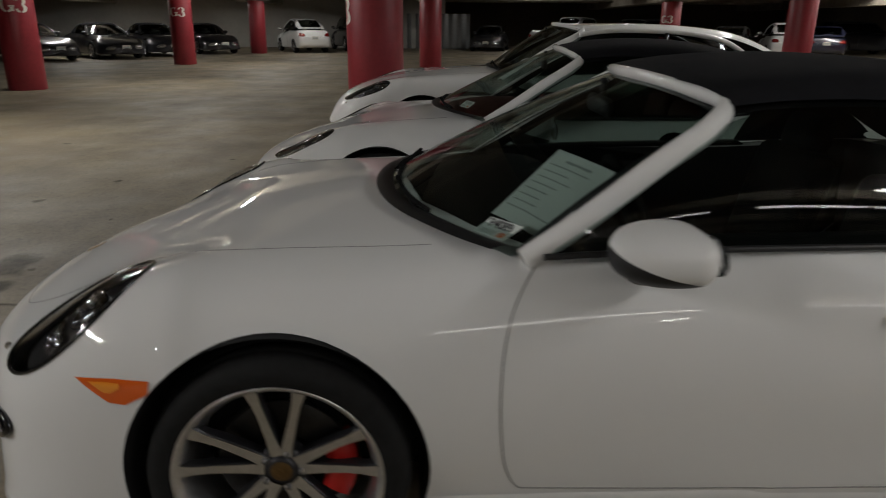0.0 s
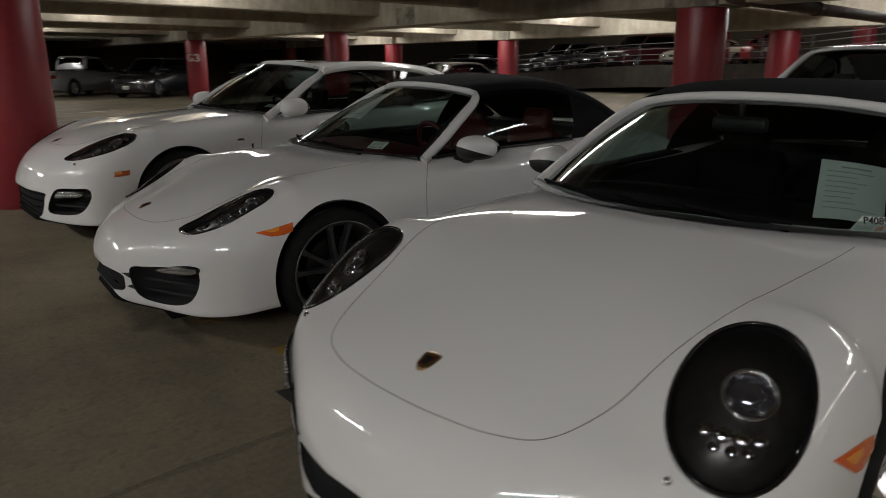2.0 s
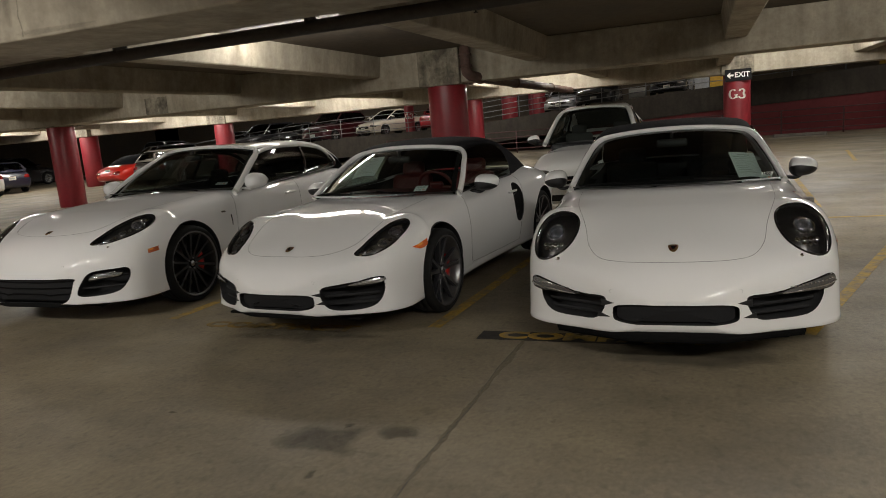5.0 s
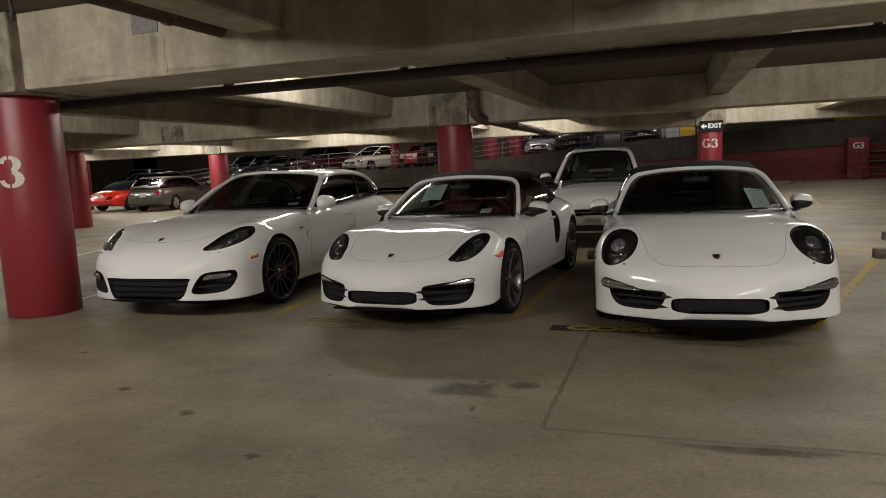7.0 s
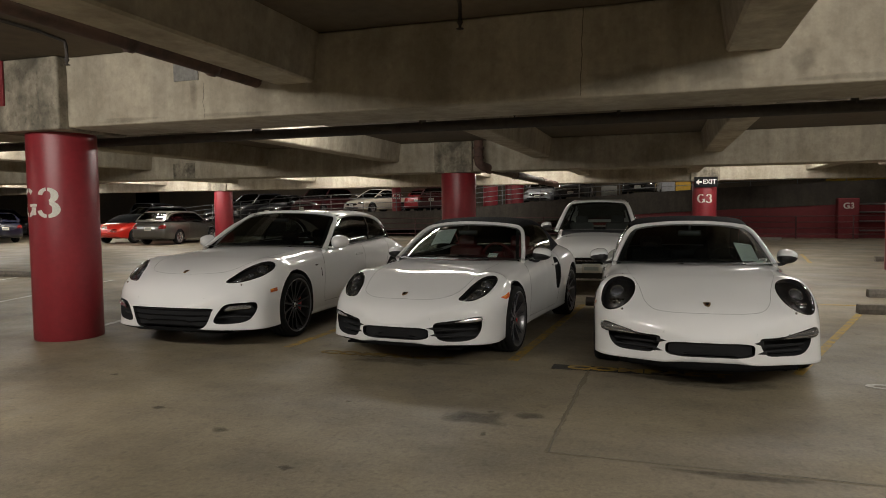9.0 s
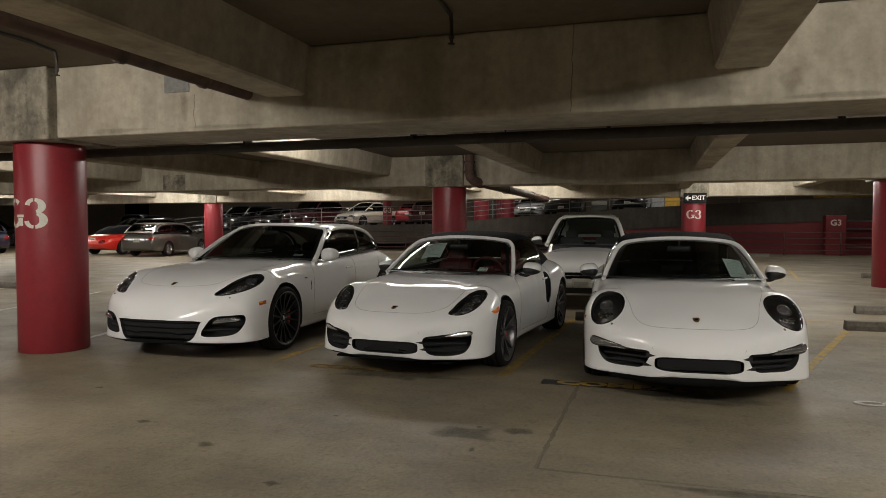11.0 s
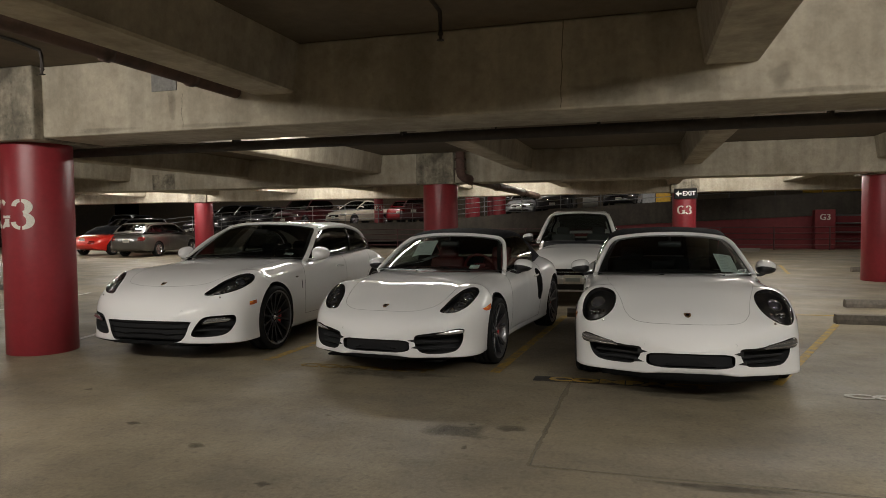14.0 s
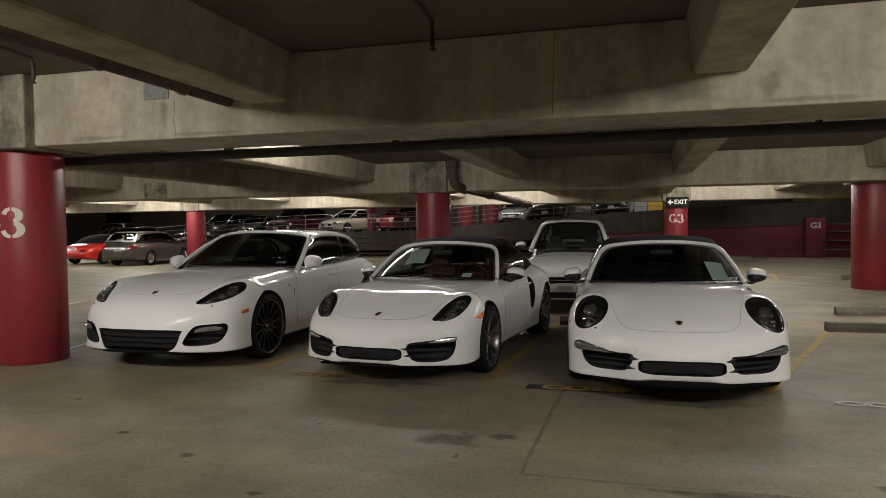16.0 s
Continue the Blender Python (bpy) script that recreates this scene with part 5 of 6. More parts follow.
KIND_B = dict(KIND_A, lip_drop=.014, cluster=((.055, -.015, .018), (.13, .135, .018), (-.08, -.10, .022), (-.105, -.125, .018)),
    lamp=((.568, .675, .71), (-.60, .28, .75), ring([(-.195, -.172), (-.08, -.19), (.06, -.105), (.165, .04), (.20, .14), (.165, .185), (.06, .155), (-.06, .04), (-.15, -.09)], 48)), lamp_depth=.12,
    projectors=((.095, .070, .052), (.005, -.045, .040)), lamp_bars=(((-.12, -.13), (-.06, -.145), .014),),
    washer=(.37, .60, .59), fins=(((-.235, .03), (-.235, .0), (-.30, .02)), ((-.215, -.03), (-.205, -.06), (-.27, -.05))),
    drl=[(-.05, .064), (.06, .096), (.15, .112), (.220, .108), (.232, .084), (.20, .066), (.14, .060), (.05, .056)], drl_mat=SILVER, strip=.62, leds=False,
    intake=((.22, .60, .355), ring([(-.235, .05), (-.1, .078), (.08, .092), (.21, .09), (.22, .0), (.15, -.09), (-.02, -.115), (-.19, -.085)], 44)),
    grille=((0, 0, .322), oval(.345, .060, 44, 4.5)),
    marker=((.74, .90, .625), [(-.11, -.004), (-.01, .010), (.088, .030), (.085, -.016), (.03, -.030), (-.03, -.030)]),
    bonnet=[(1.48, .60, .91), (1.2, .60, .88), (.9, .585, .82), (.6, .545, .745), (.42, .49, .69), (.295, .36, .64), (.245, .2, .63), (.235, 0, .625)],
    badge=(.32, 0, .66), side_intake=((2.89, .93, .66), ring([(-.12, .15), (-.04, .20), (.05, .17), (.11, .04), (.10, -.12), (.03, -.20), (-.07, -.16), (-.12, -.02)], 40)),
    mirror=(2.06, .935, .95, .79, .89), seat_x=2.60, dash_mat=LEATHER_RED)
KIND_P = dict(lip_drop=.014,
    lamp=((.485, .742, .82), (-.52, .36, .77), ring([(-.258, -.148), (-.10, -.172), (.08, -.11), (.21, .0), (.262, .095), (.235, .155), (.12, .145), (-.04, .055), (-.17, -.06)], 48)), lamp_depth=.12,
    projectors=((.125, .040, .056), (.0, -.06, .030)), lamp_bars=(((-.17, -.12), (-.08, -.14), .012),),
    washer=(.30, .74, .66), cluster=((.06, -.025, .018), (.085, .0, .015), (-.06, -.095, .018), (.19, .105, .022), (.15, .118, .020), (-.09, -.12, .022)),
    intake=((.24, .72, .395), ring([(-.235, -.10), (-.185, .02), (-.10, .092), (.08, .105), (.195, .10), (.205, .02), (.12, -.085), (-.05, -.115)], 44)), slats=2,
    drl=[(-.125, .022), (-.10, .066), (0, .082), (.13, .085), (.165, .07), (.13, .038), (0, .028), (-.08, .018)], drl_mat=SILVER, strip=.62,
    marker=((.56, .99, .605), [(-.06, -.022), (-.052, .016), (.06, .026), (.056, -.014)]),
    grille=((0, 0, .345), ring([(-.50, .10), (-.25, .108), (0, .11), (.25, .108), (.50, .10), (.505, .06), (.42, -.10), (.2, -.115), (0, -.118), (-.2, -.115), (-.42, -.10), (-.505, .06)], 60)), grille_bars=4,
    bonnet=[(1.95, .66, 1.0), (1.5, .66, .97), (1.0, .65, .93), (.65, .61, .87), (.42, .50, .81), (.33, .30, .785), (.30, .12, .775), (.295, 0, .772)], bonnet_n=(-.35, 0, .94),
    badge=(.34, 0, .815), side_seams=([(1.86, .95), (1.80, .80), (1.78, .5), (1.82, .32)], [(1.82, .32), (3.0, .32)], [(3.0, .32), (3.02, 1.0)], [(3.02, .34), (3.5, .38), (3.75, .7), (3.95, 1.03)]),
    handle=(2.82, .86), mirror=(2.13, 1.03, 1.065, .86, 1.0), sensors=(.42,), sensor_z=.55, sensor_mat=PAINT_WHITE, seat_x=2.75, seat_z=.50, wheel_z=.98, rear_seats=True,
    marker_mat=ORANGE_DULL, mirror_arm=PAINT_WHITE, mirror_tall=1.15, leds=True, guide=[(-.095, .045), (-.03, .048), (.05, .051), (.13, .056)])
SPORT = (ALLOY_DARK, ALLOY, dict(spokes=5, double=True, caliper=RED_CALIPER, hub_gold=True))
GREY = (ALLOY_DARK, ALLOY_GREY, dict(spokes=5, double=True, caliper=RED_CALIPER))
DARK = (SPLITTER, BLACK, dict(spokes=7, double=False, caliper=RED_CALIPER, lip=ALLOY_GREY))

def sunroof(c, g):
    bm = bmesh.new()
    rows = []
    for x in np.linspace(2.72, 3.35, 10):
        z = float(pchip([(a, b) for a, b in g["crown"]], x))
        rows.append([Vector((x, y, z + .004 - .16 * y * y)) for y in np.linspace(-.40, .40, 11)])
    sheet(bm, rows)
    part("sunroof", bm, GLOSS_BLACK, c, "black glass sunroof panel")


def side_vent(c, tree, s):
    for sd in (-1, 1):
        part("side_vent", patch(tree, (1.60, sd * 1.0, .80), (0, sd, 0), oval(.034, .009, 20, 3), .003, 3), SILVER, c, "small silver side badge")
        part("side_vent", patch(tree, (1.70, sd * 1.0, .70), (0, sd, 0), mirrored(ring([(-.008, .05), (.008, .055), (.010, 0), (.006, -.05), (-.006, -.05), (-.006, 0)], 24), sd), .003, 3), CAVITY, c, "dark side air outlet")


car_a, tree_a = hero("convertible_car", pose(-1.575, 2.36, 0, 0, 0, 2.35), FRONT_A, SOFT_TOP, "white convertible sports car with round headlamps and black soft top", KIND_A, LEATHER_BLACK, SPORT)
car_b, tree_b = hero("roadster", pose(-1.419, 5.152, 0, 0, 0, -4.8), FRONT_B, SOFT_TOP, "white two-seat roadster with slanted headlamps and red cabin", KIND_B, LEATHER_RED, GREY)
car_p, tree_p = hero("four_door_car", pose(-1.28, 7.797, 0, 0, 0, 0), FRONT_P, HATCH, "white four-door sports saloon with black wheels", KIND_P, LEATHER_BLACK, DARK)
sunroof(car_p, HATCH)
side_vent(car_p, tree_p, FRONT_P)


# ---- other parked cars ----
def plain_spec(L, hw, nose, hood, belt, tail, hood_len, deck, axles, tyre):
    zc = [(0, nose * .72), (.03, nose * .86), (.12, nose), (hood_len * .5, (nose + hood) / 2 + .025), (hood_len, hood), (hood_len + .4, belt), (L - deck - .1, belt), (L - .15, tail), (L - .04, tail * .85), (L, tail * .7)]
    zf = [(0, nose * .72), (.05, nose * .84), (.15, nose * .95), (hood_len * .5, (nose + hood) / 2), (hood_len, hood - .01), (hood_len + .4, belt - .01), (L - deck - .1, belt), (L - .15, tail - .02), (L - .04, tail * .84), (L, tail * .7)]
    return dict(L=L, zc=zc, zf=zf,
                yf=[(0, hw * .5), (.1, hw * .72), (.4, hw * .82), (hood_len, hw * .86), (L - .5, hw * .84), (L, hw * .6)],
                ys=[(0, hw * .72), (.03, hw * .80), (.1, hw * .88), (.25, hw * .95), (.6, hw * .99), (L * .3, hw), (L * .75, hw), (L - .4, hw * .97), (L - .1, hw * .9), (L, hw * .75)],
                zs=[(0, nose * .62), (.4, .6), (L - .3, .62), (L, tail * .62)],
                zb=[(0, nose * .45), (.03, .3), (.1, .24), (.4, .22), (L - .4, .24), (L - .05, .33), (L, .42)],
                dip=[(0, 0), (.6, .01), (hood_len, .004), (L, 0)], tuck=[(0, .03), (1, .05), (L, .05)], axles=axles, tyre=tyre, arch=tyre + .045, track=hw - .11)


def plain_house(x0, x1, x2, x3, z0, z1, z3, hw, top_w, glass_to=48, posts=(20, 38), rear_z=None):
    """Greenhouse curves: cowl x0, header x1, roof end x2, rear glass foot x3; heights z0, z1 and z3."""
    zr = rear_z or z1 - .06
    bw = hw * .86
    return dict(
        ws_base=[(x0 + .16, bw * .93, z0 - .005), (x0 + .07, bw * .7, z0 + .01), (x0 + .01, bw * .35, z0 + .015), (x0, 0, z0 + .018)],
        ws_top=[(x1 + .10, top_w * .97, z1 - .04), (x1 + .05, top_w * .7, z1 - .012), (x1 + .01, top_w * .35, z1), (x1, 0, z1 + .003)],
        frame=[(x0 + .12, bw * .97, z0 - .02), (x0 + .12 + (x1 - x0) * .5, (bw + top_w) * .5, (z0 + z1) / 2 - .01), (x1 + .07, top_w * 1.02, z1 - .055), (x1 + .11, top_w * .93, z1 - .02), (x1 + .06, top_w * .6, z1), (x1 + .03, 0, z1 + .012)],
        frame_r=.028, frame_flat=.8,
        rail=[(x1 + .10, top_w, z1 - .035), ((x1 + x2) / 2, top_w * 1.02, z1), (x2, top_w, zr - .02), (x2 + (x3 - x2) * .5, (top_w + bw) * .5, (zr + z3) / 2), (x3, bw * .92, z3)],
        crown=[(x1 + .02, z1 + .012), ((x1 + x2) / 2, z1 + .06), (x2 + .08, zr + .05), (x2 + .08 + (x3 - x2) * .5, (zr + z3) / 2 + .05), (x3 + .1, z3 + .02)],
        side_top=[(x1 + .07, top_w * 1.03, z1 - .06), ((x1 + x2) / 2, top_w * 1.04, z1 - .03), (x2 - .05, top_w * 1.03, zr - .06), (x2 + (x3 - x2) * .45, (top_w + bw) * .5 + .02, (zr + z3) / 2 - .02), (x2 + (x3 - x2) * .62, bw * .94, z3 + .08)],
        belt=[(x0 + .20, bw * .985, z0), ((x0 + x2) / 2, bw * 1.0, z0 + .03), (x2, bw * .99, z0 + .045), (x2 + (x3 - x2) * .5, bw * .97, z3 + .03), (x2 + (x3 - x2) * .68, bw * .95, z3 + .05)],
        glass_to=glass_to, rear_glass=(x2 + .09, x3 - .02, top_w * .92), side_glass=GLASS_DARK, roof_label="painted car roof", rail_paint=True, posts=posts, round=.7)


def far_wheel(parent, x, y, r, width, face):
    s = 1 if y > 0 else -1
    w = new("wheel")
    w.parent = parent
    w.matrix_local = pose(x, y, r) @ Matrix.Rotation(radians(-90 * s), 4, "X")
    h, q = width / 2, r * .68
    bm = bmesh.new()
    lathe(bm, [(q - .01, -h * .9), (r - .03, -h), (r, -h * .6), (r, h * .6), (r - .025, h), (q + .01, h), (q - .004, h * .85)], Matrix(), 36)
    part("tyre", bm, RUBBER, w)
    bm = bmesh.new()
    lathe(bm, [(q - .01, -h * .5), (q - .03, h * .3), (q - .01, h * .8), (q + .004, h * .95), (q + .004, h * .8)], Matrix(), 36)
    lathe(bm, [(0, h * .1), (q - .02, h * .1)], Matrix(), 24)
    part("rim", bm, face, w)
    for k in range(5):
        bm = bmesh.new()
        box(bm, q * .5, 0, h * .62, q * .95, .05, .03, .008)
        bmesh.ops.rotate(bm, verts=bm.verts, cent=(0, 0, 0), matrix=Matrix.Rotation(2 * math.pi * k / 5, 3, "Z"))
        part("spoke", bm, face, w)


def parked_car(name, spec, house, paint, roof=None, lamp_style="wide", grille=True, plate=True, detail=1, interior=True):
    """A parked car built at the origin, nose at x = 0, in the given paint."""
    c = thing(name, Matrix(), "", "car")
    bmx = make_body(spec, 90, 26)
    tree = BVHTree.FromBMesh(bmx)
    body = part("body", bmx, paint, None)
    arches = bmesh.new()
    for ax in spec["axles"]:
        for sd in (-1, 1):
            cyl(arches, spec["arch"], spec["arch"], .5, pose(ax, sd * (spec["track"] + .08), spec["tyre"], 90), 40)
    cut(body, arches)
    b0 = house["ws_base"]
    xb = house["belt"][-1][0] - .1
    bwid = house["belt"][0][1] - .08
    hole = bmesh.new()
    box(hole, (b0[0][0] + .05 + xb) / 2, 0, .95, xb - b0[0][0] - .05, bwid * 2, 1.1)
    cut(body, hole)
    crisp_cuts(body)
    body.parent = c
    L, hw = spec["L"], spec["ys"][5][1]
    house = dict(house, roof_mat=roof or paint, ws_glass=GLASS_FAR, side_glass=GLASS_DARK)
    greenhouse(c, house, paint, LEATHER_BLACK)
    for ax in spec["axles"]:
        for sd in (-1, 1):
            far_wheel(c, ax, sd * spec["track"], spec["tyre"], .21, SILVER)
    nose = spec["zc"][2][1]
    for sd in (-1, 1):
        n = Vector((-.8, sd * .5, .3))
        ol = ring([(-.20, -.04), (-.05, -.07), (.12, -.05), (.19, .02), (.12, .075), (-.08, .055)], 28)
        part("headlamp", patch(tree, (.15, sd * hw * .72, nose * .84), n, mirrored(ol, -sd), .006, 4, .012), LAMP_CLEAR, c, "clear headlamp")
        rz = spec["zc"][-2][1]
        part("tail_lamp", patch(tree, (L - .1, sd * hw * .74, rz * .93), (1, sd * .5, .1), mirrored(ring([(-.16, -.06), (.1, -.07), (.15, .02), (.1, .08), (-.1, .07)], 24), -sd), .006, 4, .01), TAIL_RED, c, "red tail lamp")
        door_mirror(c, sd, house["belt"][0][0] + .12, hw + .07, house["belt"][0][2] + .07, hw - .06, house["belt"][0][2] + .02, paint)
        for pts in ([(house["ws_base"][0][0] + .02, spec["zc"][4][1]), (house["ws_base"][0][0] + .0, .5), (house["ws_base"][0][0] + .05, .32)],
                    [((house["ws_base"][0][0] + house["belt"][-1][0]) / 2, house["belt"][2][2] - .03), ((house["ws_base"][0][0] + house["belt"][-1][0]) / 2, .34)]):
            part("shut_line", seam(tree, [(x, sd * hw, z) for x, z in pts], (0, sd, 0), .004, 0, 24), SEAM, c)
    if grille:
        part("grille", patch(tree, (0, 0, nose * .74), FRONT_N, oval(hw * .48, .055, 36, 4), .004, 4), GLOSS_BLACK, c, "black front grille")
        bm = bmesh.new()
        tube(bm, [on_body(tree, (0, 0, nose * .74), FRONT_N, u, 0, .012) for u in np.linspace(-hw * .46, hw * .46, 12)], .010, 6)
        part("grille_bar", bm, CHROME, c, "chrome grille bar")
        part("lower_intake", patch(tree, (0, 0, .33), FRONT_N, oval(hw * .62, .05, 36, 4), .004, 4), BLACK, c, "black lower intake")
    if plate:
        for x, sgn, z in ((0, -1, .46), (L, 1, .72)):
            p = on_body(tree, (x, 0, z), (sgn, 0, 0), 0, 0, .012)
            bm = bmesh.new()
            box(bm, p.x, 0, p.z, .012, .31, .155, .004)
            pl = part("number_plate", bm, STENCIL, c, "white number plate")
            bm = bmesh.new()
            box(bm, p.x + sgn * .008, 0, p.z - .005, .004, .24, .06)
            part("plate_bar", bm, INK, pl, smooth=False)
    if interior:
        for y in (-.36, .36):
            seat(c, (house["ws_base"][0][0] + 1.0), y, CLOTH, house["belt"][0][2] - .42)
        bm = bmesh.new()
        box(bm, b0[0][0] + .2, 0, house["belt"][0][2] - .14, .4, bwid * 1.95, .25, .05)
        part("dashboard", bm, BLACK, c)
    return c


def shade(name, color):
    return mat(name, color, rough=.3, coat=1.0, noise_scale=3, noise_amt=.05)


P_WHITE2, P_BLACK, P_GREY, P_RED = shade("plain_white_car_paint", (.80, .80, .78)), shade("black_car_paint", (.010, .010, .012)), shade("grey_brown_car_paint", (.065, .06, .052)), shade("bright_red_car_paint", (.62, .025, .015))
P_SILVER, P_BEIGE, P_MAROON, P_BLUE = shade("silver_car_paint", (.27, .27, .27)), shade("beige_car_paint", (.52, .47, .38)), shade("maroon_car_paint", (.06, .005, .008)), shade("dark_blue_car_paint", (.006, .008, .024))

SEDAN = plain_spec(4.55, .88, .70, .92, .94, 1.0, 1.25, .75, (.9, 3.55), .315)
SEDAN_H = plain_house(1.12, 1.95, 3.1, 3.85, .97, 1.42, 1.03, .88, .60)
TALL = plain_spec(4.4, .86, .78, 1.02, 1.05, 1.08, 1.25, .72, (.9, 3.5), .315)
TALL_H = plain_house(1.12, 1.95, 3.1, 3.85, 1.07, 1.58, 1.13, .86, .54)
SUV = plain_spec(4.75, .96, .90, 1.10, 1.12, 1.15, 1.25, .2, (.92, 3.75), .37)
SUV_H = plain_house(1.2, 1.95, 4.2, 4.62, 1.13, 1.70, 1.2, .96, .70, rear_z=1.68)
WAGON = plain_spec(4.7, .90, .74, .97, 1.0, 1.0, 1.25, .2, (.92, 3.65), .325)
WAGON_H = plain_house(1.2, 1.98, 4.05, 4.55, 1.0, 1.45, 1.02, .90, .64, rear_z=1.40)
COUPE = dict(FRONT_A, arch=.4, track=.84)
PICKUP_H = plain_house(1.35, 1.95, 3.0, 3.2, 1.18, 1.78, 1.2, .98, .74, glass_to=44, posts=(26,), rear_z=1.76)
PICKUP = plain_spec(5.4, .98, 1.0, 1.14, 1.16, 1.12, 1.35, .25, (.95, 4.3), .39)


def place(c, x, y, heading, label, z=0.0, pitch=0.0):
    """Puts a car's middle at (x, y); heading is the way its nose points, in degrees from +x towards +y."""
    L = max((v[0] for o in c.children if o.type == "MESH" and o.name.startswith("body") for v in o.bound_box), default=4.5)
    m = pose(x, y, z, 0, 0, heading + 180) @ pose(-L / 2, 0, 0)
    c.matrix_world = m
    return tagged(c, label, "car", "cars parked farther off")


def again(c, x, y, heading, label, z=0.0):
    L = max((v[0] for o in c.children if o.type == "MESH" and o.name.startswith("body") for v in o.bound_box), default=4.5)
    return tagged(copy_thing(c, pose(x, y, z, 0, 0, heading + 180) @ pose(-L / 2, 0, 0)), label, "car", "cars parked farther off")


# behind the front row
white_sedan = place(parked_car("sedan", TALL, TALL_H, P_WHITE2), 4.35 + 2.2, 3.93, 182, "plain white saloon parked nose out behind the front row")
# far bays on the flat
again(white_sedan, -7.4, 36.9, 118, "white saloon parked nose in by the wall")
place(parked_car("open_sports_car", COUPE, SOFT_TOP, P_RED, FABRIC, grille=False), 20.3, 27.3, -2, "bright red sports car with a closed black top")
place(parked_car("estate_car", WAGON, WAGON_H, P_GREY), 19.4, 24.3, 6, "grey-brown estate car parked nose in")
dark_suv = place(parked_car("suv", SUV, SUV_H, P_BLACK), 9.3, 34.6, -142, "black off-road car facing the aisle")
again(dark_suv, 34.0, 31.5, 180, "black off-road car on the ramp", ramp_z(31.5))
again(dark_suv, 31.5, 7.3, 180, "black off-road car on the ramp deck", ramp_z(7.3) - .08)
again(dark_suv, 25.4, 31.2, 160, "black off-road car parked behind the red sports car")
again(dark_suv, -5.0, 39.7, 112, "dark off-road car parked by the wall")
again(dark_suv, 30.8, 27.6, 172, "dark off-road car on the ramp", ramp_z(27.6) - .08)
again(dark_suv, 23.5, 40.5, 0, "dark off-road car parked nose in")
pickup = place(parked_car("pickup_truck", PICKUP, PICKUP_H, P_SILVER), 7.0, 38.8, 38, "silver pickup truck parked tail out")
dark_coupe = place(parked_car("coupe", COUPE, SOFT_TOP, P_BLACK, FABRIC, grille=False), -15.7, 26.9, -36, "black sports car parked by the wall")
again(dark_coupe, -14.0, 29.1, -44, "black sports car parked by the wall")
again(dark_coupe, -12.9, 31.6, -48, "black sports car parked by the wall")
again(dark_coupe, -11.6, 34.5, -50, "black sports car parked by the wall")
again(dark_coupe, 2.6, 41.0, -100, "black sports car parked by the fence")
beige = place(parked_car("sedan", SEDAN, SEDAN_H, P_BEIGE), 31.2, 19.2, 160, "beige saloon on the ramp deck", ramp_z(18.6) - .08)
maroon = place(parked_car("suv", SUV, SUV_H, P_MAROON), 31.0, 22.8, 175, "maroon off-road car on the ramp deck", ramp_z(22.8) - .08)
place(parked_car("sedan", SEDAN, SEDAN_H, P_MAROON), 31.2, 15.4, 10, "dark red saloon parked nose in on the ramp deck", ramp_z(15.4) - .08)
black_sedan = place(parked_car("sedan", SEDAN, SEDAN_H, P_BLACK), 31.6, 3.7, 175, "black saloon on the ramp deck", ramp_z(3.7) - .08)
place(parked_car("estate_car", WAGON, WAGON_H, P_SILVER), 33.2, 9.3, 178, "silver estate car parked nose out on the ramp deck", ramp_z(9.3) - .08)
place(parked_car("sedan", SEDAN, SEDAN_H, shade("dark_red_car_paint", (.25, .008, .012))), 34.5, 17.4, 8, "red saloon parked tail out on the ramp deck", ramp_z(17.4) - .08)
again(black_sedan, 31.0, 25.4, 180, "black saloon on the ramp", ramp_z(25.4) - .08)
again(black_sedan, 13.1, 32.6, 62, "black saloon parked tail out by the aisle")
again(white_sedan, 15.9, 33.6, 74, "white saloon parked tail out in the far bays")
place(parked_car("estate_car", WAGON, WAGON_H, P_BLUE), 18.5, 35.2, 70, "dark blue estate car parked tail out")
again(black_sedan, 10.6, 38.6, 60, "black saloon in the dark far bays")
again(dark_suv, 31.0, 35.2, 10, "black off-road car on the ramp foot", ramp_z(35.2) - .05)


# ---- markings, signs, pipes and small things ----
def strip(name, pts, w, material, label, category, z=.004):
    """A painted line along points on the floor."""
    bm = bmesh.new()
    ps = [Vector((x, y, 0)) for x, y in pts]
    rows = []
    for i, p in enumerate(ps):
        d = (ps[min(i + 1, len(ps) - 1)] - ps[max(i - 1, 0)]).normalized()
        n = Vector((-d.y, d.x, 0))
        rows.append([p + n * w / 2 + Vector((0, 0, z - .003)), p + n * (w / 2 - .002) + Vector((0, 0, z)), p - n * (w / 2 - .002) + Vector((0, 0, z)), p - n * w / 2 + Vector((0, 0, z - .003))])
    sheet(bm, rows)
    return structure(name, bm, material, label, category)


strip("bay_line", [(-.75, 1.60), (3.1, .19)], .085, YELLOW, "worn yellow bay line on the floor", "bay line")
strip("bay_line", [(-.85, 4.11), (3.2, 3.86)], .10, YELLOW, "worn yellow bay line on the floor", "bay line")
strip("bay_line", [(-.85, 6.60), (3.6, 6.45)], .10, YELLOW, "worn yellow bay line on the floor", "bay line")
strip("bay_line", [(-.45, 9.66), (4.0, 10.4)], .08, STENCIL_WORN, "worn white bay line on the floor", "bay line")
strip("bay_line", [(4.0, .9), (4.12, -2.0)], .07, YELLOW, "worn yellow cross line on the floor", "bay line")
strip("bay_line", [(4.9, .78), (9.2, .62)], .085, YELLOW, "worn yellow bay line on the floor", "bay line")
strip("bay_line", [(12.0, -.9), (15.5, -1.3)], .085, YELLOW, "worn yellow bay line on the floor", "bay line")
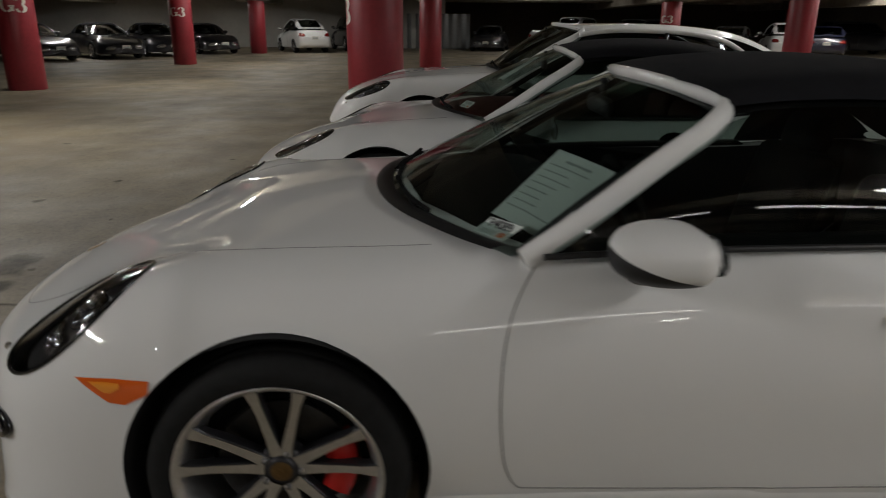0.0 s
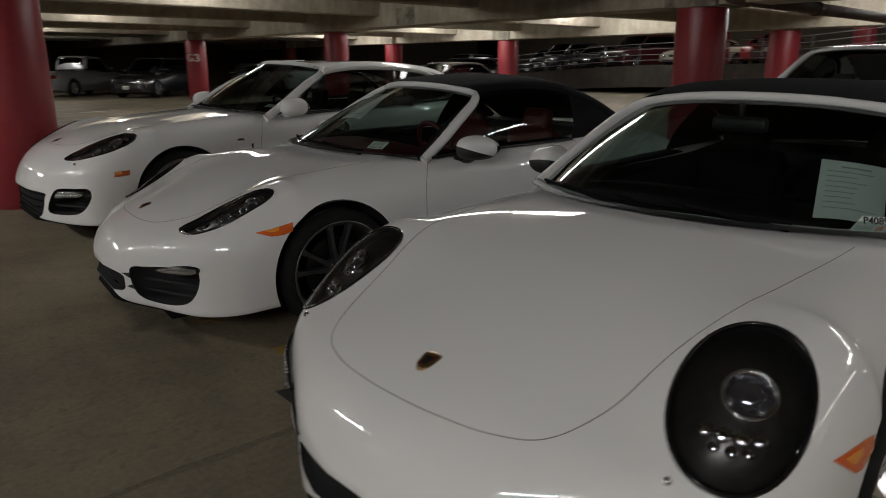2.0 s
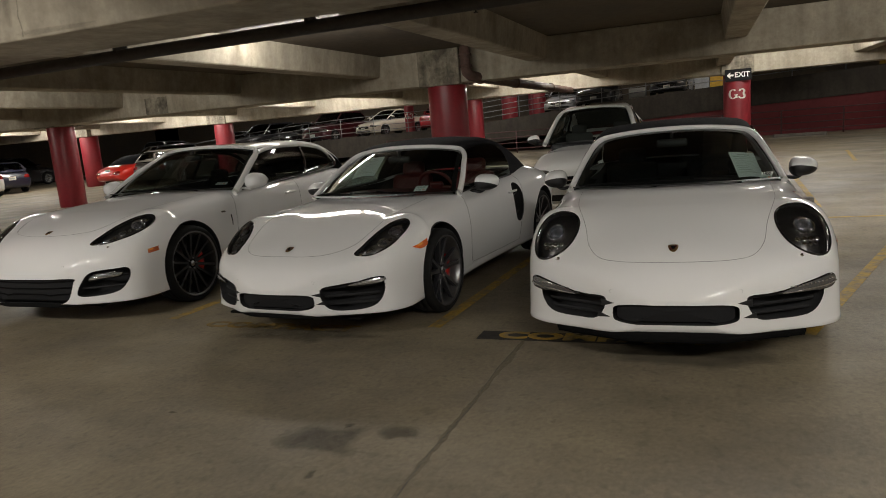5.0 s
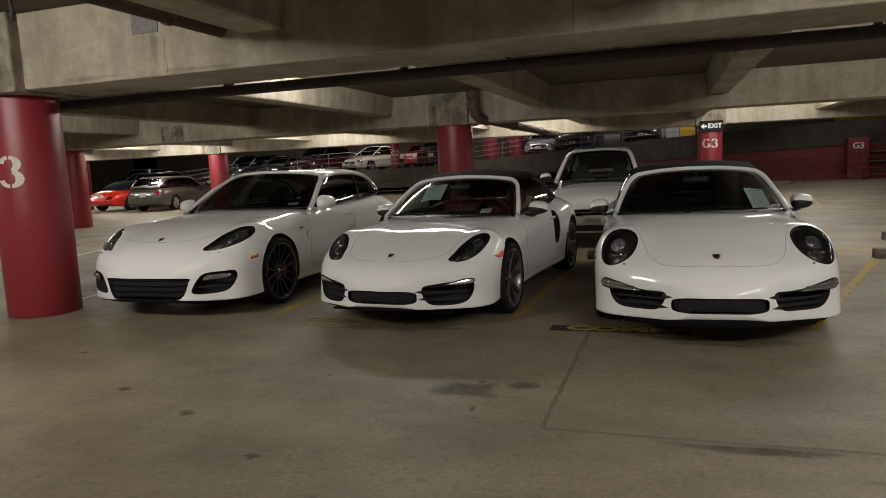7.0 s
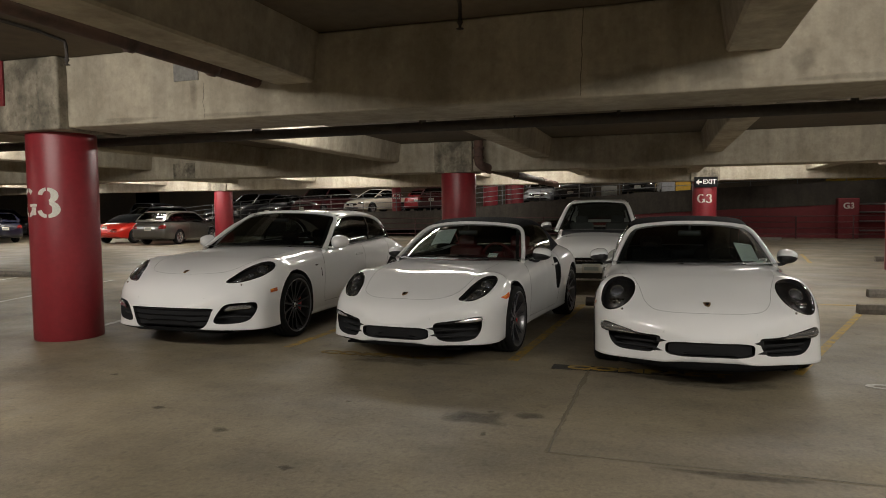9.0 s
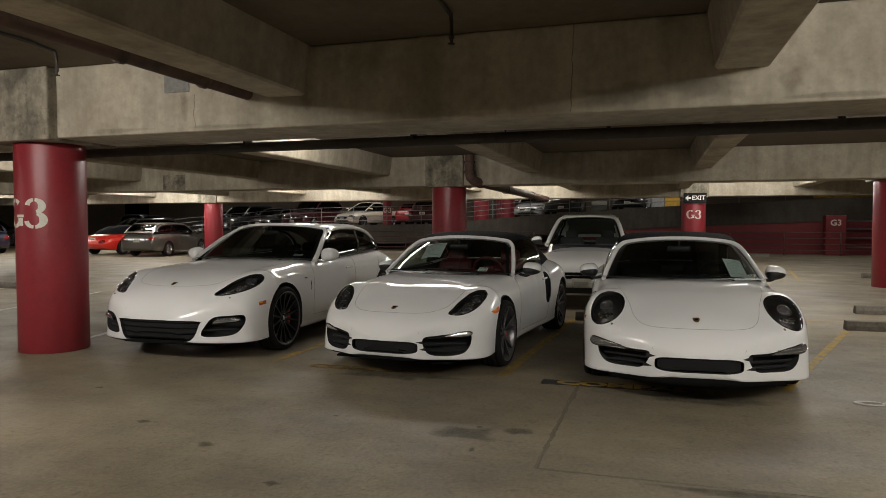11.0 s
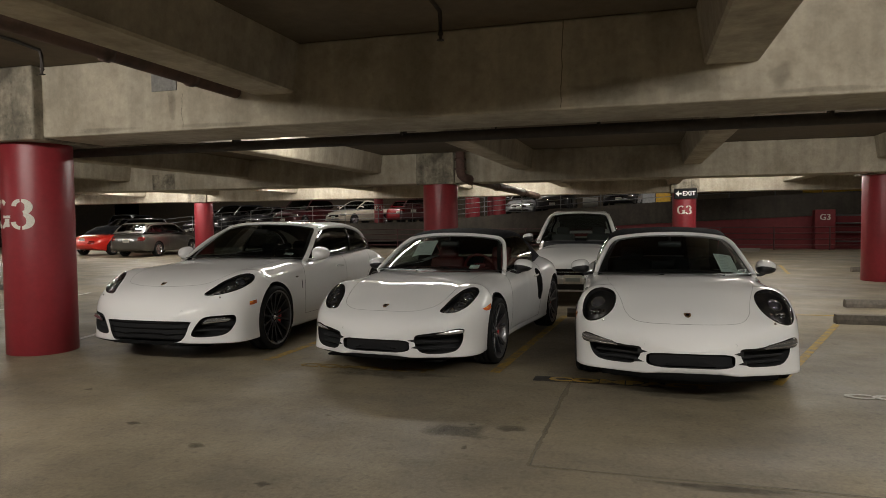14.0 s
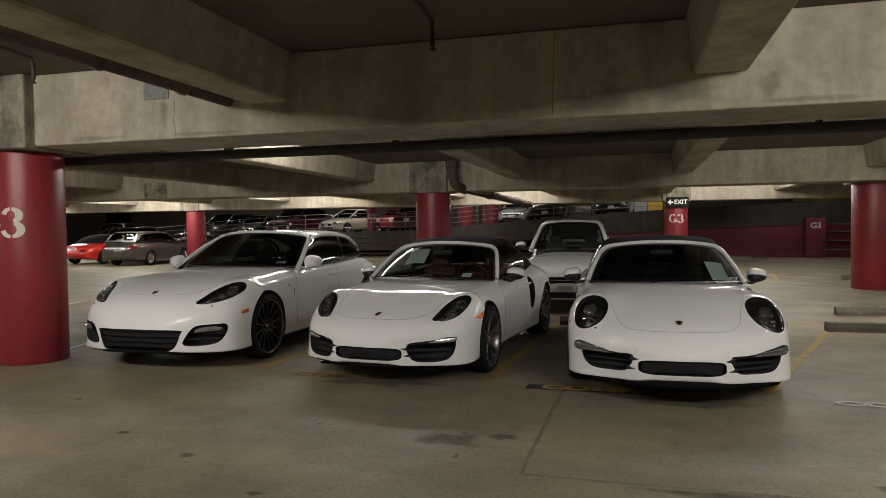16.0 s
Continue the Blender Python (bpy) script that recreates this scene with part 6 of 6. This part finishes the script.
for q in range(5):
    strip("bay_line", [(-1.5 + .4 * q, 12.6 + 2.75 * q), (4.6, 14.1 + 2.75 * q)], .08, STENCIL_WORN, "worn white bay line on the floor", "bay line")


def compact(x, y, m, back, label):
    t = thing("floor_lettering", pose(x, y, .002), label, "floor lettering", "painted bay lettering")
    if back:
        bm = bmesh.new()
        box(bm, .0, -.42, .001, .18, 1.16, .003)
        part("black_patch", bm, DARK_PATCH, t, "worn black painted patch", smooth=False)
    text_mesh("letters", "COMPACT", .19, pose(.0, .02, .0045, 0, 0, -90) @ Matrix.Diagonal((1.55, 1, 1, 1)), m, t, .0012, "LEFT", 0.05)


compact(-.98, 3.54, YELLOW, True, "yellow stencilled letters on a black floor patch")
compact(-.96, 6.10, YELLOW_WORN, False, "faded yellow stencilled letters on the concrete floor")
compact(-1.02, 1.12, STENCIL_WORN, False, "faded white stencilled letters on the concrete floor")


def blot(name, x, y, rx, ry, seed, material, label, z=.0025):
    rng = random.Random(seed)
    bm = bmesh.new()
    k = [(rng.uniform(.6, 1.15)) for _ in range(11)]
    pts = ring([(rx * q * math.cos(2 * math.pi * i / 11), ry * q * math.sin(2 * math.pi * i / 11)) for i, q in enumerate(k)], 44)
    mid = bm.verts.new((x, y, z))
    vs = [bm.verts.new((x + u, y + v, z)) for u, v in pts]
    half = [bm.verts.new((x + u * .62, y + v * .62, z)) for u, v in pts]
    n = len(vs)
    for i in range(n):
        bm.faces.new((vs[i], vs[(i + 1) % n], half[(i + 1) % n], half[i]))
        bm.faces.new((half[i], half[(i + 1) % n], mid))
    bm.verts.ensure_lookup_table()
    ob = structure(name, bm, material, label, "stain")
    # how dense the stain lies: full in the middle, thin at its edge
    dense = ob.data.attributes.new("dense", "FLOAT", "POINT")
    dense.data.foreach_set("value", [1.0] + [0.0] * n + [0.75] * n)
    return ob


STAIN = mat("oil_stained_concrete", (.070, .060, .046), rough=.7, spec=.3, second=(.10, .087, .066), second_scale=6, second_amt=.6, noise_scale=18, noise_amt=.3)
nt = STAIN.node_tree
att = nt.nodes.new("ShaderNodeAttribute")
att.attribute_name = "dense"
tcs = nt.nodes.new("ShaderNodeTexCoord")
nz = nt.nodes.new("ShaderNodeTexNoise")
nz.inputs["Scale"].default_value, nz.inputs["Detail"].default_value = 9, 6
nt.links.new(tcs.outputs["Object"], nz.inputs["Vector"])
add = nt.nodes.new("ShaderNodeMath")
add.operation = "MULTIPLY_ADD"
add.inputs[1].default_value, add.inputs[2].default_value = 1.1, -0.55
nt.links.new(nz.outputs["Fac"], add.inputs[0])
tot = nt.nodes.new("ShaderNodeMath")
tot.operation, tot.use_clamp = "ADD", True
nt.links.new(add.outputs[0], tot.inputs[0])
nt.links.new(att.outputs["Fac"], tot.inputs[1])
amt = nt.nodes.new("ShaderNodeMath")
amt.operation = "MULTIPLY"
amt.inputs[1].default_value = 0.5
nt.links.new(tot.outputs[0], amt.inputs[0])
nt.links.new(amt.outputs[0], nt.nodes["Principled BSDF"].inputs["Alpha"])
blot("stain", -2.70, 3.98, .20, .30, 3, STAIN, "dark oil stain on the concrete")
blot("stain", -2.55, 3.62, .09, .12, 5, STAIN, "dark oil stain on the concrete")
blot("stain", -3.55, 1.55, .13, .42, 8, STAIN, "dark uneven patch on the concrete")
blot("stain", -3.9, 4.8, .05, .07, 9, STAIN, "small dark spot on the concrete")
rng = random.Random(21)
for k in range(26):
    blot("stain", rng.uniform(-6.5, -2.0), rng.uniform(-.5, 8.5), rng.uniform(.02, .07), rng.uniform(.02, .09), 40 + k, STAIN, "small dark spot on the concrete")
# broad dark patches; the last two lie under the noses of two front cars
for x, y, rx, ry in ((-3.1, 1.0, .10, .5), (-3.32, 2.3, .07, .5), (-4.6, 1.4, .35, .7), (-1.25, 2.3, .22, .7), (-1.1, 5.1, .22, .7)):
    blot("stain", x, y, rx, ry, int(x * 31 + y * 17), STAIN, "dark uneven patch on the concrete", .0022)
JOINT = mat("sealed_floor_joint", (.155, .133, .105), rough=.8, noise_scale=40, noise_amt=.5)
def spalled_joint(x0, y0, x1, y1, seed):
    """A worn joint with a ragged, dirty edge of varying width."""
    rng = random.Random(seed)
    a, b = Vector((x0, y0, 0)), Vector((x1, y1, 0))
    d = (b - a).normalized()
    n = Vector((-d.y, d.x, 0))
    count = int((b - a).length / .035)
    bm = bmesh.new()
    rows = []
    wide = 0.0
    for k in range(count + 1):
        wide = max(0.0, min(.022, wide + rng.uniform(-.011, .010)))
        p = a + (b - a) * (k / count) + n * rng.uniform(-.004, .004)
        rows.append([p + n * (.010 + wide * rng.uniform(.5, 1)) + Vector((0, 0, .0018)), p + n * .003 + Vector((0, 0, .0030)), p - n * (.008 + wide * rng.uniform(.2, .7)) + Vector((0, 0, .0018))])
    sheet(bm, rows)
    structure("floor_joint", bm, SPALL, "worn joint with crumbled dirty edges in the floor", "floor joint")


SPALL = mat("crumbled_dirty_joint", (.178, .150, .105), rough=.9, second=(.19, .16, .112), second_scale=14, second_amt=.9, noise_scale=60, noise_amt=.4)
spalled_joint(-1.0, 3.36, -3.24, 3.40, 3)
spalled_joint(-3.24, 3.40, -3.27, -3.0, 5)
strip("floor_joint", [(-1.0, 3.36), (-1.6, 3.39), (-2.2, 3.37), (-2.8, 3.395), (-3.23, 3.385)], .009, JOINT, "cracked joint in the concrete floor", "floor joint", .0035)
strip("floor_joint", [(-3.23, 3.385), (-3.24, 2.6), (-3.225, 2.0), (-3.25, 1.2), (-3.26, 0), (-3.25, -3)], .009, JOINT, "cracked joint in the concrete floor", "floor joint", .0035)


STOP = mat("weathered_kerb_concrete", (.17, .15, .125), rough=.9, second=(.09, .08, .07), second_scale=4, second_amt=.7, noise_scale=25, noise_amt=.3, bump=.4, bump_scale=40)


def wheel_stop(x, y, turn, dark=False):
    w = thing("wheel_stop", pose(x, y, 0, 0, 0, turn), "low weathered concrete wheel stop on the floor", "wheel stop", "concrete wheel stops")
    bm = bmesh.new()
    sheet(bm, [[Vector((a, yy, z)) for a, z in ((-.09, 0), (-.085, .06), (-.055, .125), (.055, .125), (.085, .06), (.09, 0))] for yy in (-.92, -.9, 0, .9, .92)], closed=True)
    for e in (-.92, .92):
        bm.faces.new([v for v in bm.verts if abs(v.co.y - e) < 1e-5][:6])
    part("block", bm, STOP, w, smooth=False)


for x, y, t in ((3.25, -.75, 0), (5.15, -1.35, 0), (5.0, 1.75, 0), (3.2, 2.9, 0), (3.3, 5.2, 0), (3.4, 8.0, 0), (4.75, 17.4, 0), (4.75, 20.4, 0), (24.5, -1.2, 0), (24.5, 1.5, 0), (13, -3.5, 0)):
    wheel_stop(x, y, t)


# stencilled signs on the columns
def arc_stroke(bm, cx, cy, rx, ry, a0, a1, thick, thin):
    """A flat curved stroke from angle a0 to a1 in degrees: thick at its sides, thin at top and bottom."""
    rows = []
    for a in np.linspace(radians(a0), radians(a1), 14):
        c, s, w = math.cos(a), math.sin(a), thin + (thick - thin) * math.cos(a) ** 2
        rows.append([Vector((cx + (rx + d) * c, cy + (ry + d) * s, .002)) for d in (-w / 2, w / 2)])
    sheet(bm, rows)


def bar_stroke(bm, x0, x1, y0, y1):
    sheet(bm, [[Vector((x0 + (x1 - x0) * k / 4, y, .002)) for y in (y0, y1)] for k in range(5)])


def column_text(col, size, z, face_deg, r, material=STENCIL):
    """The stencilled sign G3, with the bridges of its stencil, bent round a column of radius r; face_deg is the way that it faces."""
    bm = bmesh.new()
    for a0, a1 in ((48, 85), (95, 263), (275, 312)):
        arc_stroke(bm, -.31, 0, .25, .32, a0, a1, .185, .085)
    bar_stroke(bm, -.24, .03, -.10, -.035)
    bar_stroke(bm, -.165, .0, -.31, -.115)
    arc_stroke(bm, .31, .17, .175, .155, 172, 97, .13, .08)
    arc_stroke(bm, .31, .17, .175, .155, 85, -74, .175, .08)
    arc_stroke(bm, .31, -.17, .205, .170, 74, -85, .185, .08)
    arc_stroke(bm, .31, -.17, .205, .170, -97, -172, .13, .08)
    for v in bm.verts:
        v.co = Vector((v.co.x * size, v.co.y * size, v.co.z))
    ob = part("stencil_sign", bm, material, col, smooth=False)
    bm = bmesh.new()
    bm.from_mesh(ob.data)
    for v in bm.verts:
        a = radians(face_deg) + v.co.x / r
        rr = r + .002 + v.co.z
        v.co = Vector((rr * math.cos(a), rr * math.sin(a), z + v.co.y))
    bm.to_mesh(ob.data)
    bm.free()
    ob["label"] = "white stencilled sign"


for i, fd, z, size in ((0, 178, 1.60, .46), (3, 180, 1.76, .44), (9, 275, 1.75, .42), (8, 300, 1.75, .42), (12, 230, 1.7, .42)):
    column_text(made_columns[i], size, z, fd, COLUMNS[i][2])
column_text(far_column, .40, .95, 200, .26)

sign = thing("exit_sign", pose(19.50, 1.18, 2.36), "black exit sign with a white arrow on a column", "sign")
bm = bmesh.new()
box(bm, 0, 0, 0, .04, .80, .38, .01)
part("board", bm, SIGN_BLACK, sign, smooth=False)
text_mesh("letters", "EXIT", .225, pose(-.024, -.12, 0, 90, 0, -90), SIGN_WHITE, sign)
bm = bmesh.new()
box(bm, -.024, .19, 0, .006, .10, .06)
tip = [[bm.verts.new((x, a, b)) for a, b in ((.35, 0), (.235, .105), (.235, -.105))] for x in (-.027, -.018)]
bm.faces.new(tip[0])
bm.faces.new(tip[1][::-1])
for k in range(3):
    bm.faces.new((tip[0][k], tip[0][(k + 1) % 3], tip[1][(k + 1) % 3], tip[1][k]))
bmesh.ops.recalc_face_normals(bm, faces=bm.faces)
part("arrow", bm, SIGN_WHITE, sign, smooth=False)

# red lift enclosure with a stencil and rails at the far wall
box_g3 = thing("red_enclosure", pose(26.6, -5.05, 0), "red painted steel enclosure by the ramp wall", "enclosure")
bm = bmesh.new()
box(bm, 0, 0, .88, .5, .82, 1.76, .02)
part("panel", bm, RED_WALL, box_g3, smooth=False)
text_mesh("letters", "G3", .36, pose(-.256, 0, 1.42, 90, 0, -90), STENCIL, box_g3)
for z in (.35, .75, 1.15, 1.5):
    bm = bmesh.new()
    tube(bm, [(-.1, -.41, z), (-.1, -1.9, z)], .035, 8)
    part("rail", bm, STEEL, box_g3)

# railing along the ramp
rail = thing("ramp_railing", pose(27.1, 0, 0), "thin steel railing along the ramp edge", "railing")
for h in (.25, .5, .75, 1.0):
    bm = bmesh.new()
    tube(bm, [(0, y, ramp_z(y) + h) for y in np.linspace(-9, 32, 42)], .02, 6)
    part("rail", bm, STEEL, rail)
for y in np.linspace(-9, 32, 22):
    bm = bmesh.new()
    cyl(bm, .022, .022, 1.0, Matrix.Translation((0, float(y), ramp_z(float(y)) + .5)), 8)
    part("post", bm, STEEL, rail)


low_rail = thing("floor_railing", pose(25.7, 0, 0), "dark red steel railing in front of the ramp wall", "railing")
for h in (.22, .48, .74, 1.0):
    bm = bmesh.new()
    tube(bm, [(0, float(y), h) for y in np.linspace(-9.5, 17, 12)], .024, 6)
    part("rail", bm, RAIL_PAINT, low_rail)
for y in np.linspace(-9.5, 17, 13):
    bm = bmesh.new()
    cyl(bm, .028, .028, 1.02, Matrix.Translation((0, float(y), .51)), 8)
    part("post", bm, RAIL_PAINT, low_rail)


def pipe(name, pts, r, material, label, clamps=(), up=Vector((0, 0, 1))):
    p = thing(name, Matrix(), label, "pipe")
    bm = bmesh.new()
    tube(bm, pts, r, 14, up=up)
    part("pipe_run", bm, material, p)
    for c0 in clamps:
        bm = bmesh.new()
        cyl(bm, r * 1.25, r * 1.25, .05, look(c0[0], c0[1]), 14)
        part("coupling", bm, material, p)
    return p


long_pipe = pipe("fire_main_pipe", [(-.33, y, 2.36) for y in np.linspace(-10, 40, 20)], .055, PIPE_DARK, "dark steel pipe hung behind the ceiling beam")
for y in np.arange(-3, 20, 2.05):
    bm = bmesh.new()
    box(bm, -.30, float(y), 2.39, .16, .03, .13, .005)
    part("hanger", bm, PIPE_DARK, long_pipe, smooth=False)
pipe("fire_main_pipe", [(x, 6.60, 2.77) for x in np.linspace(-20, -1.28, 12)], .062, PIPE_RUST, "rusty iron pipe beside a ceiling joist",
     [((-3.0, 6.60, 2.77), (-4, 6.60, 2.77)), ((-2.0, 6.60, 2.77), (-3, 6.6, 2.77))])
for sx, sy in ((-1.96, 4.29), (-1.98, 8.28), (3.6, 5.0), (3.6, 1.2), (4.2, -1.0)):
    s = thing("sprinkler", pose(sx, sy, 0), "dark sprinkler head on a thin pipe under the ceiling", "sprinkler", "ceiling sprinklers")
    bm = bmesh.new()
    tube(bm, [(-2.4, .0, 3.185), (-.3, .0, 3.172), (-.02, 0, 3.15), (0, 0, 3.10), (0, 0, 2.98)], .017, 8)
    part("feed_pipe", bm, PIPE_DARK, s)
    bm = bmesh.new()
    lathe(bm, [(.02, 2.985), (.024, 2.97), (.012, 2.95), (.012, 2.93), (.03, 2.925), (.03, 2.92), (0, 2.918)], Matrix(), 14)
    part("head", bm, PIPE_DARK, s)
pipe("drain_pipe", [(9.22, 7.08, 3.17), (9.22, 7.08, 2.72), (9.23, 7.06, 2.60), (9.30, 7.0, 2.53), (9.45, 6.92, 2.50), (12.0, 6.85, 2.46), (16.0, 6.75, 2.42), (19.5, 6.65, 2.38)], .115, PIPE_RUST, "rusty drain pipe beside a column head",
     [((9.22, 7.08, 2.98), (9.22, 7.08, 3.5)), ((9.22, 7.08, 2.74), (9.22, 7.08, 3.5)), ((9.7, 6.91, 2.497), (10.7, 6.89, 2.48)), ((12.5, 6.84, 2.455), (13.5, 6.81, 2.445)), ((16.5, 6.74, 2.415), (17.5, 6.7, 2.40))], Vector((0, 1, 0.02)))

# patches and plates on the near beam
bm = bmesh.new()
box(bm, -1.305, 7.43, 2.93, .012, .30, .20, .003)
structure("beam_patch", bm, mat("grey_mortar", (.20, .195, .18), rough=.9, noise_scale=20, noise_amt=.3), "grey mortar patch on the beam", "patch")
bm = bmesh.new()
box(bm, 9.494, 16.05, 2.66, .012, .75, .44, .003)
structure("beam_patch", bm, CAPITAL, "dark stained patch on the second beam", "patch")
bm = bmesh.new()
box(bm, -1.446, 9.90, 2.93, .024, .30, .50, .004)
warn = structure("warning_plate", bm, RED_WALL, "red plate with white writing on the column head", "sign")
for k in range(4):
    bm = bmesh.new()
    box(bm, -1.460, 9.90, 3.10 - .09 * k, .004, .22, .035)
    part("writing_bar", bm, STENCIL, warn, smooth=False)

# yellow edge boards over the ramp
BOARD_YELLOW = mat("yellow_board_paint", (.55, .33, .03), rough=.6, noise_scale=8, noise_amt=.2)
BOARD_GREY = mat("grey_board_paint", (.34, .35, .36), rough=.6, noise_scale=8, noise_amt=.2)
for y0, y1, z, h, m, label in ((1.15, 1.95, 2.72, .95, BOARD_YELLOW, "yellow painted board over the ramp"), (1.99, 2.85, 2.66, .95, BOARD_GREY, "grey painted board over the ramp"),
                               (5.2, 6.1, 2.3, .8, STENCIL, "white painted board over the ramp"), (-9.0, -5.7, 2.95, .40, BOARD_YELLOW, "yellow painted board over the ramp")):
    bm = bmesh.new()
    box(bm, 34, (y0 + y1) / 2, z, .06, y1 - y0, h, .01)
    structure("ramp_board", bm, m, label, "board")
# corrugated fence at the north end
fence = thing("sheet_fence", pose(-1.5, 43.0, 0), "grey corrugated metal fence", "fence")
bm = bmesh.new()
sheet(bm, [[Vector((x, .04 * math.sin(x * 12), z)) for z in (0, 2.0)] for x in np.linspace(-3.2, 3.0, 160)])
part("panel", bm, STEEL, fence)
# lit green sign by the wall
es = thing("green_exit_sign", pose(-4.9, 42.97, 2.5), "small lit green exit sign on the wall", "sign")
bm = bmesh.new()
box(bm, 0, 0, 0, .5, .06, .2, .01)
part("lit_panel", bm, mat("green_lit_panel", (.02, .5, .2), emit=1.2), es, smooth=False)

# pages and stickers behind the windscreens
paper_sheet(car_a, [(1.905, -.41, 1.105), (2.025, -.60, 1.075), (1.70, -.47, .925)], "price_sheet")
paper_sheet(car_b, [(2.06, .37, 1.215), (2.10, .14, 1.235), (1.80, .36, 1.05)], "price_sheet")


def sticker(c, o, u, v, seed):
    o, u, v = Vector(o), Vector(u), Vector(v)
    n = u.cross(v).normalized()
    bm = bmesh.new()
    vs = [bm.verts.new(p) for p in (o, o + u, o + u + v, o + v)]
    bm.faces.new(vs)
    st = part("stock_sticker", bm, PAPER, c, "white stock sticker with printed bars", smooth=False)
    for m, cells in ((INK, (() if seed == 1 else ((.15, .50, .7, .38),)) + ((.1, .08, .5, .28),)), (ORANGE, ((.68, .08, .2, .3),))):
        bm = bmesh.new()
        for a, b, w, h in cells:
            k = 9
            for i in range(k):
                p0, p1 = a + w * i / k, a + w * (i + .55) / k
                for sg in (1, -1):
                    q = [bm.verts.new(o + u * x + v * y + n * .001 * sg) for x, y in ((p0, b), (p1, b), (p1, b + h), (p0, b + h))]
                    bm.faces.new(q)
        tagged(part("printed_bars", bm, m, st, smooth=False), kind="stuff")
    if seed == 1:
        e1 = u.normalized()
        e2 = n.cross(e1)
        at = o + u * .5 + v * .70
        text_mesh("stock_number", "P4089", .033, Matrix(((e1.x, e2.x, n.x, at.x + n.x * .002), (e1.y, e2.y, n.y, at.y + n.y * .002), (e1.z, e2.z, n.z, at.z + n.z * .002), (0, 0, 0, 1))), BLACK, st, .0004)


sticker(car_a, (1.635, -.605, .912), (.075, -.085, -.005), (.05, -.02, .045), 1)
sticker(car_b, (1.56, -.43, .94), (.06, -.09, -.005), (.05, -.01, .04), 2)
sticker(car_p, (2.08, -.50, 1.045), (.06, -.10, -.005), (.04, -.01, .025), 3)

# faint water stains on the near beam
SOOT = STAIN.copy()
SOOT.name = "faint_water_stain"
SOOT.node_tree.nodes["Principled BSDF"].inputs["Base Color"].default_value = (.09, .07, .045, 1)
SOOT.node_tree.nodes["Principled BSDF"].inputs["Roughness"].default_value = .9
for node in SOOT.node_tree.nodes:
    if node.type == "MATH" and node.operation == "MULTIPLY":
        node.inputs[1].default_value = 0.24


def beam_stain(y, z, ry, rz, seed):
    ob = blot("beam_stain", 0, 0, ry, rz, seed, SOOT, "faint dark water stain on the cast beam", 0)
    ob.data.transform(Matrix(((0, 0, 1, -1.3025), (1, 0, 0, y), (0, 1, 0, z), (0, 0, 0, 1))))


for k, (y, z, ry, rz) in enumerate(((1.70, 2.60, .12, .14), (2.32, 2.58, .42, .12), (1.3, 2.47, .5, .03), (3.0, 2.56, .45, .11), (6.9, 2.46, .6, .03), (8.2, 2.47, .5, .035), (5.95, 2.66, .10, .12),
                                    (9.02, 2.8, .07, .35), (7.35, 2.72, .06, .2), (-.6, 2.48, .5, .04), (.65, 2.8, .05, .3))):
    beam_stain(y, z, ry, rz, 300 + k)

# joints of the formwork and hairline cracks on the near beam
CRACK = mat("dirty_concrete_joint", (.22, .195, .152), rough=.9, noise_scale=30, noise_amt=.5)
for y, z0, z1 in ((7.22, 2.44, 2.80), (3.42, 2.44, 3.18), (.6, 2.44, 3.18), (-1.4, 2.44, 3.18), (9.0, 2.44, 3.18)):
    rng = random.Random(int(y * 100))
    bm = bmesh.new()
    zz = np.linspace(z0, z1, 14)
    rows = []
    drift = 0.0
    for z in zz:
        drift += rng.uniform(-.008, .008)
        w = rng.uniform(.002, .005)
        rows.append([Vector((-1.301, y + drift - w, float(z))), Vector((-1.303, y + drift, float(z))), Vector((-1.301, y + drift + w, float(z)))])
    sheet(bm, rows)
    structure("beam_joint", bm, CRACK, "dirty joint line in the cast beam", "joint")
